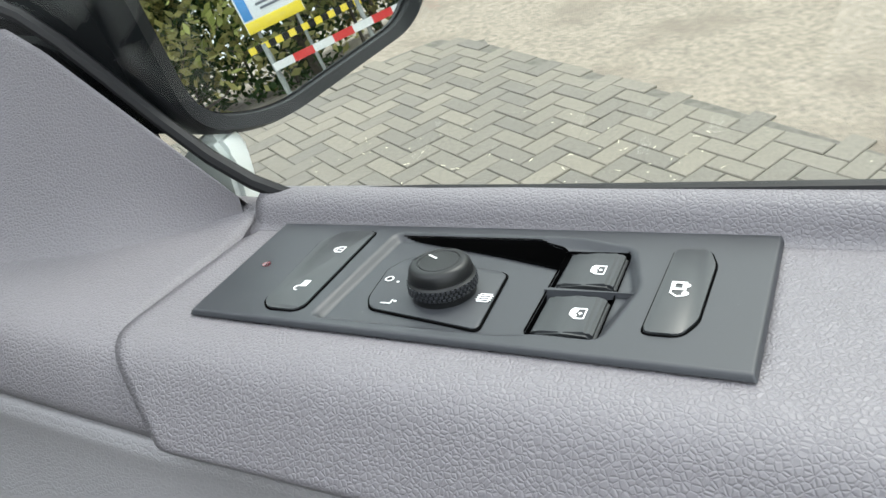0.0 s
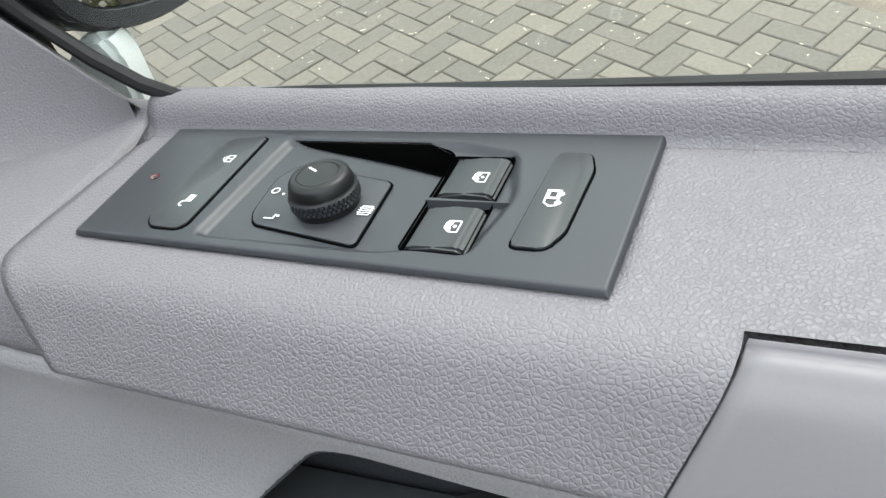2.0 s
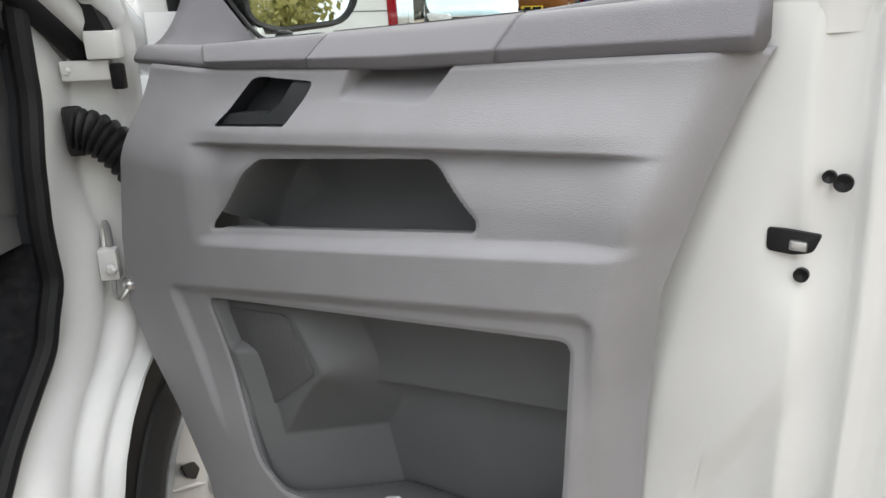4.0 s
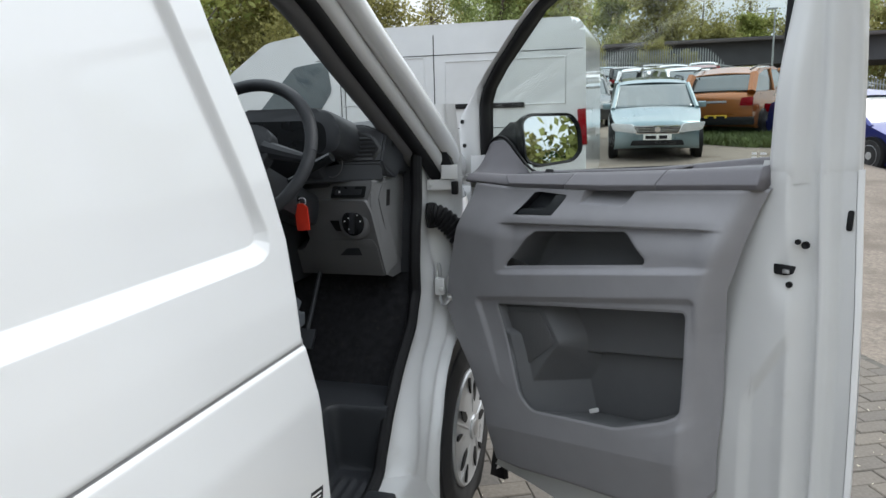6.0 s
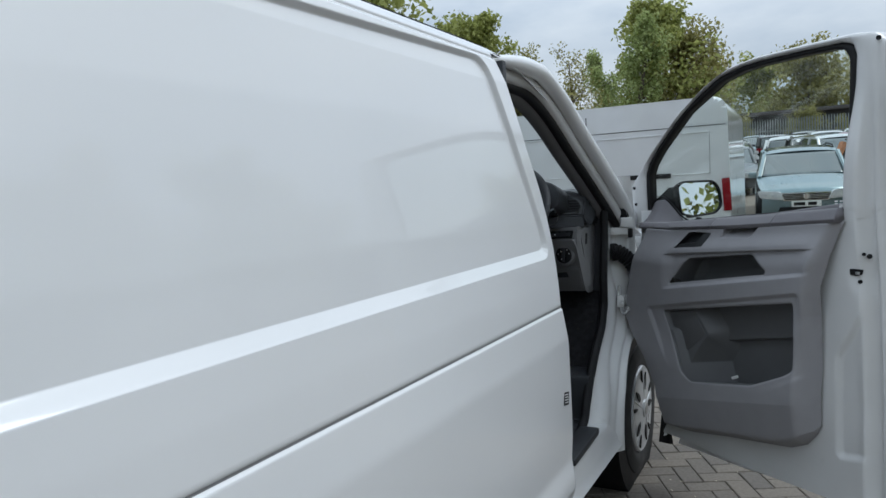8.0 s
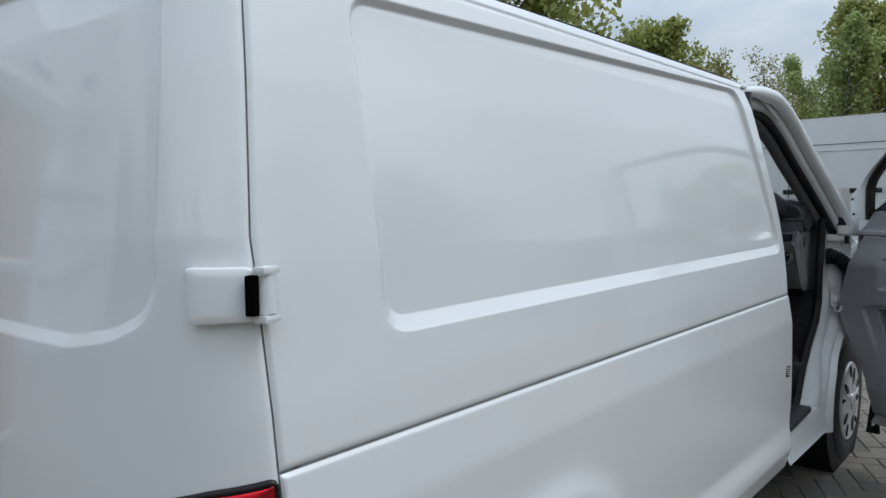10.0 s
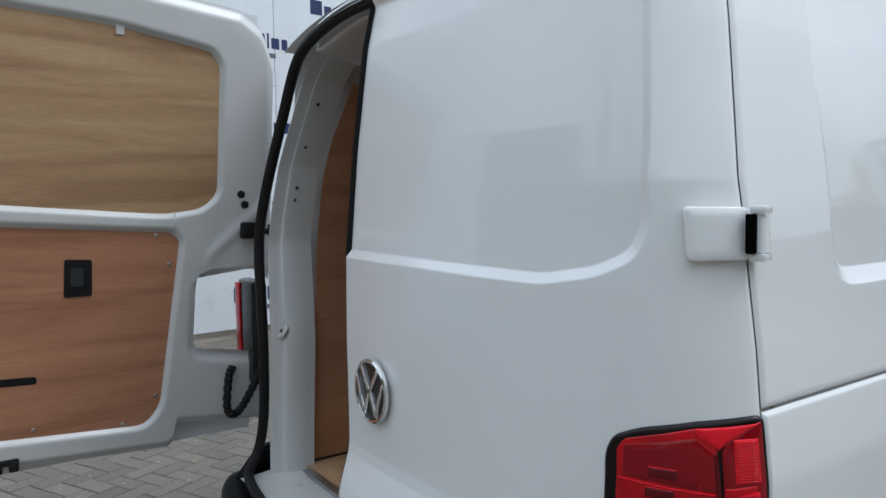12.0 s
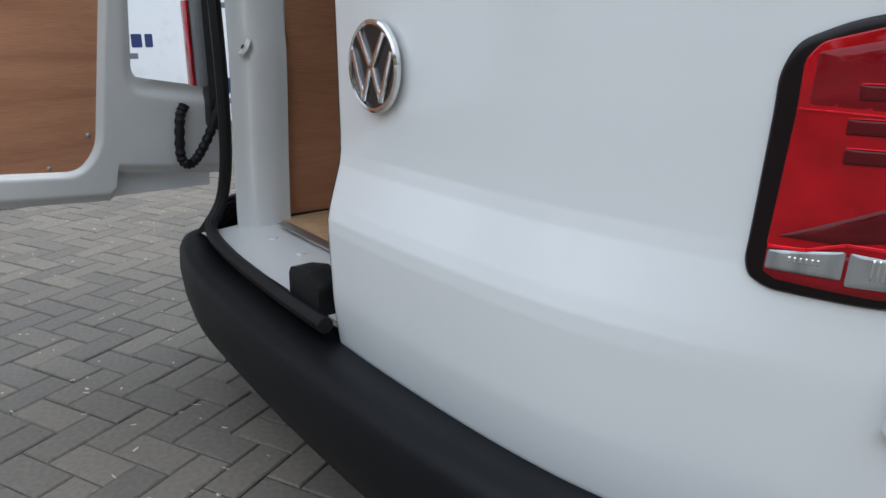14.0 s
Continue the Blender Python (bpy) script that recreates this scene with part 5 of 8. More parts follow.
def plate(name, pts, h0, h1, mat_, parent, label="", r=0.0, bevel=0.0008):
    pts = [(u / 1000, -v / 1000) for u, v in pts]
    area = sum(a[0] * b[1] - a[1] * b[0] for a, b in zip(pts, pts[1:] + pts[:1]))
    pts = pts if area > 0 else pts[::-1]
    bm = bmesh.new()
    prism(bm, rounded(pts, r / 1000) if r else pts, (h1 - h0) / 1000, PANEL @ Matrix.Translation((0, 0, h0 / 1000)), bevel)
    return part(name, bm, mat_, parent, label)


W_A, W_B = [(293, -114), (361, -114.5), (372, -110), (375.5, -105), (375.5, -93), (350, -100.5)], [(374, -106.5), (399.5, -107), (399.5, -48.5), (374, -48.5)]
holes_p = [inside([(u / 1000, v / 1000) for u, v in rounded(W_A, 3)]), inside([(u / 1000, v / 1000) for u, v in rounded(W_B, 2)])]
dish = inside([(u / 1000, v / 1000) for u, v in rounded([(290, -115), (376, -115), (401, -108), (408, -80), (401, -46), (378, -46.5), (368, -43.5), (288, -44)], 5)])
p_out = inside([(u / 1000, v / 1000) for u, v in rounded([(221, -122), (453, -124), (448, -36), (228, -40)], 4)])


def panel_shape(a, b):
    q = b
    ul, ur = 0.2285 + (q + 0.040) * 0.10, 0.4480 - (q + 0.036) * 0.055
    u = ul + (ur - ul) * a
    v = (-0.1225 - 0.0018 * a) * (q + 0.038) / -0.084 + (-0.0400 + 0.0040 * a) * (1 - (q + 0.038) / -0.084)
    h = 0.0022 - 0.0030 * ss(0.0008, -0.004, dish(u, v))
    edge = np.minimum(np.minimum(a, 1 - a) * 0.225, np.minimum(-0.038 - q, q + 0.122))
    h = h - 0.0022 * (1 - ss(-0.0001, 0.0016, edge)) ** 2
    return dgrid(u, v, PZ + h)


def panel_holes(sd):
    def f(a, b):
        q = b
        ul, ur = 0.2285 + (q + 0.040) * 0.10, 0.4480 - (q + 0.036) * 0.055
        return sd(ul + (ur - ul) * a, (-0.1225 - 0.0018 * a) * (q + 0.038) / -0.084 + (-0.0400 + 0.0040 * a) * (1 - (q + 0.038) / -0.084))
    return f


ea = np.r_[0, 0.001, 0.003, 0.006, np.linspace(0.009, 0.991, 330), 0.994, 0.997, 0.999, 1]
eb = np.r_[-0.122, -0.1217, -0.1212, -0.1206, np.linspace(-0.120, -0.040, 140), -0.0394, -0.0388, -0.0383, -0.038]
a_, b_ = np.meshgrid(ea, eb, indexing="ij")
PX = np.stack(np.broadcast_arrays(*panel_shape(a_, b_)), -1)
PX = PX @ np.array(TILT.to_3x3()).T + np.array(TILT.translation)
na_, nb_ = a_.shape
idx_ = np.arange(na_ * nb_).reshape(na_, nb_)
q_ = np.stack([idx_[:-1, :-1], idx_[1:, :-1], idx_[1:, 1:], idx_[:-1, 1:]], -1).reshape(-1, 4)
ca_, cb_ = a_.ravel()[q_].mean(1), b_.ravel()[q_].mean(1)
ok_ = np.ones(len(q_), bool)
for sd_ in holes_p:
    ok_ &= panel_holes(sd_)(ca_, cb_) > 0
panel = raw("switch_panel", PX.reshape(-1, 3), q_[ok_], SWITCH, door, "dark grey window and mirror switch panel")
# Wells under the panel, their shade put in as black.
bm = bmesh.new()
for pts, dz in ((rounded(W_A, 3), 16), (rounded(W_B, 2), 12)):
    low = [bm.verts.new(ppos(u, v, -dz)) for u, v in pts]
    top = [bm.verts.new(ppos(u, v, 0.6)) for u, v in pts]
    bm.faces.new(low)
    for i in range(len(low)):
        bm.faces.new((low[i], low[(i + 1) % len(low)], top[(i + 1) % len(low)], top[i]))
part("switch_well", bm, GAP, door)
# Lock rocker.
LOCK = [(262, -114), (280.5, -115), (283, -49), (280, -45.5), (266, -45.5), (260.5, -51), (254.5, -104)]
# Black plate painted in for the dark gap round the rocker.
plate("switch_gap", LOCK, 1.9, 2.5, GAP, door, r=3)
cx_, cy_ = 270, -80
plate("lock_rocker", [(cx_ + (u - cx_) * 0.93, cy_ + (v - cy_) * 0.975) for u, v in LOCK], 0, 3.1, SWITCH_BTN, door, "central locking rocker", r=3)
# Mirror knob plate and knob.
KP = [(306, -97.5), (355.5, -88), (358, -47.5), (308, -55.5), (303.5, -63), (300.5, -86)]
# Black plate for the shaded gap round the knob plate.
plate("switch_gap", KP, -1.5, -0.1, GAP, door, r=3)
cx_, cy_ = 329, -72
plate("knob_plate", [(cx_ + (u - cx_) * 0.972, cy_ + (v - cy_) * 0.965) for u, v in KP], -1.5, 0.3, SWITCH, door, r=3)
bm = bmesh.new()
KNOB_M = TILT @ Matrix.Translation(flat(334.5, -71.0, 0)) @ Matrix.Diagonal((1.0, 1.0, 0.70, 1))
lathe(bm, [(0.0128, 0.0), (0.0128, 0.0040), (0.0134, 0.0046), (0.0134, 0.0110), (0.0126, 0.0118), (0.0124, 0.0124), (0.0128, 0.0130), (0.0126, 0.0150), (0.0119, 0.0180), (0.0110, 0.0195), (0.0098, 0.0201), (0.0086, 0.0201), (0.0083, 0.0196), (0.0079, 0.0196), (0.0076, 0.0200), (0.0, 0.0202)], KNOB_M, 64)
knob = part("mirror_knob", bm, KNOB, door, "black knurled mirror adjuster knob")
bm = bmesh.new()
for row in range(3):
    for k in range(44):
        a = 2 * math.pi * (k + 0.5 * (row % 2)) / 44
        box(bm, (0.0009, 0.0011, 0.0015), KNOB_M @ Matrix.Rotation(a, 4, "Z") @ Matrix.Translation((0.0134, 0, 0.0058 + 0.0021 * row)))
part("knurling", bm, SWITCH, door, smooth=False)["kind"] = "stuff"
# Window switches with their dividing rib.
for v0, v1 in ((-105.5, -80.5), (-73.5, -49.5)):
    bm = bmesh.new()
    prof = [(0, 0), (23.6, 0), (23.6, 3.0), (20.5, 5.0), (12, 4.2), (3, 3.9), (0.4, 2.4)]
    low = [bm.verts.new(ppos(375 + x, v0, h - 3.2)) for x, h in prof]
    top = [bm.verts.new(ppos(375 + x, v1, h - 3.2)) for x, h in prof]
    bm.faces.new(low)
    bm.faces.new(top[::-1])
    for i in range(len(low)):
        bm.faces.new((low[i], top[i], top[(i + 1) % len(low)], low[(i + 1) % len(low)]))
    bmesh.ops.bevel(bm, geom=bm.edges[:], offset=0.0011, segments=2, affect="EDGES")
    part("window_switch", bm, SWITCH_BTN, door, "window switch")
bm = bmesh.new()
low = [bm.verts.new(ppos(u, v, h)) for u, v, h in ((373, -79.6, -6), (409, -77.2, 0.6), (409, -76.6, 0.6), (373, -74.4, -6))]
top = [bm.verts.new(ppos(u, v, h)) for u, v, h in ((373, -78.6, 0.5), (409, -77.0, 1.3), (409, -76.8, 1.3), (373, -76.9, 0.5))]
bm.faces.new(low)
bm.faces.new(top[::-1])
for i in range(4):
    bm.faces.new((low[i], top[i], top[(i + 1) % 4], low[(i + 1) % 4]))
part("switch_rib", bm, SWITCH, door)
# Load area locking switch.
VS = [(415.5, -108), (428.5, -108.5), (432, -97), (430, -60), (425.5, -51), (412.5, -51)]
plate("switch_gap", VS, 1.9, 2.5, GAP, door, r=3)
cx_, cy_ = 422, -80
plate("load_lock_switch", [(cx_ + (u - cx_) * 0.92, cy_ + (v - cy_) * 0.975) for u, v in VS], 0, 3.3, SWITCH_BTN, door, "load area locking switch", r=3)
bm = bmesh.new()
lathe(bm, [(0.0022, 0), (0.0021, 0.0012), (0.0015, 0.0009), (0.0, 0.0006)], TILT @ Matrix.Translation(flat(240, -80, 1.4)), 20)
part("warning_light", bm, material("dark_red_lens", (0.09, 0.006, 0.012), 0.2, coat=1.0), door, "small dark red indicator lens")


def strokes(name, lines, h, width=0.55, fills=()):
    """Raised printed lines in millimetres of u, v."""
    bm = bmesh.new()
    for line in lines:
        for (u0, v0), (u1, v1) in zip(line, line[1:]):
            a, b = flat(u0, v0, h), flat(u1, v1, h)
            d = b - a
            if d.length < 1e-6:
                continue
            m = TILT @ Matrix.Translation((a + b) / 2) @ Matrix.Rotation(math.atan2(d.y, d.x), 4, "Z")
            box(bm, (d.length + width / 1500, width / 1000, 0.0002), m)
    for pts in fills:
        f = bm.faces.new([bm.verts.new(ppos(u, v, h + 0.1)) for u, v in pts])
    return part(name, bm, MARK, door, smooth=False)


def arc(u, v, r, a0, a1, n=10):
    return [(u + r * math.cos(radians(a0 + (a1 - a0) * i / n)), v + r * math.sin(radians(a0 + (a1 - a0) * i / n))) for i in range(n + 1)]


# Marks are turned so that they read from the seat: up is towards the hinge.
def turned(lines, u, v, s=1.0):
    return [[(u - y * s, v - x * s) for x, y in line] for line in lines]


def closed(line):
    return line + [line[0]]


def upright(lines, u, v):
    return [[(u + x, v - y) for x, y in line] for line in lines]


win_icon = [closed([(-1.8, 3), (2.6, 3), (2.6, -3), (-0.6, -3), (-2.6, -1), (-2.6, 1.8)])]
for v in (-91.5, -61.5):
    strokes("window_mark", upright(win_icon, 390, v), 1.45, 0.5, fills=upright([[(-1.8, 2.9), (-0.1, 2.9), (-0.1, 0.9), (-0.9, 0.0), (-0.1, -0.9), (-0.1, -2.9), (-0.6, -2.9), (-2.5, -1.0), (-2.5, 1.8)], [(0.1, 0.0), (0.9, 0.9), (1.7, 0.0), (0.9, -0.9)]], 390, v))
strokes("lock_mark", turned([closed([(-2.4, -2.2), (2.4, -2.2), (2.4, 1.0), (-2.4, 1.0)]), arc(0, 1.0, 1.7, 0, 180), [(0, -0.2), (0, -1.2)]], 271, -95), 3.3, 0.5)
strokes("unlock_mark", turned([arc(-3.4, 1.0, 1.7, -20, 190)], 272, -65), 3.3, 0.55, fills=turned([[(-2.2, -2.2), (2.4, -2.2), (2.4, 1.0), (-2.2, 1.0)]], 272, -65))
strokes("van_mark", turned([closed([(4.6, -2.2), (-4.0, -2.2), (-4.6, 0.2), (-2.6, 2.4), (4.6, 2.4)]), arc(2.6, -2.5, 0.9, 0, 360), arc(-2.6, -2.5, 0.9, 0, 360)], 421, -78), 3.5, 0.6, fills=turned([[(4.6, -2.2), (3.6, -2.2), (3.6, 2.4), (4.6, 2.4)], [(0.6, -2.2), (-0.6, -2.2), (-0.6, 2.4), (0.6, 2.4)], [(3.6, -2.2), (0.6, -2.2), (0.6, -1.1), (3.6, -1.1)], [(3.6, 1.3), (0.6, 1.3), (0.6, 2.4), (3.6, 2.4)]], 421, -78))
strokes("demist_mark", turned([closed([(-2.6, -2.2), (2.6, -2.2), (2.6, 2.2), (-2.6, 2.2)]), [(-1.4, -3), (-1.0, -1), (-1.6, 1), (-1.2, 3)], [(0, -3), (0.4, -1), (-0.2, 1), (0.2, 3)], [(1.4, -3), (1.8, -1), (1.2, 1), (1.6, 3)]], 352.5, -68), 0.75, 0.4)
strokes("knob_mark", [[(329.2, -74.5), (333.0, -72.4)]], 14.35, 0.8)
strokes("letter_l", turned([[(-1.2, 2), (-1.2, -2), (1.3, -2)]], 314, -60.5), 0.75, 0.5)
strokes("letter_o", turned([arc(0, 0, 1.7, 0, 360, 20)], 306.5, -77), 0.75, 0.5)
strokes("letter_r", turned([[(-1.2, -2), (-1.2, 2), (0.6, 2), (1.3, 1.4), (1.3, 0.6), (0.6, 0.1), (-1.2, 0.1)], [(0.2, 0.1), (1.4, -2)]], 312.5, -92), 0.75, 0.5)
strokes("dot_mark", [], 0.75, fills=[arc(311.5, -75, 0.7, 0, 330, 8), arc(317.5, -61, 0.7, 0, 330, 8)])

bm = bmesh.new()
box(bm, (0.055, 0.045, 0.02), DOOR @ Matrix.Translation((0.995, 1.300, -0.118)), 0.004)
part("seal_corner", bm, GREY_CARD, door)
# Latch, holes and plugs on the door's shut face.
bm = bmesh.new()
prism(bm, rounded([(1.0365, 1.122), (1.0845, 1.121), (1.079, 1.103), (1.062, 1.098), (1.038, 1.099)], 0.004), 0.006, DOOR @ Matrix.Translation((0, 0, -0.0565)), 0.001)
part("latch", bm, BLACK, door, "black door latch")
bm = bmesh.new()
box(bm, (0.016, 0.010, 0.006), DOOR @ Matrix.Translation((1.066, 1.108, -0.050)), 0.002)
part("latch_claw", bm, STEEL, door)
for u, z, r, v in ((1.081, 1.174, 0.006, -0.062), (1.091, 1.166, 0.0085, -0.078), (1.071, 1.0775, 0.007, -0.056), (-0.085, 1.44, 0.007, -0.086), (-0.075, 1.36, 0.007, -0.086), (-0.03, 1.30, 0.006, -0.088), (1.12, 1.91, 0.008, -0.088)):
    bm = bmesh.new()
    lathe(bm, [(r, -0.004), (r, 0.002), (r * 0.6, 0.001), (0, -0.001)], DOOR @ Matrix.Translation((u, z, v)), 20)
    part("plug_hole", bm, BLACK, door)
bm = bmesh.new()
prism(bm, rounded([(1.149, 1.198), (1.151, 1.243), (1.163, 1.243), (1.161, 1.198)], 0.006), 0.005, DOOR @ Matrix.Translation((0, 0, -0.136)), 0.001)
part("edge_plug", bm, BLACK, door)
bm = bmesh.new()
prism(bm, [(0.05, 0.20), (0.085, 0.42), (0.10, 0.42), (0.125, 0.21)], 0.02, DOOR @ Matrix.Translation((0, 0, -0.09)), 0.004)
part("edge_seal", bm, BLACK, door)
# Hinges and the ribbed cable sleeve.
for blocks, pins in ((((-0.074, 3.910, 1.237, 0.080, 0.012, 0.034), (-0.042, 3.925, 1.279, 0.052, 0.05, 0.046)), ((-0.104, 3.903, 1.237),)), (((-0.064, 3.856, 0.903, 0.032, 0.03, 0.056), (-0.024, 3.890, 0.906, 0.050, 0.03, 0.046)), ((-0.052, 3.838, 0.898), (-0.030, 3.868, 0.912)))):
    bm = bmesh.new()
    for x, y, z, w, d, h in blocks:
        box(bm, (w, d, h), Matrix.Translation((x, y, z)) @ Matrix.Rotation(radians(14), 4, "Z"), 0.003)
    hinge = part("door_hinge", bm, WHITE_IN, van, "white painted door hinge")
    for x, y, z in pins:
        bm = bmesh.new()
        lathe(bm, [(0.011, 0.0), (0.010, 0.006), (0.006, 0.009), (0.0, 0.009)], Matrix.Translation((x, y, z)) @ Matrix.Rotation(radians(90), 4, "X"), 6)
        part("hinge_bolt", bm, WHITE_IN, hinge)
bm = bmesh.new()
box(bm, (0.022, 0.02, 0.044), Matrix.Translation((-0.022, 3.918, 1.226)), 0.005)
part("hinge_buffer", bm, BLACK, van)
bm = bmesh.new()
lathe(bm, [(0.013, -0.006), (0.013, 0.004), (0.009, 0.008), (0.009, 0.014), (0.0, 0.015)], Matrix.Translation((-0.028, 3.845, 0.866)), 14)
part("hinge_pin", bm, STEEL, van, "steel hinge pin")
bm = bmesh.new()
tube(bm, smooth_line([(-0.078, 3.872, 0.925), (-0.079, 3.880, 0.958), (-0.073, 3.880, 0.972), (-0.066, 3.872, 0.950), (-0.060, 3.850, 0.880), (-0.052, 3.832, 0.852), (-0.038, 3.828, 0.848), (-0.028, 3.838, 0.862)], 5), 0.0055, 8)
part("check_strap", bm, STEEL, van, "steel door check strap")
line = smooth_line([(-0.098, 3.882, 1.140), (-0.070, 3.890, 1.132), (-0.038, 3.896, 1.108), (-0.005, 3.896, 1.070), (0.028, 3.880, 1.020), (0.05, 3.86, 0.98)], 8)
bm = bmesh.new()
tube(bm, line, [(0.040, 0.039, 0.034)[i % 3] for i in range(len(line))], 16)
part("cable_sleeve", bm, BLACK, van, "ribbed black cable sleeve")
bm = bmesh.new()
box(bm, (0.034, 0.03, 0.086), Matrix.Translation((-0.094, 3.878, 1.138)) @ Matrix.Rotation(radians(35), 4, "Z"), 0.010)
part("sleeve_plug", bm, BLACK, van)
bm = bmesh.new()
prism(bm, rounded([(-0.101, 1.302), (-0.030, 1.302), (-0.058, 1.37), (-0.088, 1.45), (-0.112, 1.50), (-0.130, 1.50), (-0.100, 1.41), (-0.085, 1.33)], 0.004), 0.03, Matrix.Translation((0, 3.945, 0)) @ Matrix.Rotation(radians(90), 4, "X"), 0.003)
part("pillar_foot_cover", bm, BLACK, van, "black cover at the pillar foot")


# ---- rear of the van ----
PLAN = np.array([(-0.965, 0.048), (-0.80, 0.046), (-0.60, 0.052), (-0.45, 0.064), (-0.32, 0.084), (-0.22, 0.106), (-0.145, 0.133), (-0.085, 0.166), (-0.04, 0.204), (-0.012, 0.240), (0.0, 0.264)])
_pl = np.array([tuple(p) for p in smooth_line([(x, y, 0) for x, y in PLAN], 6)])[:, :2]
_ps = np.r_[0, np.cumsum(np.hypot(*np.diff(_pl, axis=0).T))]
PLAN_S = _ps[-1]


def plan_xy(s):
    return np.interp(s, _ps, _pl[:, 0]), np.interp(s, _ps, _pl[:, 1])


def s_of_x(x):
    return float(np.interp(x, _pl[:, 0], _ps))


def lean_y(z):
    return np.interp(z, [0.38, 0.46, 0.50, 0.64, 0.665, 0.69, 0.765, 0.79, 0.82, 1.05, 1.25, 1.5, 1.75, 1.9], [-0.012, -0.022, -0.026, -0.031, -0.030, -0.0245, -0.0015, 0.0022, 0.003, 0.002, 0.006, 0.03, 0.065, 0.10])


def rear_shell(s, z, out=0.0):
    """The rear door's outer face; out: metres proud of it."""
    x, y = plan_xy(s)
    e = 0.004
    x1, y1 = plan_xy(np.clip(s + e, 2 * e, PLAN_S))
    x0, y0 = plan_xy(np.clip(s - e, 0, PLAN_S - 2 * e))
    dx, dy = x1 - x0, y1 - y0
    n = np.hypot(dx, dy)
    f = ss(PLAN_S * 0.55, PLAN_S * 0.98, s)
    tumble = (side_x(z) - side_x(1.05)) * f
    return x + dy / n * out + tumble, y - dx / n * out + lean_y(z) * (1 - f) + (rear_y(z) - 0.270) * f, z


rd_rec = inside(rounded([(-0.06, 1.254), (0.30, 1.247), (0.66, 1.238), (0.775, 1.256), (0.845, 1.284), (0.872, 1.330), (0.884, 1.50), (0.890, 1.77), (0.860, 1.795), (s_of_x(-0.40), 1.842), (-0.06, 1.865)], 0.022))


def rear_door_shape(a, b):
    z = b
    top = 1.875 + 0.02 * ss(PLAN_S, 0, a)
    z = np.minimum(0.40 + (z - 0.40) * (top - 0.40) / 1.475, 1.92)
    d = rd_rec(a, z)
    edge = np.minimum(np.minimum(a, PLAN_S - a), z - 0.40)
    out = -0.014 * np.clip((0.008 - d) / 0.018, 0, 1) - 0.007 * ss(0.006, 0, edge)
    return rear_shell(a, z, out)


rear_door = sheet("rear_door", np.r_[0, 0.002, 0.004, np.linspace(0.008, 0.64, 70), np.linspace(0.645, 0.92, 120), np.linspace(0.926, PLAN_S - 0.008, 22), PLAN_S - 0.004, PLAN_S - 0.002, PLAN_S], np.r_[np.linspace(0.40, 0.55, 20), np.linspace(0.554, 0.84, 95), np.linspace(0.85, 1.225, 30), np.linspace(1.2275, 1.36, 62), np.linspace(1.366, 1.875, 90)], rear_door_shape, WHITE, van, "closed white rear door")
sheet("door_rim", np.linspace(0, 1, 6), np.linspace(0.40, 1.88, 60), lambda a, b: (-0.967 + 0 * a, 0.052 + lean_y(b) + 0.055 * a, b), BLACK, rear_door)
sheet("inner_skin", np.linspace(0, PLAN_S - 0.1, 40), np.linspace(0.42, 1.86, 40), lambda a, b: rear_shell(a, b, -0.055), WHITE_IN, rear_door)
# Roof's rear edge over the doors.
sheet("roof_edge", np.linspace(-1.30, -0.125, 60), np.linspace(0, 1, 12), lambda a, b: (a, 0.145 + 0.10 * (np.abs(a + 0.952) / 0.83) ** 3 + 0.12 * b, 1.885 + 0.075 * np.sin(b * math.pi / 2) - 0.03 * (np.abs(a + 0.952) / 0.83) ** 4), WHITE, van)
bm = bmesh.new()
prism(bm, rounded([(-0.135, -0.013), (0.125, -0.011), (0.130, 0.012), (-0.110, 0.017)], 0.006), 0.02, Matrix.Translation((-0.752, 0.165, 1.892)) @ Matrix.Rotation(radians(72), 4, "X"), 0.004)
part("high_brake_lamp", bm, RED_BRIGHT, van, "dark red high level brake lamp")


def wrap_slab(name, outline, out0, out1, mat_, parent, label="", n=26, bevel=0.006):
    """A plate with an outline in (s, z) that lies on the rear corner, out0 to out1 proud of it."""
    sd = inside(outline)
    pts = np.array(outline)
    s0, s1, z0, z1 = pts[:, 0].min(), pts[:, 0].max(), pts[:, 1].min(), pts[:, 1].max()
    k = len(outline)
    c = pts.mean(0)
    rows = []
    for f, o in ((1.0, out0), (1.0, out1 - bevel * 0.6), (1 - 0.2 * bevel / 0.05, out1 - bevel * 0.15), (1 - 0.45 * bevel / 0.05, out1), (0.6, out1 + 0.0005), (0.3, out1 + 0.0005), (0.001, out1 + 0.0005)):
        q = c + (pts - c) * f
        rows.append(np.stack(rear_shell(q[:, 0], q[:, 1], o), -1))
    verts = np.concatenate(rows)
    faces = [(r * k + i, r * k + (i + 1) % k, (r + 1) * k + (i + 1) % k, (r + 1) * k + i) for r in range(len(rows) - 1) for i in range(k)]
    return raw(name, verts, faces, mat_, parent, label)


def densify(pts, step=0.012):
    out = []
    for i in range(len(pts)):
        a, b = np.array(pts[i - 1]), np.array(pts[i])
        m = max(1, int(np.linalg.norm(b - a) / step))
        out += [tuple(a + (b - a) * j / m) for j in range(m)]
    return out


# Tail lamp: a black rim round red fields of several depths.
E_S = PLAN_S - 0.001


def lamp_field(name, pts, out0, out1, mat_, parent, label="", r=0.003, step=0.012):
    return wrap_slab(name, densify(rounded(pts, r), step), out0, out1, mat_, parent, label, bevel=0.002)


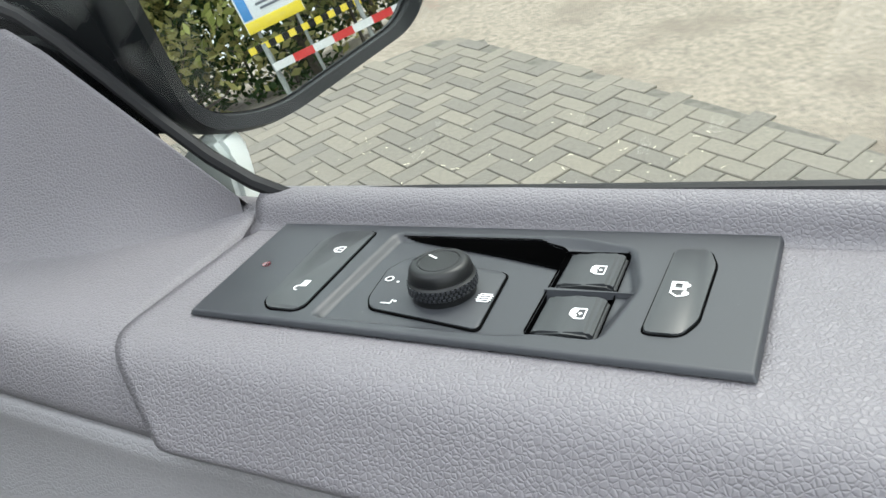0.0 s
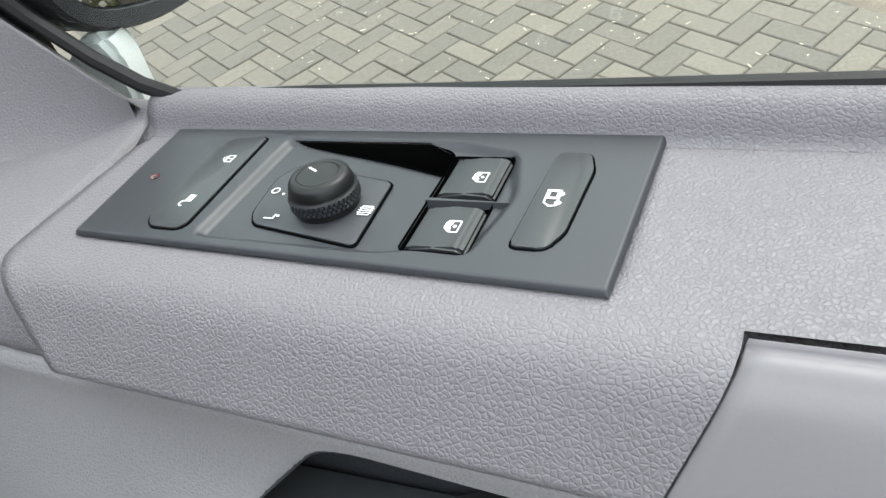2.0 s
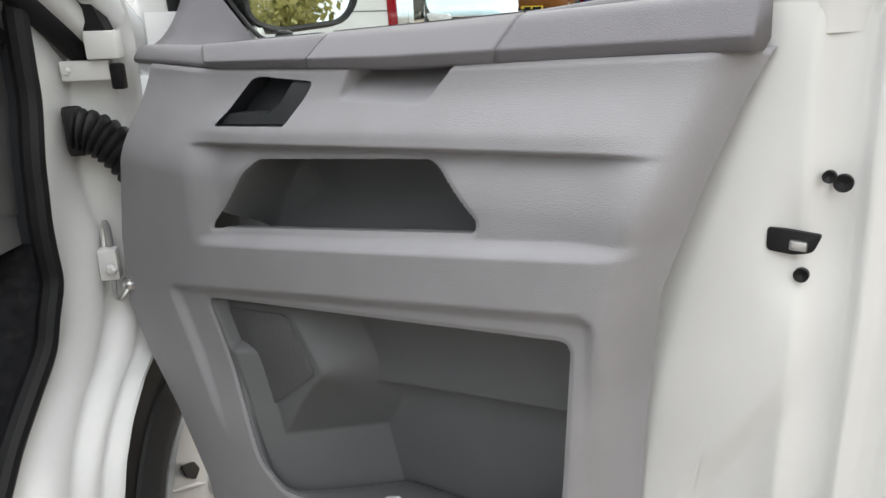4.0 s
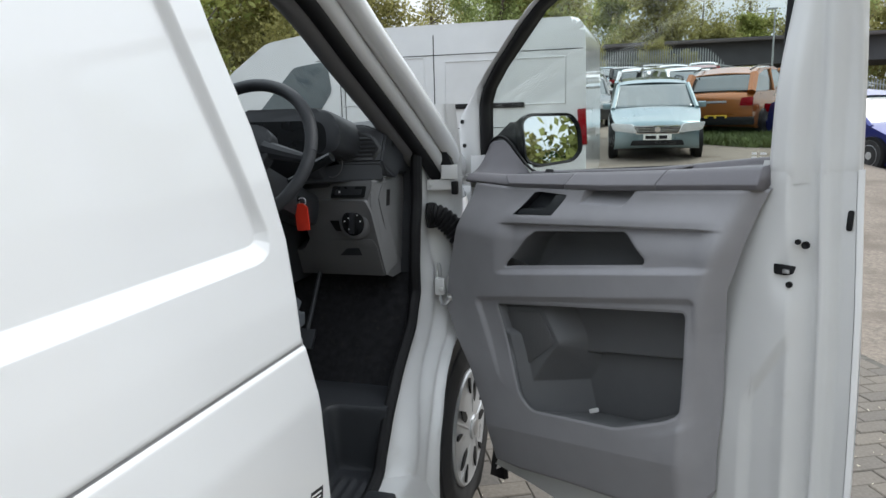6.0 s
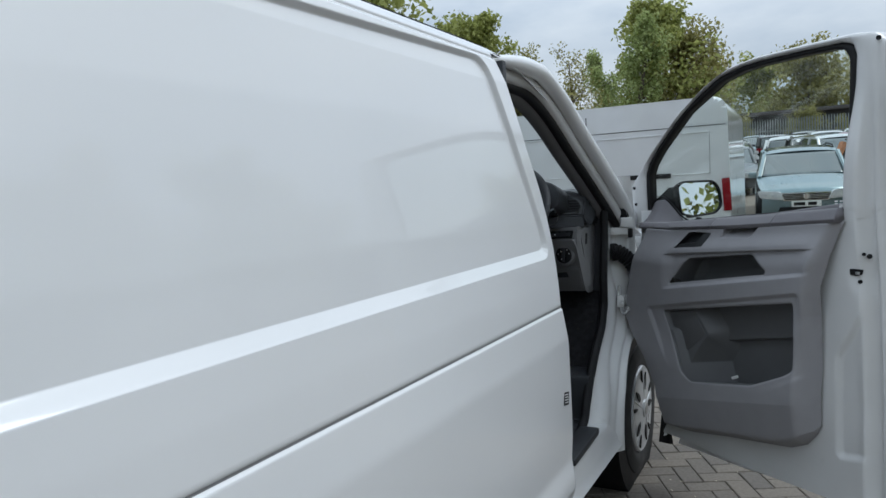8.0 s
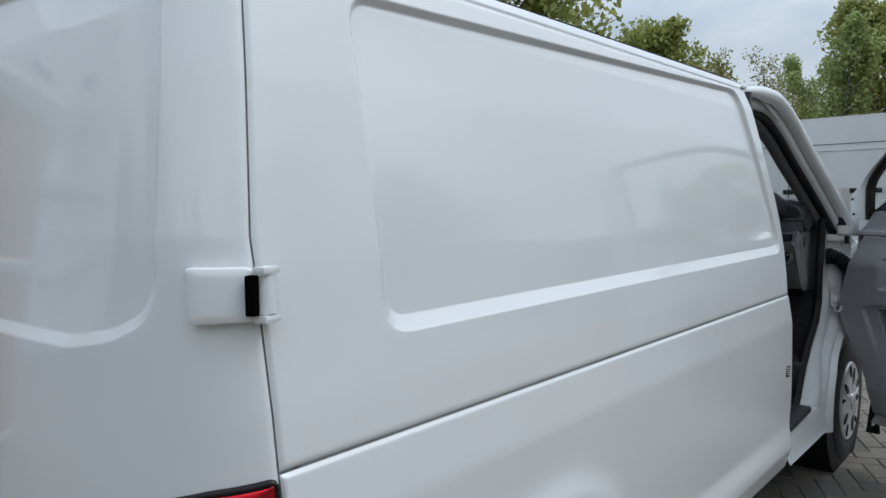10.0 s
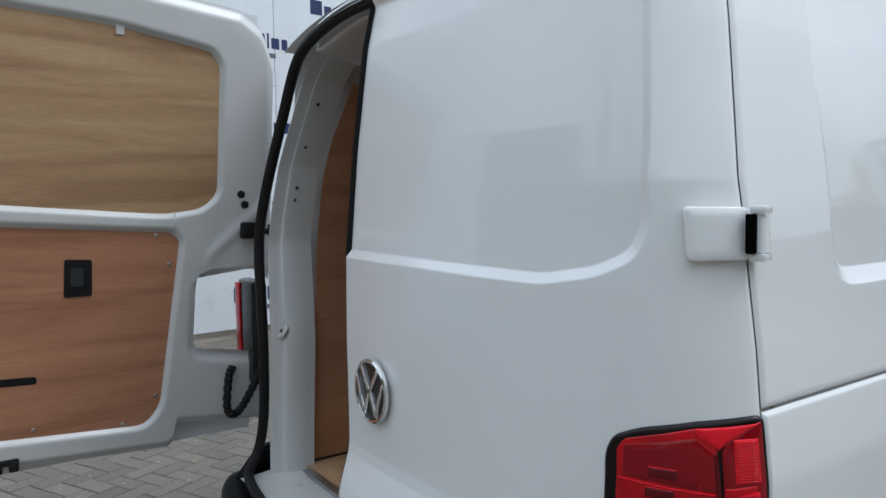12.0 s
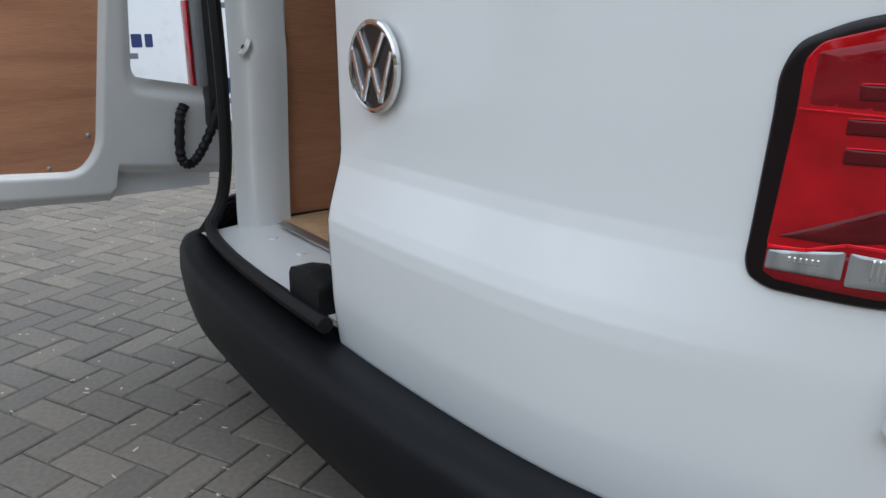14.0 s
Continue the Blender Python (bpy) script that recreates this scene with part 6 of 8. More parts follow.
lamp = wrap_slab("tail_lamp", densify(rounded([(0.7785, 0.772), (0.7860, 0.968), (0.8000, 0.999), (0.845, 1.018), (0.931, 1.0365), (E_S, 1.048), (E_S, 0.748), (1.015, 0.740), (0.964, 0.735), (0.906, 0.736), (0.806, 0.744), (0.785, 0.755)], 0.016)), -0.01, 0.007, LAMP_RIM, van, "red tail lamp in a black surround")
red = lamp_field("red_lens", [(0.7975, 0.790), (0.8080, 0.982), (0.8215, 0.999), (0.923, 1.026), (0.957, 1.030), (0.9540, 0.990), (0.9575, 0.792)], 0.003, 0.0095, RED_LENS, lamp, "glossy red lens", 0.008)
lamp_field("lens_foot", [(0.7985, 0.764), (0.7985, 0.790), (0.9575, 0.792), (0.9600, 0.752), (0.906, 0.748), (0.812, 0.757)], 0.003, 0.0090, RED_DEEP, lamp)
side = lamp_field("side_lens", [(0.9590, 0.752), (0.9600, 0.992), (0.9660, 1.006), (1.0200, 1.040), (1.0205, 0.758), (1.010, 0.750)], 0.003, 0.0098, RED_DEEP, lamp, "dark red side lens", 0.004)
lamp_field("bright_wedge", [(0.924, 1.0270), (1.0160, 1.0370), (0.9680, 1.008), (0.9560, 0.996), (0.9300, 1.014)], 0.009, 0.0106, RED_BRIGHT, lamp, "bright red upper reflector", 0.001)
for z0, z1, sa, sb in ((0.9455, 1.0130, 0.9765, 1.0125), (0.8440, 0.9325, 0.9755, 1.0100)):
    block = lamp_field("reflector", [(sa, z0), (sa + 0.001, z1), (sb, z1 + 0.002), (sb, z0 + 0.003)], 0.009, 0.0108, RED_BRIGHT, lamp, "bright ribbed red reflector", 0.001)
    for k in range(int((z1 - z0 - 0.003) / 0.0042)):
        zz = z0 + 0.003 + 0.0042 * k
        wrap_slab("reflector_rib", densify([(sa + 0.002, zz), (sa + 0.002, zz + 0.0012), (sb - 0.001, zz + 0.0032), (sb - 0.001, zz + 0.002)], 0.02), 0.0100, 0.0114, RED_LENS, block, bevel=0.0006)
lamp_field("link_field", [(0.9600, 0.909), (0.9600, 0.938), (1.0070, 0.9445), (1.0060, 0.9355), (0.9745, 0.9325), (0.9740, 0.910)], 0.009, 0.0104, RED_LENS, lamp, "", 0.001)
# Glint across the side lens, painted as a bright strip.
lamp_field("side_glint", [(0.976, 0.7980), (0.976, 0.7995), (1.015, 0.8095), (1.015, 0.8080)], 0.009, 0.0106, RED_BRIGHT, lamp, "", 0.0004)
# Light and shade behind the lens painted in reds: a raised box, dark slots, a dark wedge and a fine bright line.
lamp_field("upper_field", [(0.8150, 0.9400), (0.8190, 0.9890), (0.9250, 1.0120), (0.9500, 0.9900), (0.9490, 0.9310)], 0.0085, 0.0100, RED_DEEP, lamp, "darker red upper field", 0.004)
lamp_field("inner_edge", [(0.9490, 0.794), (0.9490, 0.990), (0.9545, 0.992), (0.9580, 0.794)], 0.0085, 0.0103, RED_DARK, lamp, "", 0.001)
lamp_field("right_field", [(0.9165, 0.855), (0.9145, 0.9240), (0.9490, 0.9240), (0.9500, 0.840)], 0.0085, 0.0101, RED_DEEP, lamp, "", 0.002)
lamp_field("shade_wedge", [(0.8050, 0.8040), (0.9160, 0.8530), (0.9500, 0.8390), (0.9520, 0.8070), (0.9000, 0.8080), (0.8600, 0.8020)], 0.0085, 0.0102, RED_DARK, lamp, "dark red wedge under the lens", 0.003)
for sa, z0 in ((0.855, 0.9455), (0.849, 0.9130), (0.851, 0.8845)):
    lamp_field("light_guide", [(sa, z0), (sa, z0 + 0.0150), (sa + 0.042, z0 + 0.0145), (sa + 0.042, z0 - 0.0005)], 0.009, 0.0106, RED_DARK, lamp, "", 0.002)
    # Painted glint on the guide's upper edge.
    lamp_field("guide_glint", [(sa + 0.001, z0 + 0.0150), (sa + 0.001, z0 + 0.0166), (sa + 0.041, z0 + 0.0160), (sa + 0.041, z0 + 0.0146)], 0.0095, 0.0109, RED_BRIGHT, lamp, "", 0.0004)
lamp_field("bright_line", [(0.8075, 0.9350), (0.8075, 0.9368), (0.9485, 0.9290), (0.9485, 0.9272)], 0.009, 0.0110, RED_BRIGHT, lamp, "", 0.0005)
# Glints along the lens foot, painted as bright red strips.
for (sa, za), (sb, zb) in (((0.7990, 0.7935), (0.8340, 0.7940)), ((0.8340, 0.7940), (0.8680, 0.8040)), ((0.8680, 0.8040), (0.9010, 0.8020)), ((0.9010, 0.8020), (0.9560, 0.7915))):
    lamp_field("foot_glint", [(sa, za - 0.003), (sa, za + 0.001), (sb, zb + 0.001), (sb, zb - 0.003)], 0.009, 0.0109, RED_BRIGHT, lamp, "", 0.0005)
for sa, sb, za, zb, zc, zd in ((0.8000, 0.8695, 0.7680, 0.7885, 0.7960, 0.7655), (0.8730, 0.9470, 0.7595, 0.7955, 0.7870, 0.7570)):
    clear = lamp_field("clear_lens", [(sa, za), (sa, zb), (sb, zc), (sb, zd)], 0.008, 0.0105, CLEAR_LENS, lamp, "clear ribbed reversing lens", 0.003)
    for k in range(6):
        s_ = sa + 0.020 + 0.0052 * k
        lamp_field("lens_rib", [(s_, za + 0.010), (s_, zb - 0.004), (s_ + 0.0022, zb - 0.004), (s_ + 0.0022, za + 0.010)], 0.010, 0.0118, CHROME, clear, "", 0.0004)
lamp_field("amber_bulb", [(0.9120, 0.7760), (0.9120, 0.7860), (0.9240, 0.7850), (0.9240, 0.7750)], 0.010, 0.0114, PLATE_AMBER, lamp, "amber bulb behind the clear lens", 0.002)

# Hinge covers on the corner.
for z0, dz in ((1.2785, 0.082), (0.588, 0.092)):
    s0, s1 = (0.933 if z0 > 1 else 0.941), PLAN_S - 0.004
    cover = wrap_slab("hinge_cover", densify(rounded([(s0, z0), (s0, z0 + dz), (s1, z0 + dz - 0.002), (s1, z0 + 0.002)], 0.010), 0.008), -0.004, 0.017, WHITE, van, "white moulded rear hinge cover")
    bm = bmesh.new()
    box(bm, (0.014, 0.016, dz - 0.024), Matrix.Translation((0.0, 0.224, z0 + dz / 2)) @ Matrix.Rotation(radians(22), 4, "Z"), 0.002)
    # The slot's inner shade is this black block.
    part("hinge_slot", bm, GAP, cover)
    bm = bmesh.new()
    lathe(bm, [(0.016, -dz / 2 + 0.013), (0.013, dz / 2 - 0.013)], Matrix.Translation((-0.003, 0.249, z0 + dz / 2)), 24)
    box(bm, (0.022, 0.020, dz - 0.026), Matrix.Translation((-0.008, 0.258, z0 + dz / 2)), 0.004)
    part("hinge_knuckle", bm, WHITE, cover)
    for zz in (z0 + 0.006, z0 + dz - 0.006):
        bm = bmesh.new()
        box(bm, (0.024, 0.034, 0.012), Matrix.Translation((0.0, 0.249, zz)) @ Matrix.Rotation(radians(14), 4, "Z"), 0.004)
        part("hinge_lug", bm, WHITE, cover)

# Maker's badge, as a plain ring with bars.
e_m = Matrix.Translation((-0.815, 0.040, 0.947)) @ Matrix.Rotation(radians(90), 4, "X")
bm = bmesh.new()
lathe(bm, [(0.074, 0.0), (0.0735, 0.007), (0.070, 0.0095), (0.0655, 0.0085), (0.0645, 0.004)], e_m, 56)
badge = part("badge", bm, CHROME, rear_door, "round chrome badge")
bm = bmesh.new()
lathe(bm, [(0.066, 0.0), (0.066, 0.0045), (0.0, 0.0055)], e_m, 48)
part("badge_face", bm, GLOSSBLACK, rear_door)
for bars in ([(-0.036, 0.050), (0.0, -0.004), (0.036, 0.050)], [(-0.058, 0.022), (-0.026, -0.052), (0.0, 0.004), (0.026, -0.052), (0.058, 0.022)]):
    bm = bmesh.new()
    for (xa, ya), (xb, yb) in zip(bars, bars[1:]):
        d = Vector((xb - xa, yb - ya, 0))
        box(bm, (d.length + 0.006, 0.0115, 0.006), e_m @ Matrix.Translation(((xa + xb) / 2, (ya + yb) / 2, 0.0065)) @ Matrix.Rotation(math.atan2(d.y, d.x), 4, "Z"), 0.002)
    part("badge_bar", bm, CHROME, rear_door)

# Bumper across the rear.
b_path = smooth_line([(0.005, 0.50, 0), (-0.002, 0.28, 0), (-0.035, 0.12, 0), (-0.13, 0.015, 0), (-0.35, -0.055, 0), (-0.65, -0.085, 0), (-0.952, -0.092, 0), (-1.25, -0.085, 0), (-1.56, -0.066, 0), (-1.815, -0.005, 0), (-1.905, 0.10, 0), (-1.918, 0.28, 0), (-1.91, 0.50, 0)], 10)
b_sec = [(-0.16, 0.402), (-0.095, 0.412), (-0.060, 0.424), (-0.022, 0.429), (-0.006, 0.424), (0.003, 0.405), (0.006, 0.36), (0.0, 0.30), (-0.012, 0.25), (-0.05, 0.215), (-0.12, 0.20)]
bumper = sweep("rear_bumper", b_path, [(-o, u) for o, u in b_sec][::-1], BUMPER, van, "black textured plastic rear bumper")
bm = bmesh.new()
prism(bm, rounded([(-0.07, -0.016), (0.07, -0.016), (0.07, 0.016), (-0.07, 0.016)], 0.008), 0.006, Matrix.Translation((-1.735, -0.008, 0.335)) @ Matrix.Rotation(radians(-22), 4, "Z") @ Matrix.Rotation(radians(90), 4, "X"), 0.002)
part("bumper_reflector", bm, RED_DEEP, van, "red bumper reflector")
for sx in (-1.45, -1.20, -0.70, -0.45):
    bm = bmesh.new()
    lathe(bm, [(0.012, 0), (0.012, 0.003), (0, 0.003)], Matrix.Translation((sx, -0.086 if abs(sx + 0.95) < 0.4 else -0.072, 0.38)) @ Matrix.Rotation(radians(90), 4, "X"), 20)
    part("parking_sensor", bm, BUMPER, van)
hull("bumper_corner", [(-1.83, 0.03, 0.415), (-1.895, 0.12, 0.42), (-1.905, 0.26, 0.42), (-1.80, 0.085, 0.505), (-1.83, 0.15, 0.53), (-1.79, 0.22, 0.545), (-1.765, 0.11, 0.525), (-1.755, 0.06, 0.425)], BUMPER, van, bevel=0.012)


# Rear opening: left jamb, sill, seal.
JZ = [0.50, 0.65, 0.95, 1.25, 1.5, 1.65, 1.76, 1.83]
JX = [-1.705, -1.695, -1.668, -1.672, -1.605, -1.53, -1.47, -1.39]


def jamb_lean(z):
    return np.interp(z, [0.4, 1.2, 1.35, 1.5, 1.75, 1.9], [0.0, 0.002, 0.008, 0.022, 0.055, 0.08])


def jamb_x(z):
    return np.interp(z, JZ, JX)


def jamb_shape(a, b):
    x = jamb_x(b) + (0.048 - 0.038 * ss(0.8, 1.6, b)) * ss(0.0, 0.8, a)
    y = 0.125 + jamb_lean(b) + 0.04 * ss(0.05, 0.4, a) + 0.10 * ss(0.4, 1.0, a)
    bump = 0.012 * np.exp(-(((a - 0.42) / 0.13) ** 2 + ((b - 0.955) / 0.025) ** 2))
    return x, y + bump, b


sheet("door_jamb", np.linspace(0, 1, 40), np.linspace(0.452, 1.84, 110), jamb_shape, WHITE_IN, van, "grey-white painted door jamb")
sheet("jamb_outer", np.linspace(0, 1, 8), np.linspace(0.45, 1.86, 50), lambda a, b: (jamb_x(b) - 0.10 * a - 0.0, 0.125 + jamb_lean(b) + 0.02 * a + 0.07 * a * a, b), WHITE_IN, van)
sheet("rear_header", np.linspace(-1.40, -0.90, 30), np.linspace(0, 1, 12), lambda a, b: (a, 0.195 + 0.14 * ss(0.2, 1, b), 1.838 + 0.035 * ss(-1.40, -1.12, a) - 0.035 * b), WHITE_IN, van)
for z in (1.69, 1.56, 1.43, 1.39):
    a = 0.62
    x, y, zz = jamb_shape(np.array(a), np.array(z))
    bm = bmesh.new()
    lathe(bm, [(0.0055, -0.002), (0.0055, 0.003), (0, 0.003)], Matrix.Translation((float(x), float(y) - 0.002, z)) @ Matrix.Rotation(radians(60), 4, "X") @ Matrix.Rotation(radians(30), 4, "Y"), 14)
    part("jamb_hole", bm, BLACK, van)
x, y, zz = jamb_shape(np.array(0.30), np.array(0.955))
bm = bmesh.new()
lathe(bm, [(0.026, -0.003), (0.022, 0.004), (0.008, 0.002), (0.006, -0.004), (0, -0.004)], Matrix.Translation((float(x), float(y) - 0.002, 0.955)) @ Matrix.Rotation(radians(60), 4, "X"), 24)
part("jamb_plug", bm, WHITE_IN, van)
bm = bmesh.new()
lathe(bm, [(0.006, 0), (0.006, 0.002), (0, 0.002)], Matrix.Translation((float(x) + 0.001, float(y) - 0.006, 0.955)) @ Matrix.Rotation(radians(60), 4, "X"), 12)
part("jamb_hole", bm, BLACK, van)
seal_line = [(-0.88, 0.165, 1.878), (-1.15, 0.165, 1.886), (-1.36, 0.162, 1.856), (-1.47, 0.158, 1.80), (-1.555, 0.148, 1.66), (-1.645, 0.125, 1.455), (-1.698, 0.112, 1.30), (-1.705, 0.108, 1.18), (-1.695, 0.108, 1.03), (-1.702, 0.112, 0.85), (-1.72, 0.112, 0.66), (-1.745, 0.10, 0.54), (-1.71, 0.05, 0.468), (-1.5, 0.018, 0.455), (-1.2, 0.002, 0.453), (-0.955, 0.0, 0.453)]
bm = bmesh.new()
tube(bm, smooth_line(seal_line, 6), 0.017, 10)
part("rear_door_seal", bm, BLACK, van, "black rubber rear door seal")
# Load floor, sill and linings.
bm = bmesh.new()
box(bm, (1.56, 2.3, 0.015), Matrix.Translation((-0.905, 1.385, 0.4655)), 0.002)
part("load_floor", bm, PLY_LIGHT, van, "plywood load floor")
sheet("load_sill", np.linspace(-1.74, -0.93, 40), np.linspace(0, 1, 14), lambda a, b: (a, 0.030 + 0.20 * b, 0.452 + 0.010 * ss(0.10, 0.85, b)), WHITE_IN, van, "white painted loading sill")
bm = bmesh.new()
box(bm, (1.46, 0.030, 0.006), Matrix.Translation((-0.895, 0.222, 0.4745)), 0.001)
part("sill_strip", bm, STEEL, van, "bare aluminium sill strip")
for sx in (-1.55, -1.38, -1.22):
    bm = bmesh.new()
    lathe(bm, [(0.016, -0.004), (0.012, 0.002), (0, 0.001)], Matrix.Translation((sx, 0.16, 0.462)), 20)
    part("sill_dimple", bm, WHITE_IN, van)
bm = bmesh.new()
lathe(bm, [(0.052, 0), (0.052, 0.004), (0.040, 0.006), (0.036, 0.001), (0, 0.0)], Matrix.Translation((-1.38, 0.335, 0.474)), 32)
part("lashing_ring_cup", bm, BLACK, van, "black lashing ring recess")
bm = bmesh.new()
tube(bm, [(-1.38 + 0.03 * math.cos(i * math.pi / 10), 0.335 + 0.03 * math.sin(i * math.pi / 10), 0.483) for i in range(21)], 0.005, 8)
part("lashing_ring", bm, STEEL, van)
sheet("side_lining", np.linspace(0.275, 2.55, 50), np.linspace(0.475, 1.75, 40), lambda a, b: (np.interp(b, [0.46, 0.87, 1.25, 1.58, 1.75], [-1.70, -1.66, -1.61, -1.52, -1.42]) + 0 * a, a + 0.05 * ss(1.4, 1.8, b), b), PLY_RED, van, "plywood side lining")
sheet("side_lining", np.linspace(0.35, 2.55, 20), np.linspace(0.475, 1.72, 14), lambda a, b: (-0.27 + 0 * a, a, b), PLY_RED, van)
sheet("load_ceiling", np.linspace(-1.75, -0.15, 10), np.linspace(0.3, 2.6, 10), lambda a, b: (a, b, 1.86 + 0 * a), WHITE_IN, van)
bm = bmesh.new()
prism(bm, rounded([(-0.07, -0.05), (0.06, -0.05), (0.06, 0.02), (0.02, 0.05), (-0.07, 0.03)], 0.012), 0.05, Matrix.Translation((-1.06, 0.06, 0.495)) @ Matrix.Rotation(radians(90), 4, "X"), 0.006)
catch = part("door_catch", bm, BLACK, van, "black rear door catch")
bm = bmesh.new()
tube(bm, [(-1.10, 0.03, 0.50), (-1.06, 0.02, 0.52), (-1.02, 0.03, 0.49)], 0.007, 8)
part("striker", bm, STEEL, catch)


# ---- the open rear door; local a runs along y, the lined face looks to +x ----
def od_x(z, out=0.0):
    return -1.985 + (z - 1.0) * 0.15 + out


od_low = inside(rounded([(-0.82, 1.350), (-0.10, 1.300), (-0.066, 1.262), (-0.135, 0.66), (-0.195, 0.585), (-0.82, 0.63)], 0.045))
od_up = inside(rounded([(-0.82, 1.388), (-0.13, 1.333), (0.0, 1.352), (0.062, 1.41), (0.068, 1.86), (0.03, 1.912), (-0.28, 1.962), (-0.82, 1.99)], 0.05))
od_lamp = inside(rounded([(-0.030, 0.842), (-0.020, 1.085), (0.02, 1.11), (0.225, 1.13), (0.225, 0.80)], 0.035))
OE = np.array([(0.49, -0.115), (0.50, -0.112), (0.575, -0.095), (0.58, 0.19), (0.6, 0.20), (1.45, 0.245), (1.72, 0.235), (1.95, 0.215), (2.01, 0.19), (2.04, 0.13), (2.06, 0.05)])


def od_shape(a, b):
    z = np.minimum(b, 2.075 + 0.0 * a)
    top = np.interp(a, [-0.9, -0.17, 0.12, 0.19, 0.24], [2.115, 2.075, 2.045, 2.0, 1.9])
    bot = np.interp(a, [-0.9, -0.125, -0.105, -0.095, 0.25], [0.545, 0.50, 0.515, 0.585, 0.545])
    z = bot + (top - bot) * (b - 0.5) / 1.55
    v = -0.020 * ss(0.004, -0.022, np.minimum(od_low(a, z), od_up(a, z)))
    v = v - 0.025 * ss(0.05, 0.0, 0.26 - a) - 0.02 * ss(0.03, 0.0, z - bot) - 0.02 * ss(0.05, 0, top - z)
    v = v - 0.012 * ss(0.035, 0.0, np.abs(od_lamp(a, z)) + 0 * z)
    v = v + 0.008 * np.exp(-(((z - 1.2) - 0.9 * (a - 0.02)) / 0.03) ** 2) * ss(-0.02, 0.05, a)
    return od_x(z) + v, a, z


left_door = sheet("rear_door", np.linspace(-0.86, 0.245, 210), np.linspace(0.5, 2.05, 280), od_shape, WHITE_IN, van, "open white rear door lined with plywood", holes=[lambda a, b: inside(rounded([(-0.036, 0.800), (-0.026, 1.075), (0.02, 1.105), (0.30, 1.14), (0.30, 0.78)], 0.03))(a, b)])
sheet("door_skin", np.linspace(-0.86, 0.20, 50), np.linspace(0.5, 2.05, 60), lambda a, b: (od_x(b) - 0.07 - 0.05 * ((b - 1.2) / 0.8) ** 2 * 0, a, b), WHITE, left_door, holes=[inside([(-0.050, 0.77), (-0.040, 1.11), (0.3, 1.15), (0.3, 0.74)])])


def od_plate(name, outline, out0, depth, mat_, label="", bevel=0.0):
    bm = bmesh.new()
    area = sum(p[0] * q[1] - p[1] * q[0] for p, q in zip(outline, outline[1:] + outline[:1]))
    outline = outline if area > 0 else outline[::-1]
    low = [bm.verts.new((od_x(z, out0), y, z)) for y, z in outline]
    top = [bm.verts.new((od_x(z, out0 + depth), y, z)) for y, z in outline]
    bm.faces.new(low[::-1])
    f1 = bm.faces.new(top)
    k = len(low)
    for i in range(k):
        bm.faces.new((low[i], low[(i + 1) % k], top[(i + 1) % k], top[i]))
    if bevel:
        bmesh.ops.bevel(bm, geom=list(f1.edges), offset=bevel, segments=2, affect="EDGES")
    return part(name, bm, mat_, left_door, label)


od_plate("lower_lining", rounded([(-0.84, 1.340), (-0.106, 1.292), (-0.076, 1.258), (-0.143, 0.665), (-0.20, 0.597), (-0.84, 0.642)], 0.03), -0.0215, 0.005, PLY_RED, "reddish plywood lower door lining")
od_plate("upper_lining", rounded([(-0.84, 1.400), (-0.13, 1.345), (-0.005, 1.363), (0.052, 1.415), (0.058, 1.855), (0.022, 1.900), (-0.28, 1.950), (-0.84, 1.98)], 0.035), -0.0215, 0.005, PLY_LIGHT, "pale plywood upper door lining")
od_plate("door_release", rounded([(-0.445, 1.085), (-0.44, 1.21), (-0.36, 1.205), (-0.362, 1.085)], 0.008), -0.018, 0.005, BLACK, "black inner door release", 0.001)
od_plate("release_lever", rounded([(-0.425, 1.12), (-0.423, 1.18), (-0.385, 1.178), (-0.387, 1.12)], 0.006), -0.014, 0.006, DARK_TRIM, "", 0.002)
od_plate("lining_slot", rounded([(-0.645, 0.812), (-0.645, 0.838), (-0.53, 0.832), (-0.53, 0.806)], 0.012), -0.0175, 0.0015, BLACK)
for y, z in ((-0.16, 1.278), (-0.118, 1.176), (-0.165, 0.705), (-0.275, 0.618), (-0.545, 0.652), (-0.62, 1.29), (-0.7, 0.67)):
    bm = bmesh.new()
    lathe(bm, [(0.007, 0), (0.0065, 0.002), (0.003, 0.0035), (0, 0.0036)], Matrix.Translation((od_x(z, -0.0166), y, z)) @ Matrix.Rotation(radians(90), 4, "Y"), 14)
    part("screw", bm, STEEL, left_door, "zinc screw")
for y, z in ((0.055, 1.52), (-0.27, 1.945)):
    od_plate("lining_clip", rounded([(y - 0.006, z - 0.025), (y - 0.006, z + 0.025), (y + 0.018, z + 0.025), (y + 0.018, z - 0.025)], 0.003), -0.017, 0.006, WHITE_IN, "", 0.001)
for y, z, r in ((0.128, 1.415, 0.014), (0.142, 1.378, 0.014)):
    bm = bmesh.new()
    lathe(bm, [(r, 0), (r, 0.004), (r * 0.5, 0.006), (0, 0.006)], Matrix.Translation((od_x(z, -0.001), y, z)) @ Matrix.Rotation(radians(90), 4, "Y"), 20)
    part("rubber_plug", bm, BLACK, left_door)
bm = bmesh.new()
box(bm, (0.045, 0.05, 0.06), Matrix.Translation((od_x(1.285, 0.012), 0.150, 1.285)), 0.010)
box(bm, (0.03, 0.05, 0.05), Matrix.Translation((od_x(1.285, 0.018), 0.175, 1.285)), 0.012)
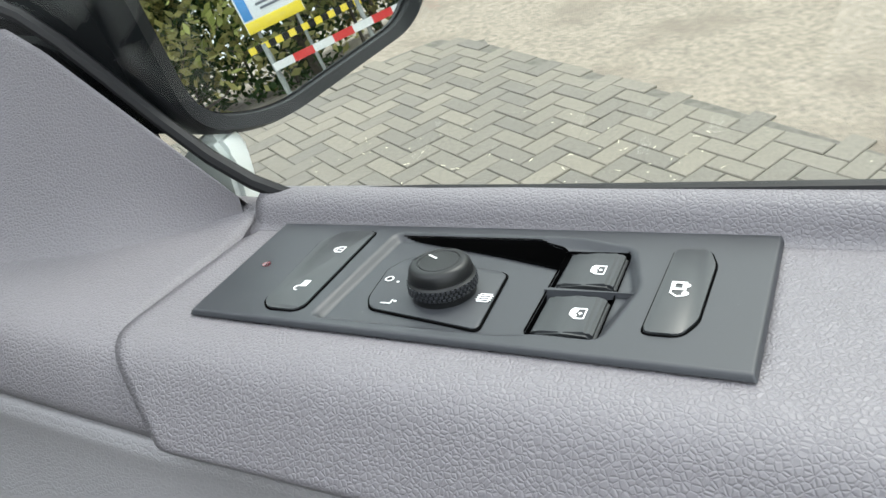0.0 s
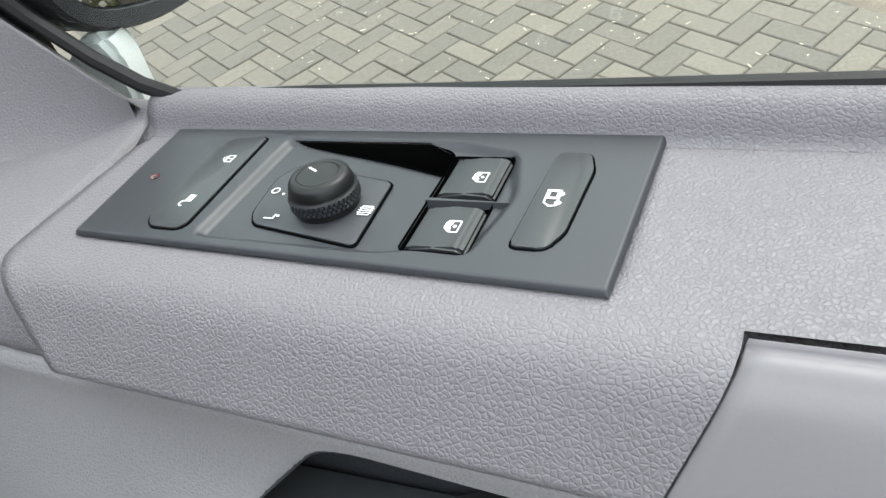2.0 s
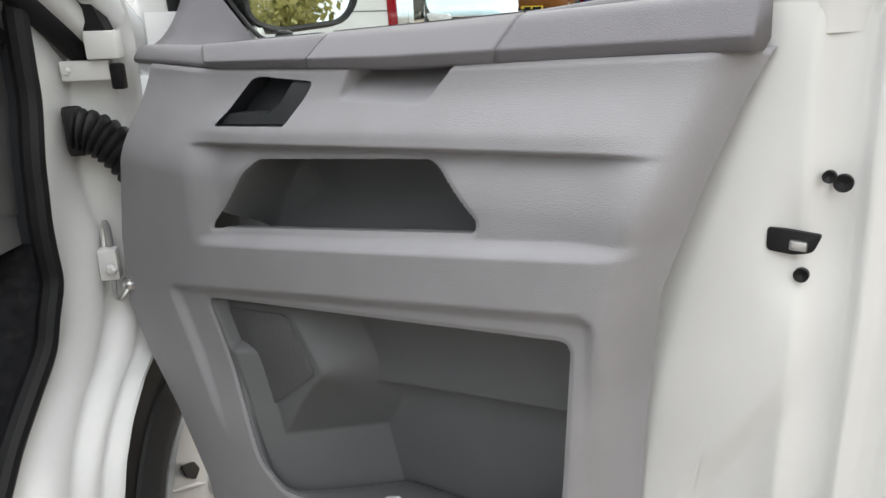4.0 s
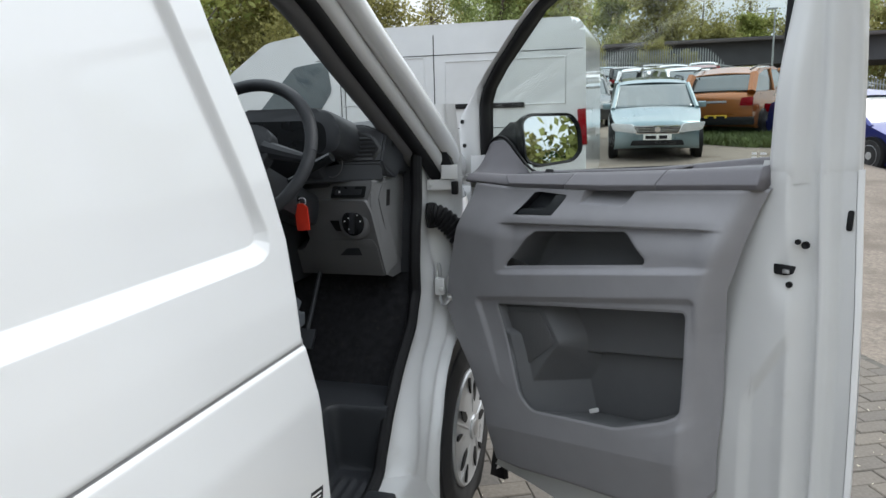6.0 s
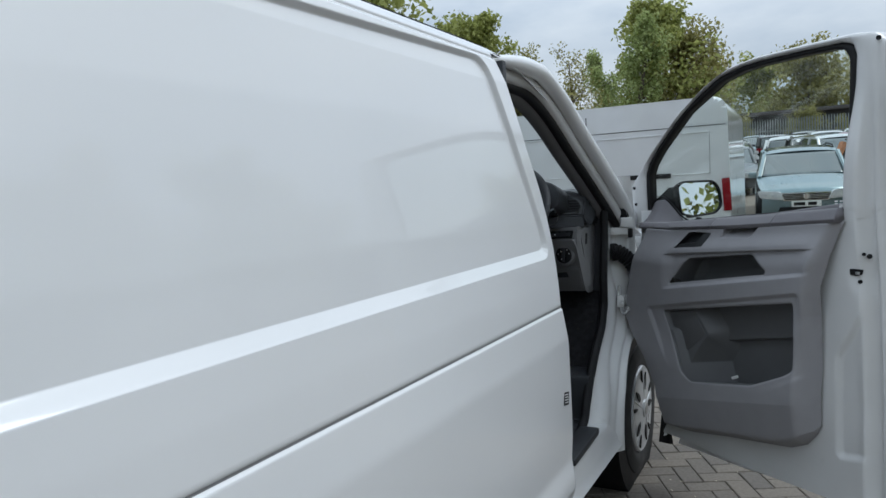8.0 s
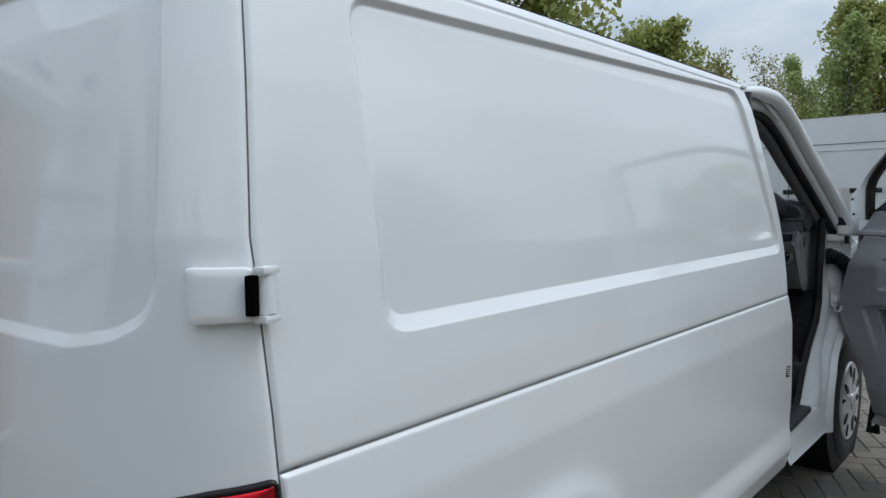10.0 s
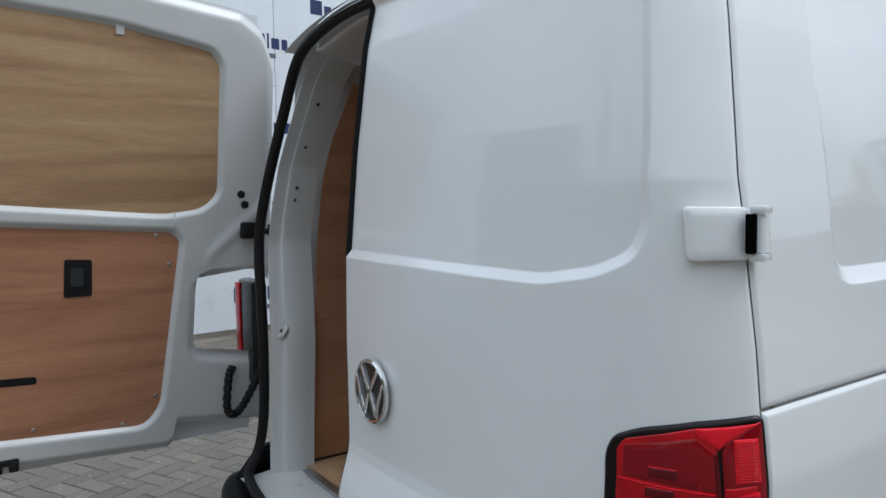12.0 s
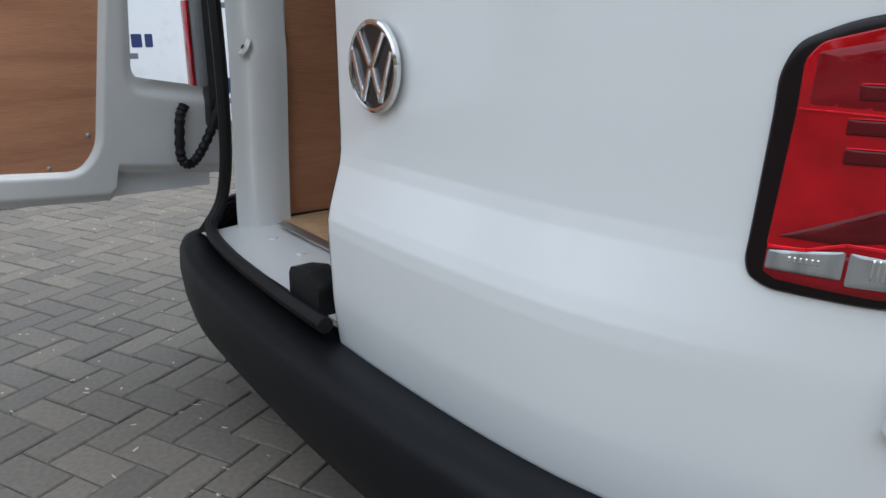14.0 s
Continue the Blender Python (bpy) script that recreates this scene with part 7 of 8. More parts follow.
lathe(bm, [(0.012, -0.02), (0.012, 0.02), (0.026, 0.022), (0.028, 0.034), (0.018, 0.040), (0.0, 0.040)], Matrix.Translation((od_x(1.285, 0.028), 0.205, 1.280)) @ Matrix.Rotation(radians(-90), 4, "X"), 14)
part("check_stop", bm, BLACK, left_door, "black rubber door stop")
# Lamp on the open door, seen edge-on.
bm = bmesh.new()
box(bm, (0.16, 0.07, 0.40), Matrix.Translation((-2.06, 0.205, 0.895)), 0.025)
part("tail_lamp_body", bm, GLOSSBLACK, left_door, "black tail lamp housing")
bm = bmesh.new()
box(bm, (0.05, 0.012, 0.37), Matrix.Translation((-2.115, 0.170, 0.895)), 0.005)
part("tail_lamp_lens", bm, RED_LENS, left_door)
line = smooth_line([(od_x(0.76, 0.01), 0.105, 0.775), (od_x(0.7, 0.03), 0.085, 0.74), (od_x(0.62, 0.045), 0.075, 0.63), (od_x(0.60, 0.05), 0.095, 0.600), (od_x(0.63, 0.055), 0.125, 0.625), (od_x(0.7, 0.06), 0.165, 0.70), (od_x(0.75, 0.06), 0.205, 0.79)], 12)
bm = bmesh.new()
tube(bm, line, [0.0145 + 0.0022 * math.cos(i * 1.9) for i in range(len(line))], 12)
part("cable_sleeve", bm, BLACK, left_door, "ribbed black cable sleeve")
bm = bmesh.new()
for dy in (-0.045, 0.0, 0.045):
    box(bm, (0.035, 0.028, 0.035), Matrix.Translation((-2.055, -0.65 + dy, 0.545)), 0.006)
box(bm, (0.03, 0.12, 0.02), Matrix.Translation((-2.055, -0.65, 0.56)), 0.004)
part("lower_latch", bm, BLACK, left_door, "black lower latch")


# ---- ground ----
def ground_z(x, y):
    return 0.066 * np.maximum(y - 9.0, 0) * (1 - 0.85 * ss(3.0, 6.0, x)) * ss(110, 70, y)


def gz(x, y):
    return float(ground_z(np.array(float(x)), np.array(float(y))))


tagged(sheet("ground", np.r_[np.linspace(-300, -40, 8), np.linspace(-38, 38, 77), np.linspace(40, 300, 8)], np.r_[np.linspace(-300, -30, 8), np.linspace(-28, 70, 99), np.linspace(75, 400, 8)], lambda a, b: (a, b, ground_z(a, b) - 0.012), GRAVEL), "packed gravel and tarmac yard", "ground", kind="structure")

# ---- yard: hoarding, parked vehicles, fence ----
HO = Matrix.Translation((-6.87, 1.28, 0)) @ Matrix.Rotation(radians(97), 4, "Z")


def hoarding():
    e = thing("hoarding", "tall white hoarding of sheets with navy printed bars", "hoarding")
    e.matrix_world = HO
    bpy.context.view_layer.update()
    for k in range(-6, 10):
        bm = bmesh.new()
        box(bm, (1.212, 0.02, 4.40), HO @ Matrix.Translation((k * 1.22 + 0.4, 0.01, 2.26)), 0.002)
        part("sheet", bm, BOARD, e)
        bm = bmesh.new()
        box(bm, (0.05, 0.10, 4.3), HO @ Matrix.Translation((k * 1.22 - 0.21, 0.08, 2.2)), 0.004)
        part("post", bm, BARK, e)
        for zz in (0.5, 1.6, 2.7, 3.8):
            for dx in (-0.02, 0.02):
                bm = bmesh.new()
                lathe(bm, [(0.008, 0), (0.006, 0.003), (0, 0.004)], HO @ Matrix.Translation((k * 1.22 - 0.21 + dx, 0, zz)) @ Matrix.Rotation(radians(90), 4, "X"), 8)
                part("screw", bm, STEEL, e)
    widths = (0.185, 0.125, 0.085, 0.09, 0.05, 0.125, 0.10)
    for col in range(-5, 7):
        for row in range(5):
            x0 = -0.60 + 1.04 * col
            z0 = 3.56 - 0.92 * row + (0.92 if row == 0 and col % 2 else 0) * 0 - (0.46 if col % 2 else 0.0)
            if z0 < 0.2:
                continue
            x = x0
            for n, w in enumerate(widths):
                bm = bmesh.new()
                hgt = (0.165, 0.118, 0.118, 0.15, 0.165, 0.118, 0.118)[n]
                prism(bm, rounded([(x, z0), (x + w - 0.028, z0), (x + w - 0.028, z0 + hgt), (x, z0 + hgt)], 0.012), 0.002, HO @ Matrix.Translation((0, -0.0005, 0)) @ Matrix.Rotation(radians(90), 4, "X"))
                part("navy_bar", bm, NAVY, e)
                x += w
            x = x0 + 0.13
            for w in (0.22, 0.012, 0.06, 0.012, 0.10):
                bm = bmesh.new()
                prism(bm, [(x, z0 - 0.10), (x + w, z0 - 0.10), (x + w, z0 - 0.05), (x, z0 - 0.05)] if w > 0.02 else [(x, z0 - 0.10), (x + w, z0 - 0.10), (x + w, z0 - 0.088), (x, z0 - 0.088)], 0.002, HO @ Matrix.Translation((0, -0.0005, 0)) @ Matrix.Rotation(radians(90), 4, "X"))
                part("grey_bar", bm, GREYPRINT, e)
                x += w + 0.012
    return e


hoarding()


def yz(m):
    """Outlines in (y, z) pushed along x."""
    return m @ Matrix(((0, 0, 1, 0), (1, 0, 0, 0), (0, 1, 0, 0), (0, 0, 0, 1)))


CAR_GLASS = material("dark_car_glass", (0.05, 0.07, 0.075), 0.06, coat=1.0, var=0.1, spec=0.8)
HEADLAMP = material("headlamp_lens", (0.62, 0.64, 0.66), 0.12, metal=0.3, coat=1.0, var=0.15, scale=25)
PLATE = material("plate_white", (0.8, 0.8, 0.78), 0.4)
PLATE_Y = material("plate_yellow", (0.75, 0.5, 0.05), 0.4)
PAINTS = {}


def paint(name, colour, metal=0.4):
    if name not in PAINTS:
        PAINTS[name] = material(name + "_car_paint", colour, 0.3, metal=metal, coat=1.0, var=0.04, scale=3)
    return PAINTS[name]


def car(label, colour, m, L=4.5, W=1.76, H=1.46, kind="estate", cladding=False, category="car"):
    """A parked car; its front looks to -y before the pose m."""
    e = new("parked_car")
    tagged(e, label, category, "cars parked in the yard")
    h = H / 1.46
    f, r = -L / 2, L / 2
    if kind == "estate":
        cab = [(f + 1.10, 0.94), (f + 1.95, 1.38), (f + 2.3, 1.44), (r - 1.0, 1.46), (r - 0.35, 1.38), (r - 0.10, 0.95)]
    elif kind == "hatch":
        cab = [(f + 0.90, 0.94), (f + 1.65, 1.38), (f + 2.1, 1.46), (r - 0.95, 1.45), (r - 0.42, 1.34), (r - 0.08, 0.98)]
    else:
        cab = [(f + 1.0, 0.90), (f + 1.85, 1.36), (f + 2.3, 1.43), (r - 1.5, 1.42), (r - 0.75, 1.02), (r - 0.6, 0.95)]
    cab = [(y, z * h) for y, z in cab]
    body = [(f + 0.08, 0.21), (f, 0.40), (f + 0.02, 0.60), (f + 0.10, 0.72), (f + 0.40, 0.80), (f + 1.00, 0.935), (r - 0.12, 0.97), (r - 0.01, 0.86), (r, 0.55), (r - 0.08, 0.23)]
    body = [(y, z * h) for y, z in body]

    def loft(outline, w0, w1, z0, z1, name, mat_, crown=0.0, label=""):
        cen = np.mean(np.array(outline), 0)
        rows = []
        for k in np.array([-1, -0.96, -0.86, -0.7, -0.4, 0, 0.4, 0.7, 0.86, 0.96, 1]):
            row = []
            for y, z in outline:
                w = w0 + (w1 - w0) * min(1, max(0, (z - z0) / (z1 - z0)))
                y_taper = 1 - 0.13 * (max(0, abs(y) / (L / 2) - 0.55) / 0.45) ** 2
                ky = y * (1 - (0.085 if y < 0 else 0.05) * abs(k) ** 3)
                row.append((k * w / 2 * y_taper, ky, z + crown * (1 - k * k)))
            rows.append(row)
        n = len(outline)
        verts = [v for row in rows for v in row]
        faces = [(i * n + j, i * n + (j + 1) % n, (i + 1) * n + (j + 1) % n, (i + 1) * n + j) for i in range(10) for j in range(n)]
        faces += [tuple(range(n - 1, -1, -1)), tuple(10 * n + j for j in range(n))]
        return raw(name, verts, faces, mat_, e, label, smooth=False)

    b = loft(rounded(body, 0.10, 4), W, W * 0.97, 0.3, 0.95 * h, "body", colour, 0.045)
    b.data.shade_smooth()
    b.data.set_sharp_from_angle(angle=radians(40))
    g = loft(rounded(cab, 0.12, 3), W * 0.93, W * 0.76, 0.92 * h, 1.44 * h, "cabin_glass", CAR_GLASS, 0.02)
    roof_o = rounded([cab[1], cab[2], cab[3], cab[4], (cab[4][0] - 0.05, cab[4][1] - 0.05 * h), (cab[3][0] - 0.2, cab[3][1] - 0.04), (cab[1][0] + 0.2, cab[1][1] - 0.0)], 0.05, 3)
    rf = loft(roof_o, W * 0.83, W * 0.77, 1.3 * h, 1.44 * h, "roof", colour, 0.045)
    for sx in (-1, 1):
        for y0, z0, y1, z1, t in ((cab[0][0], cab[0][1], cab[1][0], cab[1][1], 0.045), (cab[4][0], cab[4][1], cab[5][0], cab[5][1], 0.10), ((cab[1][0] + cab[3][0]) / 2 + 0.1, 0.94 * h, (cab[1][0] + cab[3][0]) / 2 + 0.05, 1.42 * h, 0.035)):
            bm = bmesh.new()
            xa = W * 0.93 / 2 - 0.012
            xb = W * 0.765 / 2 + 0.006
            za = (z0 - 0.92 * h) / (0.52 * h)
            zb = (z1 - 0.92 * h) / (0.52 * h)
            ta = 1 - 0.10 * (max(0, abs(y0) / (L / 2) - 0.55) / 0.45) ** 2
            tb = 1 - 0.10 * (max(0, abs(y1) / (L / 2) - 0.55) / 0.45) ** 2
            tube(bm, [(sx * (xa + (xb - xa) * za) * ta, y0, z0), (sx * (xa + (xb - xa) * zb) * tb, y1, z1)], t, 6)
            part("pillar", bm, colour, e)
    for sx in (-1, 1):
        for yy in (f + 0.86, r - 0.82):
            mm = Matrix.Translation((sx * (W / 2 - 0.09), yy, 0.31)) @ Matrix.Rotation(radians(90 * sx), 4, "Y")
            bm = bmesh.new()
            lathe(bm, [(0.36, -0.05), (0.36, 0.083), (0.30, 0.085)], mm, 20)
            part("wheel_arch", bm, BLACK, e)
            bm = bmesh.new()
            lathe(bm, [(0.2, -0.1), (0.29, -0.1), (0.315, -0.06), (0.315, 0.06), (0.29, 0.096), (0.21, 0.098)], mm, 24)
            wh = part("wheel", bm, TYRE, e)
            bm = bmesh.new()
            lathe(bm, [(0.212, 0.09), (0.2, 0.1), (0.17, 0.085), (0.06, 0.10), (0, 0.10)], mm, 20)
            part("rim", bm, SILVER, wh)
    for sx in (-1, 1):
        bm = bmesh.new()
        prism(bm, rounded([(-0.24, -0.10), (0.20, -0.06), (0.26, 0.09), (-0.16, 0.07)], 0.04), 0.07, Matrix.Translation((sx * W * 0.335, f + 0.075, 0.655 * h)) @ Matrix.Rotation(radians(14 * sx), 4, "Z") @ Matrix.Rotation(radians(90), 4, "X") @ Matrix.Diagonal((sx, 1, 1, 1)), 0.01)
        part("headlight", bm, HEADLAMP, e)
        bm = bmesh.new()
        prism(bm, rounded([(-0.16, -0.09), (0.14, -0.10), (0.15, 0.10), (-0.10, 0.09)], 0.03), 0.04, Matrix.Translation((sx * W * 0.37, r - 0.03, 0.80 * h)) @ Matrix.Rotation(radians(-90), 4, "X") @ Matrix.Diagonal((sx, -1, 1, 1)), 0.01)
        part("tail_light", bm, RED_DEEP, e)
        bm = bmesh.new()
        box(bm, (0.17, 0.09, 0.12), Matrix.Translation((sx * (W / 2 + 0.05), f + 1.45, 0.98 * h)), 0.03)
        part("door_mirror", bm, colour, e)
        bm = bmesh.new()
        box(bm, (0.02, L * 0.55, 0.03), Matrix.Translation((sx * (W / 2 - 0.004), 0.1, 0.60 * h)), 0.008)
        part("side_strip", bm, BLACK if cladding else colour, e)
        if kind == "estate" or cladding:
            bm = bmesh.new()
            tube(bm, [(sx * W * 0.355, cab[2][0], 1.45 * h), (sx * W * 0.36, cab[2][0] + 0.1, 1.50 * h), (sx * W * 0.355, cab[3][0], 1.51 * h), (sx * W * 0.35, cab[4][0] + 0.05, 1.43 * h)], 0.018, 6)
            part("roof_rail", bm, BLACK, e)
    bm = bmesh.new()
    prism(bm, rounded([(-0.40, -0.085), (0.40, -0.085), (0.45, 0.075), (-0.45, 0.075)], 0.02), 0.02, Matrix.Translation((0, f + 0.010, 0.620 * h)) @ Matrix.Rotation(radians(90), 4, "X"), 0.006)
    part("grille_frame", bm, CHROME, e)
    bm = bmesh.new()
    prism(bm, rounded([(-0.37, -0.07), (0.37, -0.07), (0.42, 0.055), (-0.42, 0.055)], 0.02), 0.03, Matrix.Translation((0, f + 0.015, 0.62 * h)) @ Matrix.Rotation(radians(90), 4, "X"), 0.006)
    gr = part("grille", bm, GLOSSBLACK, e)
    for k in range(3):
        bm = bmesh.new()
        box(bm, (0.80, 0.012, 0.008), Matrix.Translation((0, f - 0.012, (0.585 + 0.03 * k) * h)), 0.002)
        part("grille_bar", bm, CHROME, gr)
    bm = bmesh.new()
    lathe(bm, [(0.055, 0), (0.055, 0.012), (0.04, 0.014), (0, 0.012)], Matrix.Translation((0, f - 0.010, 0.62 * h)) @ Matrix.Rotation(radians(90), 4, "X"), 20)
    part("badge", bm, CHROME, e)
    bm = bmesh.new()
    prism(bm, rounded([(-0.5, -0.05), (0.5, -0.05), (0.46, 0.045), (-0.46, 0.045)], 0.02), 0.03, Matrix.Translation((0, f + 0.03, 0.37 * h)) @ Matrix.Rotation(radians(90), 4, "X"), 0.006)
    part("lower_intake", bm, BLACK, e)
    for yy, pm in ((f - 0.012, PLATE), (r + 0.012, PLATE_Y)):
        bm = bmesh.new()
        box(bm, (0.52, 0.012, 0.11), Matrix.Translation((0, yy, 0.475 * h)), 0.003)
        pl = part("number_plate", bm, pm, e)
        for k in range(2):
            bm = bmesh.new()
            box(bm, (0.20 if k == 0 else 0.15, 0.002, 0.065), Matrix.Translation((-0.12 + 0.225 * k, yy + math.copysign(0.0072, yy), 0.475 * h)))
            part("plate_bar", bm, BLACK, pl, smooth=False)
    bm = bmesh.new()
    box(bm, (W * 0.93, 0.10, 0.18), Matrix.Translation((0, r - 0.03, 0.40 * h)), 0.03)
    part("bumper", bm, BLACK if cladding else colour, e)
    bm = bmesh.new()
    box(bm, (0.48, 0.01, 0.045), Matrix.Translation((0, r + 0.004, 0.80 * h)), 0.002)
    part("tailgate_bar", bm, SILVER if cladding else colour, e)
    e.matrix_world = m
    return e


def stand(x, y, turn, dz=0.0):
    a = gz(x, y)
    d = 1.3
    c, s = math.sin(radians(turn)), -math.cos(radians(turn))
    fz, bz = gz(x + c * d, y + s * d), gz(x - c * d, y - s * d)
    tilt = math.atan2(fz - bz, 2 * d)
    return Matrix.Translation((x, y, (fz + bz) / 2 - 0.012 + dz)) @ Matrix.Rotation(radians(turn), 4, "Z") @ Matrix.Rotation(-tilt, 4, "X")


silver_car = car("pale silver-blue estate car facing the van", paint("silver_blue", (0.19, 0.27, 0.30)), stand(0.40, 18.35, 4), 4.75, 1.80, 1.47, "estate")
orange_car = car("orange crossover hatchback with black cladding", paint("orange", (0.31, 0.10, 0.014)), stand(2.62, 21.6, 158), 4.1, 1.84, 1.60, "hatch", True)
car("blue coupe facing the yard", paint("blue", (0.022, 0.03, 0.19)), stand(4.55, 18.6, 28), 4.3, 1.68, 1.36, "saloon")
car("white hatchback among parked cars", paint("white", (0.72, 0.73, 0.74), 0.0), stand(1.3, 26.5, 15), 4.4, 1.8, 1.55, "hatch")
car("dark grey estate car among parked cars", paint("dark_grey", (0.04, 0.045, 0.05)), stand(0.6, 30.0, 5), 4.6, 1.8, 1.5, "estate")
rows_of = [(31.0, (-2.4, 3.0, 5.6, 8.2)), (36.5, (-3.4, -0.6, 2.2, 5.0, 7.8)), (42.0, (-4.4, -1.5, 1.3, 4.1, 6.9, 9.7)), (48.0, (-5.2, -2.4, 0.4, 3.2, 6.0, 8.8))]
kinds = [silver_car, car("white hatchback among parked cars", paint("white", (0.72, 0.73, 0.74), 0.0), stand(4.2, 29.0, -170), 4.2, 1.76, 1.5, "hatch"), car("dark grey saloon among parked cars", paint("graphite", (0.06, 0.065, 0.07)), stand(-1.9, 25.5, 8), 4.5, 1.78, 1.45, "saloon"), car("black estate car among parked cars", paint("black", (0.012, 0.012, 0.014)), stand(7.0, 30.5, 20), 4.6, 1.8, 1.5, "estate"), car("red hatchback among parked cars", paint("red", (0.22, 0.02, 0.02)), stand(9.6, 36.0, 12), 4.0, 1.7, 1.48, "hatch")]
for k, (yy, xs) in enumerate(rows_of):
    for j, xx in enumerate(xs):
        copy_thing(kinds[(j * 3 + k * 2 + 1) % 5], stand(xx + 0.4 * math.sin(j * 7.1 + k), yy + 0.9 * math.sin(j * 3.3 + k * 2), random.choice((0, 8, -6, 172, 184))))


def works_van(label, colour, m, L=6.1, H=2.42):
    """A tall van; its side faces -y, its tail to +x before the pose m."""
    e = new("parked_van")
    tagged(e, label, "van")
    W = 2.0
    prof = [(-L, 0.35), (-L, 0.75), (-L + 0.12, 1.02), (-L + 0.85, 1.22), (-L + 1.55, 2.0), (-L + 2.1, H - 0.10), (-L + 2.8, H), (-0.12, H), (-0.02, H - 0.12), (0.0, 1.2), (0.0, 0.38)]
    bm = bmesh.new()
    prism(bm, rounded(prof, 0.10, 4), W, Matrix(((1, 0, 0, 0), (0, 0, 1, 0), (0, 1, 0, 0), (0, 0, 0, 1))), 0.07, 3, both=True)
    part("body", bm, colour, e)
    fx = Matrix(((1, 0, 0, 0), (0, 0, -1, 0), (0, 1, 0, 0), (0, 0, 0, 1)))
    bm = bmesh.new()
    prism(bm, rounded([(-4.35, 1.40), (-3.72, 2.04), (-3.25, 2.10), (-3.20, 1.72), (-3.42, 1.42)], 0.06), 0.006, fx, 0.002)
    part("cab_window", bm, CAR_GLASS, e)
    # Pressed side panels, door gaps and the sliding door's rail.
    for x0, x1, z0, z1 in ((-3.05, -1.95, 1.53, 2.09), (-1.70, -0.24, 1.49, 2.03)):
        for a, b, c, d in ((x0, x1, z0, z0 + 0.014), (x0, x1, z1 - 0.014, z1), (x0, x0 + 0.014, z0, z1), (x1 - 0.014, x1, z0, z1)):
            bm = bmesh.new()
            box(bm, (b - a, 0.016, d - c), Matrix.Translation(((a + b) / 2, -0.002, (c + d) / 2)), 0.005)
            part("panel_ridge", bm, colour, e)
    for a, b, c, d in ((-3.08, -3.07, 0.5, 2.34), (-3.02, -3.012, 0.5, 2.34), (-1.835, -1.825, 0.5, 2.34), (-3.4, -0.05, 2.10, 2.108), (-3.0, -0.04, 1.225, 1.233), (-0.245, -0.237, 1.49, 2.02)):
        bm = bmesh.new()
        box(bm, (b - a, 0.012, d - c), Matrix.Translation(((a + b) / 2, 0.002, (c + d) / 2)))
        part("door_gap", bm, BLACK, e)
    bm = bmesh.new()
    box(bm, (1.18, 0.03, 0.062), Matrix.Translation((-1.31, -0.008, 1.49)), 0.01)
    part("slide_rail", bm, BLACK, e)
    bm = bmesh.new()
    box(bm, (0.20, 0.05, 0.04), Matrix.Translation((-L + 1.95 + 0.35, -0.02, 1.12)), 0.012)
    part("door_handle", bm, BLACK, e)
    bm = bmesh.new()
    box(bm, (0.10, 0.05, 0.42), Matrix.Translation((-0.045, 0.0, 1.22)) @ Matrix.Rotation(radians(-3), 4, "Y"), 0.02)
    part("tail_light", bm, RED_DEEP, e)
    bm = bmesh.new()
    box(bm, (L - 1.0, 0.05, 0.16), Matrix.Translation((-L / 2, 0.0, 0.52)), 0.02)
    part("side_strip", bm, BLACK, e)
    bm = bmesh.new()
    box(bm, (0.14, W, 0.20), Matrix.Translation((0.02, W / 2, 0.48)), 0.03)
    part("rear_bumper", bm, BLACK, e)
    bm = bmesh.new()
    box(bm, (0.10, 0.02, 0.05), Matrix.Translation((-0.03, -0.01, 0.62)), 0.01)
    part("side_marker", bm, PLATE_Y, e)
    for xx in (-L + 0.95, -1.15):
        mm = Matrix.Translation((xx, 0.10, 0.345)) @ Matrix.Rotation(radians(90), 4, "X")
        bm = bmesh.new()
        lathe(bm, [(0.40, -0.02), (0.40, 0.104), (0.33, 0.106)], mm, 28)
        part("wheel_arch", bm, BLACK, e)
        bm = bmesh.new()
        lathe(bm, [(0.2, -0.1), (0.32, -0.1), (0.345, -0.05), (0.345, 0.07), (0.32, 0.115), (0.22, 0.118)], mm, 28)
        w = part("wheel", bm, TYRE, e)
        bm = bmesh.new()
        lathe(bm, [(0.222, 0.10), (0.21, 0.115), (0.18, 0.09), (0.06, 0.11), (0, 0.11)], mm, 20)
        part("rim", bm, SILVER, w)
        for s2 in (1.9,):
            bm = bmesh.new()
            lathe(bm, [(0.2, -0.1), (0.345, -0.07), (0.345, 0.07), (0.2, 0.1)], Matrix.Translation((xx, s2, 0.345)) @ Matrix.Rotation(radians(90), 4, "X"), 24)
            part("wheel", bm, TYRE, e)
    e.matrix_world = m
    return e


works_van("tall silver-white works van parked side on", paint("silver_van", (0.66, 0.67, 0.68), 0.0), Matrix.Translation((-0.20, 10.12, gz(-2, 10.2) - 0.02)), 6.2, 2.46)
works_van("black van parked at the yard's edge", paint("black", (0.012, 0.012, 0.014)), stand(6.0, 16.6, 0) @ Matrix.Rotation(radians(196), 4, "Z") @ Matrix.Diagonal((0.86, 0.95, 0.80, 1)), 6.0, 2.42)


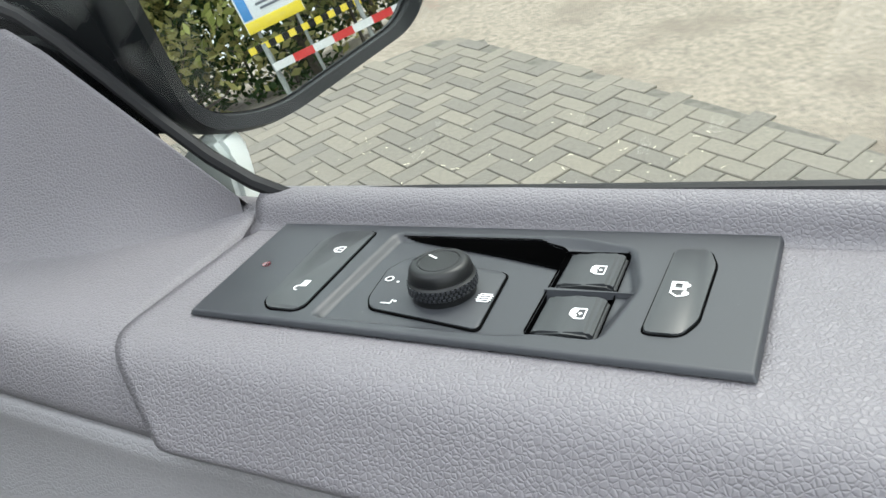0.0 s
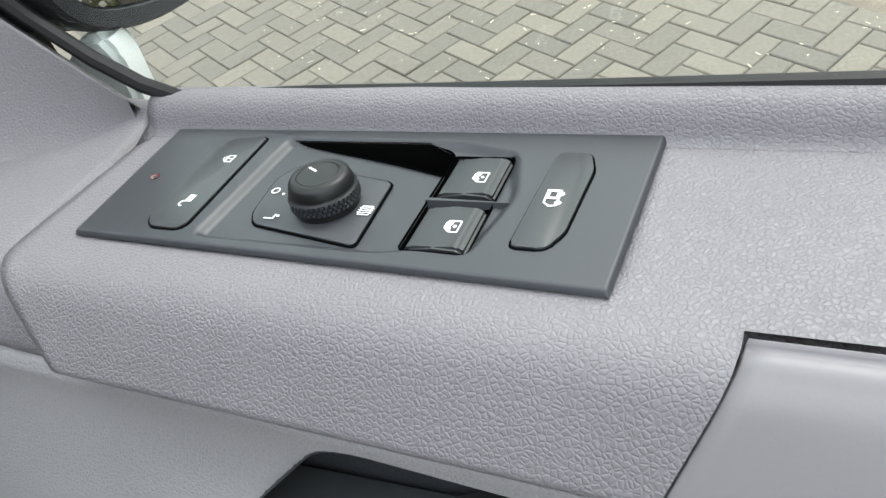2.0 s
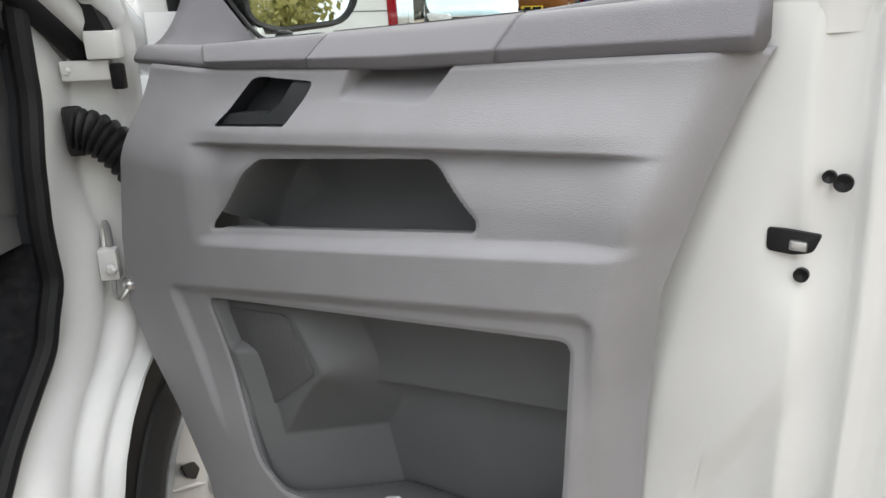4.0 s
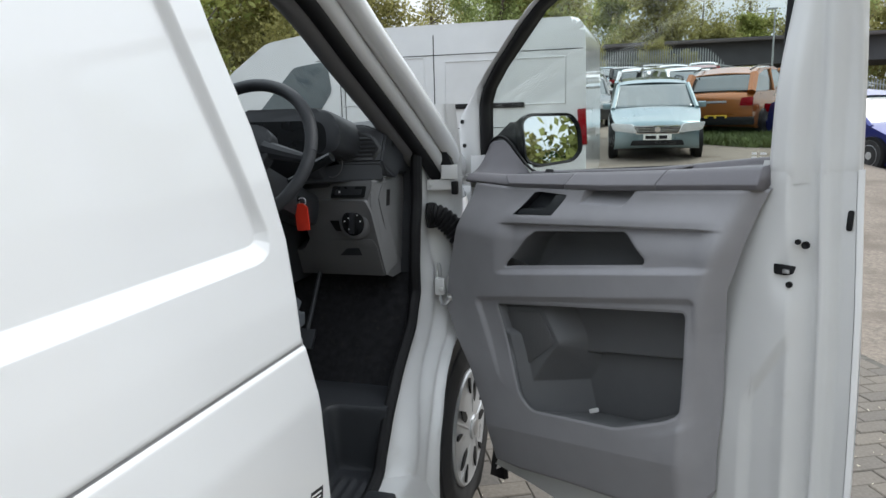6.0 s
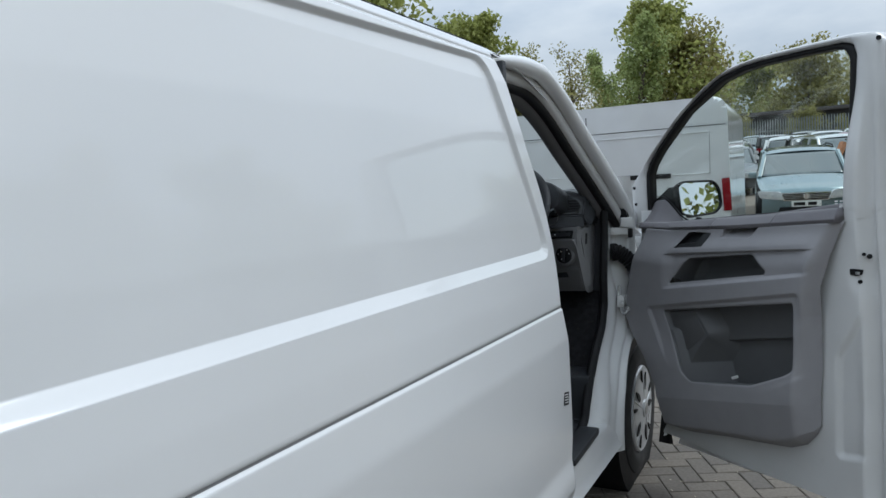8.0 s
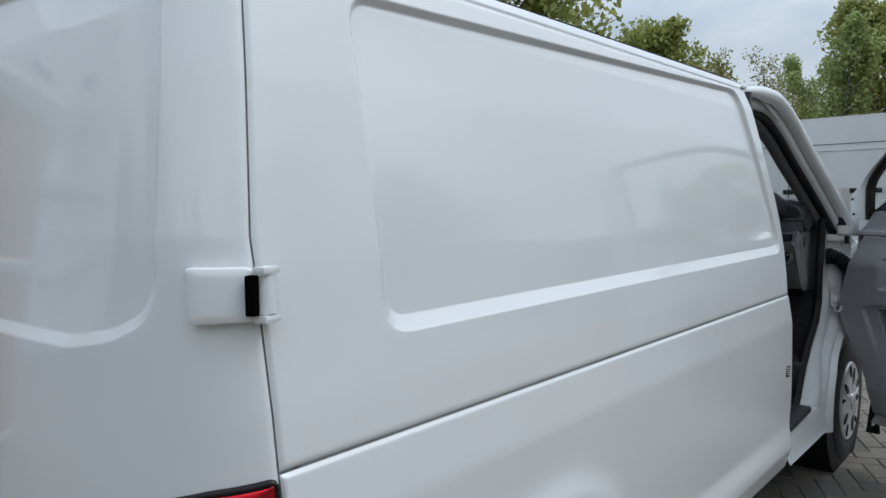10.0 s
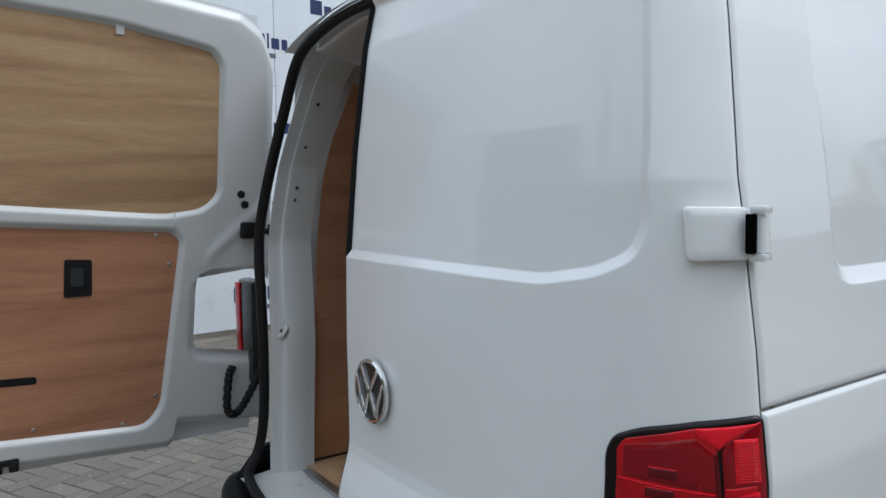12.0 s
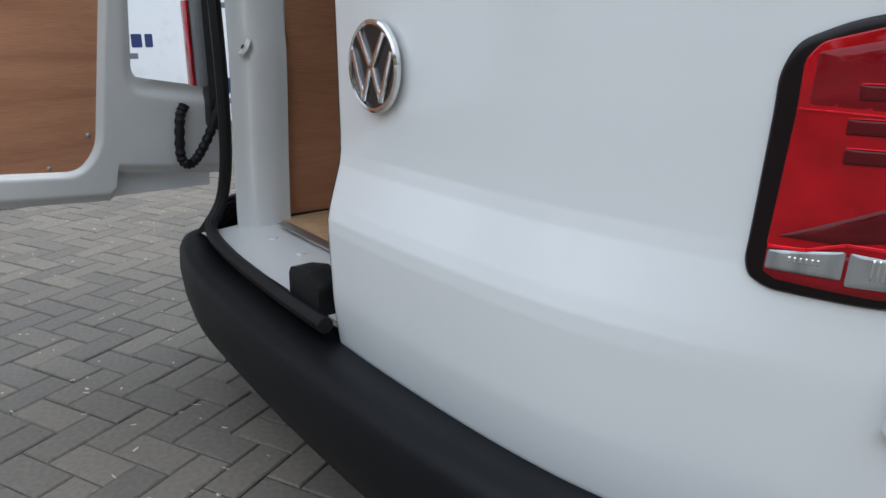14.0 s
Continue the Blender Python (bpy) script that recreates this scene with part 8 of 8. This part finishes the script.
# Palisade fence behind the cars.
def palisade(x0, x1, y0, y1):
    e = thing("palisade_fence", "galvanised steel palisade fence behind the cars", "fence")
    d = Vector((x1 - x0, y1 - y0, 0))
    n = int(d.length / 0.155)
    verts, faces = [], []
    for i in range(n):
        p = Vector((x0, y0, 0)) + d * (i / n)
        z = gz(p.x, p.y)
        w = 0.034
        q = [(-w, z), (w, z), (w, z + 2.25), (0.012, z + 2.42), (-0.012, z + 2.42), (-w, z + 2.25)]
        k = len(verts)
        for dy in (-0.008, 0.008):
            verts += [(p.x + a, p.y + dy + 0.012 * (1 - abs(a) / w), zz) for a, zz in q]
        faces += [tuple(k + j for j in range(6)), tuple(k + 11 - j for j in range(6))] + [(k + j, k + 6 + j, k + 6 + (j + 1) % 6, k + (j + 1) % 6) for j in range(6)]
    pales = raw("pales", verts, faces, DIRTYSTEEL, e, smooth=False)
    pales["kind"] = "stuff"
    for h in (0.5, 1.9):
        bm = bmesh.new()
        tube(bm, [(x0, y0 + 0.03, gz(x0, y0) + h), ((x0 + x1) / 2, (y0 + y1) / 2 + 0.03, gz((x0 + x1) / 2, (y0 + y1) / 2) + h), (x1, y1 + 0.03, gz(x1, y1) + h)], 0.03, 6)
        part("rail", bm, DIRTYSTEEL, e)


palisade(-6, 14, 53, 50)
palisade(-30, -6, 26, 53)


# Low building and lamp posts beyond the fence.
bm = bmesh.new()
prism(bm, [(-6, 0), (6, 0), (6, 2.6), (-6, 2.6)], 46, Matrix.Translation((-8, 84, gz(0, 60) + 2.0)) @ Matrix.Rotation(radians(90), 4, "Y") @ Matrix.Rotation(radians(90), 4, "Z"))
shed = thing("long_shed", "long dark low building beyond the fence", "building")
part("wall", bm, material("dark_cladding", (0.05, 0.05, 0.055), 0.7, var=0.2, scale=0.6), shed, smooth=False)
bm = bmesh.new()
box(bm, (50, 14, 0.3), Matrix.Translation((15, 84, gz(0, 60) + 4.8)) @ Matrix.Rotation(radians(4), 4, "X"), 0.05)
part("roof", bm, material("dark_roofing", (0.09, 0.08, 0.08), 0.8, var=0.2, scale=0.5), shed)


def lamp_post(x, y, h):
    e = thing("lamp_post", "tall steel lamp post beyond the yard", "lamp post", "lamp posts", at=(x, y, gz(x, y) - 0.1))
    z = gz(x, y) - 0.1
    bm = bmesh.new()
    tube(bm, [(x, y, z), (x, y, z + h * 0.5), (x, y, z + h)], [0.12, 0.09, 0.06], 10)
    part("pole", bm, DIRTYSTEEL, e)
    bm = bmesh.new()
    box(bm, (0.9, 0.25, 0.16), Matrix.Translation((x - 0.25, y, z + h)), 0.05)
    part("lamp_head", bm, DIRTYSTEEL, e)


lamp_post(-7.25, 66.5, 13.5 - gz(0, 66))
lamp_post(-7.65, 63.4, 12.0 - gz(0, 63))
lamp_post(9.6, 70, 9.0)


# ---- trees ----
def leaf_cloud(name, centres, radius, n, size, mat_, parent, rng, droop=0.0):
    """Many small leaf quads gathered round centres."""
    c = rng.integers(0, len(centres), n)
    cc, rr = np.array(centres)[c], np.array(radius)[c]
    d = rng.normal(size=(n, 3))
    d /= np.linalg.norm(d, axis=1)[:, None]
    d *= (rng.random(n) ** 0.45)[:, None]
    p = cc + d * rr[:, None]
    if droop:
        p[:, 2] -= droop * rng.random(n) ** 2
    t = rng.normal(size=(n, 3))
    t /= np.linalg.norm(t, axis=1)[:, None]
    u = np.cross(t, rng.normal(size=(n, 3)))
    u /= np.linalg.norm(u, axis=1)[:, None]
    s = (size * (0.5 + rng.random(n)))[:, None]
    q = np.stack([p - t * s, p + u * s * 0.55, p + t * s, p - u * s * 0.55], 1).reshape(-1, 3)
    me = bpy.data.meshes.new(name)
    me.vertices.add(4 * n)
    me.vertices.foreach_set("co", q.ravel())
    me.loops.add(4 * n)
    me.loops.foreach_set("vertex_index", np.arange(4 * n))
    me.polygons.add(n)
    me.polygons.foreach_set("loop_start", np.arange(0, 4 * n, 4))
    me.update()
    me.validate()
    return finish(name, me, mat_, parent, smooth=False)


def tree(label, h, spread, leaf, seed_, leaves=5000, size=0.13, bare=0.3, droop=0.0, category="tree"):
    rng = np.random.default_rng(seed_)
    e = new("tree")
    tagged(e, label, category, "trees round the yard")
    bm = bmesh.new()
    top = Vector((rng.normal() * 0.3, rng.normal() * 0.3, h * 0.9))
    trunk = smooth_line([(0, 0, -0.2), (rng.normal() * 0.15, rng.normal() * 0.15, h * 0.35), (top.x * 0.6, top.y * 0.6, h * 0.65), tuple(top)], 4)
    tube(bm, trunk, [0.022 * h * (1 - 0.93 * i / (len(trunk) - 1)) for i in range(len(trunk))], 8)
    centres, radius = [], []
    for k in range(26):
        f = bare + (0.97 - bare) * rng.random()
        p = Vector(trunk[int(f * (len(trunk) - 1))])
        a = rng.random() * 2 * math.pi
        ln = spread * (0.35 + 0.65 * rng.random()) * (1.15 - 0.75 * (f - bare) / (1 - bare))
        up = ln * (0.35 + 0.6 * rng.random())
        q = p + Vector((math.cos(a) * ln, math.sin(a) * ln, up))
        mid = (p + q) / 2 + Vector((0, 0, -0.12 * ln))
        tube(bm, [p, mid, q], [0.007 * h * (1 - f * 0.7), 0.004 * h * (1 - f * 0.6), 0.0012 * h], 5)
        for j in range(3):
            b = mid + (q - mid) * rng.random()
            g = b + Vector(rng.normal(size=3)) * ln * 0.35
            tube(bm, [b, g], [0.0016 * h, 0.0006 * h], 4)
            centres.append(tuple(g))
            radius.append(ln * 0.34 + 0.25)
        centres += [tuple(q), tuple(mid + (q - mid) * 0.6)]
        radius += [ln * 0.33 + 0.3, ln * 0.36 + 0.3]
    part("trunk", bm, BARK, e)
    leaf_cloud("crown", centres, radius, leaves, size, leaf, e, rng, droop)
    return e


t_kinds = [tree("leafy spring tree with fresh green crown", 11, 3.4, LEAF_A, 11, 10500, 0.15, 0.15), tree("olive green spring tree at the yard's edge", 10, 3.6, LEAF_B, 12, 10000, 0.15, 0.12), tree("tall weeping birch in young leaf", 12, 2.2, LEAF_C, 13, 7000, 0.12, 0.2, 1.3), tree("half bare tree with sparse buds", 11, 3.0, LEAF_B, 14, 2200, 0.11, 0.2)]


def plant(kind, x, y, s, turn=0.0, z=None):
    return copy_thing(t_kinds[kind], Matrix.Translation((x, y, (gz(x, y) if z is None else z) - 0.1)) @ Matrix.Rotation(turn, 4, "Z") @ Matrix.Diagonal((s, s, s, 1)))


belt = [(-19, 31, 0), (-16, 34, 1), (-13.5, 36, 1), (-17, 38, 0), (-22, 30, 1), (-26, 28, 0), (-12, 42, 3), (-11, 45, 2), (-9.4, 47, 2), (-8.6, 50, 0), (-7.4, 52, 1), (-30, 25, 1), (-34, 22, 0), (-38, 18, 1)]
for k, (x, y, kd) in enumerate(belt):
    plant(kd, x, y, 0.85 + 0.2 * math.sin(k * 5.1), k * 1.7)
for k in range(20):
    plant((3, 1, 3, 0, 3, 1, 2)[k % 7], -14 + 2.6 * k + math.sin(k * 3.0), 96 + 5 * math.sin(k * 2.2), 1.10 + 0.35 * abs(math.sin(k * 4.7)), k * 2.1)
for k in range(14):
    plant(1, -6 + 2.2 * k + math.sin(k * 4.0), 60 + 2 * math.sin(k * 1.7), 0.30 + 0.06 * math.sin(k * 2.9), k * 1.3)
for k in range(12):
    plant((1, 0, 1)[k % 3], -13.5 - 1.5 * abs(math.sin(k * 2.3)), -18 + 4.0 * k, 0.8 + 0.2 * math.sin(k * 3.3), k * 1.1)
for k in range(14):
    plant((0, 1, 0, 2)[k % 4], -20 + 4.2 * k, -26 + 2.5 * math.sin(k * 1.9), 0.95 + 0.2 * math.sin(k * 2.7), k * 0.9)
for k in range(9):
    plant((1, 0, 1)[k % 3], 24 + 2.0 * math.sin(k * 2.3), -20 + 6.5 * k, 0.95 + 0.2 * math.sin(k * 1.3), k * 1.9)
for x, y, kd, sc in ((17.5, -5.0, 1, 0.8), (18.5, -1.2, 0, 0.85), (19.5, 2.6, 1, 0.85), (16.5, -9.0, 0, 0.8)):
    plant(kd, x, y, sc, x)
for o in t_kinds:
    o.location = (-30 - 5 * t_kinds.index(o), -30, 0)


# Rough grass strip under the cars.
def grass_patch(label, x0, x1, y0, y1, n, seed_, size=0.06):
    rng = np.random.default_rng(seed_)
    x, y = x0 + (x1 - x0) * rng.random(n), y0 + (y1 - y0) * rng.random(n)
    y = y + 0.5 * np.sin(x * 1.7)
    z = ground_z(x, y) - 0.012
    a = rng.random(n) * 2 * math.pi
    s = size * (0.5 + rng.random(n))
    dx, dy = np.cos(a) * s * 0.12, np.sin(a) * s * 0.12
    lx, ly = rng.normal(size=n) * s * 0.5, rng.normal(size=n) * s * 0.5
    q = np.stack([np.stack([x - dx, y - dy, z], -1), np.stack([x + dx, y + dy, z], -1), np.stack([x + lx, y + ly, z + s], -1)], 1).reshape(-1, 3)
    ob = raw("grass", q, np.arange(3 * n).reshape(-1, 3), GRASS, smooth=False)
    tagged(ob, label, "grass", kind="stuff")


grass_patch("rough green grass strip beside parked cars", 1.3, 5.2, 18.6, 23.0, 26000, 5, 0.16)
grass_patch("grass under the far parked cars", -8, 14, 25, 52, 30000, 6, 0.2)


# Warning sign with its barrier and hedge, seen in the mirror.
def yard_sign(m):
    e = thing("yard_sign", "blue and white notice board with yellow foot on posts", "sign")
    bm = bmesh.new()
    box(bm, (1.3, 0.03, 1.0), m @ Matrix.Translation((0, 0, 2.0)), 0.01)
    part("board", bm, BOARD, e)
    for nm, w, h, x, z, mm in (("blue_band", 1.28, 0.22, 0, 2.38, paint("sign_blue", (0.05, 0.25, 0.6), 0)), ("yellow_band", 1.28, 0.24, 0, 1.62, paint("sign_yellow", (0.8, 0.62, 0.03), 0)), ("blue_band", 0.2, 0.5, 0.52, 2.02, paint("sign_blue", (0.05, 0.25, 0.6), 0))):
        bm = bmesh.new()
        box(bm, (w, 0.012, h), m @ Matrix.Translation((x, -0.016, z)), 0.002)
        part(nm, bm, mm, e)
    for k in range(4):
        bm = bmesh.new()
        box(bm, (0.75 - 0.12 * (k % 2), 0.006, 0.05), m @ Matrix.Translation((-0.12, -0.018, 2.2 - 0.1 * k)))
        part("print_bar", bm, GREYPRINT, e)
    for sx in (-0.45, 0.45):
        bm = bmesh.new()
        tube(bm, [m @ Vector((sx, 0.05, -0.1)), m @ Vector((sx, 0.05, 2.4))], 0.04, 8)
        part("post", bm, DIRTYSTEEL, e)


def barrier(m, L=7.0):
    e = thing("height_barrier", "striped red white and yellow black barrier rails", "barrier")
    RW, WW, YY, KK = paint("barrier_red", (0.6, 0.03, 0.03), 0), paint("white", (0.72, 0.73, 0.74), 0.0), paint("sign_yellow", (0.8, 0.62, 0.03), 0), BLACK
    for k in range(int(L / 0.45)):
        bm = bmesh.new()
        box(bm, (0.45, 0.05, 0.16), m @ Matrix.Translation((k * 0.45, 0, 0.75)))
        part("rail_band", bm, RW if k % 2 else WW, e, smooth=False)
    for k in range(int(L / 0.15)):
        bm = bmesh.new()
        box(bm, (0.15, 0.05, 0.14), m @ Matrix.Translation((k * 0.15, 0.4, 1.20)))
        part("rail_band", bm, YY if k % 2 else KK, e, smooth=False)
    for k in range(4):
        bm = bmesh.new()
        tube(bm, [m @ Vector((0.2 + k * 2.1, 0.1, -0.1)), m @ Vector((0.2 + k * 2.1, 0.1, 1.25))], 0.05, 8)
        part("post", bm, DIRTYSTEEL, e)


SIGN = Matrix.Translation((15.2, -0.6, 0)) @ Matrix.Rotation(radians(-110), 4, "Z")
yard_sign(SIGN @ Matrix.Translation((0, 0.0, 0)))
barrier(SIGN @ Matrix.Translation((-6.0, -0.8, 0)))
rng_h = np.random.default_rng(3)
hc = [(19.5 + 1.2 * math.sin(k * 2.2), -9 + 0.9 * k, 0.9 + 1.3 * (k % 4)) for k in range(24)]
hedge = thing("hedge", "dark green overgrown hedge", "hedge")
leaf_cloud("leaves", hc, [1.7] * len(hc), 26000, 0.11, HEDGE, hedge, rng_h)
bm = bmesh.new()
for x, y, z in hc[::2]:
    tube(bm, [(x, y, -0.1), (x + 0.2, y, 1.4), (x, y + 0.2, 2.6)], [0.06, 0.04, 0.01], 5)
part("stems", bm, BARK, hedge)

# ---- key with its tag ----
key = thing("ignition_key", "ignition key with a red plastic tag", "key")
bm = bmesh.new()
tube(bm, [(-0.415, 3.50, 1.242), (-0.40, 3.478, 1.241), (-0.398, 3.476, 1.241), (-0.358, 3.464, 1.241)], [0.021, 0.021, 0.010, 0.009], 12)
part("key_head", bm, GLOSSBLACK, key)
bm = bmesh.new()
tube(bm, [(-0.350 + 0.011 * math.cos(i * 0.42), 3.468 + 0.004 * math.sin(i), 1.232 + 0.011 * math.sin(i * 0.42)) for i in range(16)], 0.0016, 6)
part("key_ring", bm, STEEL, key)
bm = bmesh.new()
prism(bm, rounded([(-0.020, -0.078), (0.020, -0.078), (0.020, -0.012), (0.008, 0.0), (-0.008, 0.0), (-0.020, -0.012)], 0.004), 0.005, Matrix.Translation((-0.350, 3.462, 1.228)) @ Matrix.Rotation(radians(90), 4, "X") @ Matrix.Rotation(radians(4), 4, "Z"), 0.0012)
part("tag", bm, RED_TAG, key, "red plastic tag")


# ---- block paving, herringbone ----
def paving():
    e = tagged(sheet("pavement", np.linspace(-8, 3.2, 113), np.linspace(-8, 9, 171), lambda a, b: (a, b, 0 * a - 0.007), SAND, holes=[lambda a, b: -inside([(3.2, 2.9), (2.5, 4.6), (2.09, 5.59), (1.845, 6.18), (1.2, 7.6), (0.95, 7.9), (-0.6, 7.3), (-3.5, 6.6), (-6.7, 6.0), (-6.7, -7.9), (3.2, -7.9)])(a, b)]), "grey concrete block paving in herringbone", "paving", kind="structure")
    edge = inside([(3.2, 2.9), (2.5, 4.6), (2.09, 5.59), (1.845, 6.18), (1.2, 7.6), (0.95, 7.9), (-0.6, 7.3), (-3.5, 6.6), (-6.7, 6.0), (-6.7, -8), (3.2, -8)])
    near = inside([(-3.4, -1.6), (-0.9, -0.9), (-0.9, 0.2), (-2.0, 0.4), (-3.4, -0.4)])
    front = inside([(0.35, 4.4), (2.2, 3.5), (2.2, 5.2), (1.6, 6.2), (0.5, 6.0)])
    ang = radians(26)
    bm = bmesh.new()
    box(bm, (0.1955, 0.0955, 0.05), Matrix.Translation((0, 0, -0.025)))
    bmesh.ops.bevel(bm, geom=[x for x in bm.edges if all(v.co.z > -0.001 for v in x.verts)], offset=0.004, segments=1, affect="EDGES")
    me = bpy.data.meshes.new("block")
    bm.to_mesh(me)
    bm.free()
    me.materials.append(PAVER)
    bv = np.array([v.co[:] for v in me.vertices])
    bf = [list(p.vertices) for p in me.polygons]
    ca, sa = math.cos(ang), math.sin(ang)
    rng = np.random.default_rng(8)
    verts, faces, singles = [], [], []
    s = 0.1
    for i in range(-150, 150):
        for j in range(-150, 150):
            k = (i - j) % 4
            if k == 0:
                cx, cy, tr = (i + 1.0) * s, (j + 0.5) * s, 0.0
            elif k == 2:
                cx, cy, tr = (i + 0.5) * s, (j + 0.0) * s, math.pi / 2
            else:
                continue
            x, y = ca * cx - sa * cy - 2.0, sa * cx + ca * cy
            if not (-6.8 < x < 3.3 and -4.5 < y < 8.2):
                continue
            singles.append((x, y, tr + ang))
    P = np.array(singles)
    P = P[edge(P[:, 0], P[:, 1]) < -0.02]
    d1, d2 = near(P[:, 0], P[:, 1]), front(P[:, 0], P[:, 1])
    order = np.argsort(np.minimum(d1, d2))
    tops = order[:300]
    for n_ in tops:
        x, y, r = P[n_]
        ob = new("block", me)
        ob.parent = e
        ob.matrix_parent_inverse = e.matrix_world.inverted()
        ob.matrix_world = Matrix.Translation((x, y, rng.normal() * 0.0012)) @ Matrix.Rotation(r, 4, "Z") @ Matrix.Rotation(rng.normal() * 0.006, 4, "X")
    rest = order[300:]
    R = P[rest]
    c, s_ = np.cos(R[:, 2])[:, None], np.sin(R[:, 2])[:, None]
    V = np.stack([R[:, :1] + bv[None, :, 0] * c - bv[None, :, 1] * s_, R[:, 1:2] + bv[None, :, 0] * s_ + bv[None, :, 1] * c, bv[None, :, 2] + rng.normal(size=(len(R), 1)) * 0.0012 + bv[None, :, 0] * rng.normal(size=(len(R), 1)) * 0.008], -1).reshape(-1, 3)
    F = [[v + k * len(bv) for v in f] for k in range(len(R)) for f in bf]
    rest_ob = raw("blocks", V, F, PAVER, e, smooth=False)
    rest_ob["kind"] = "stuff"


paving()
# Straw and chippings on the paving.
rng_s = np.random.default_rng(21)
n_s = 2600
xs, ys = -4.5 + 7.5 * rng_s.random(n_s), -2.2 + 9 * rng_s.random(n_s)
ok_s = ~((xs > -1.9) & (xs < 0.0) & (ys > 0.0)) & (ys < 8 - np.maximum(xs, 0) * 1.2)
xs, ys = xs[ok_s], ys[ok_s]
a_s, l_s = rng_s.random(len(xs)) * 6.283, 0.004 + 0.010 * rng_s.random(len(xs)) ** 3
w_s = 0.0012 + 0.0016 * rng_s.random(len(xs))
cx, cy = np.cos(a_s), np.sin(a_s)
quad = np.stack([np.stack([xs + sx * cx * l_s - sy * cy * w_s, ys + sx * cy * l_s + sy * cx * w_s, 0.0035 + 0 * xs], -1) for sx, sy in ((-1, -1), (1, -1), (1, 1), (-1, 1))], 1).reshape(-1, 3)
tagged(raw("straw_litter", quad, np.arange(4 * len(xs)).reshape(-1, 4), material("dry_straw", (0.55, 0.50, 0.38), 0.8, var=0.3, scale=40), smooth=False), "pale chippings and straw on the paving", "litter", kind="stuff")
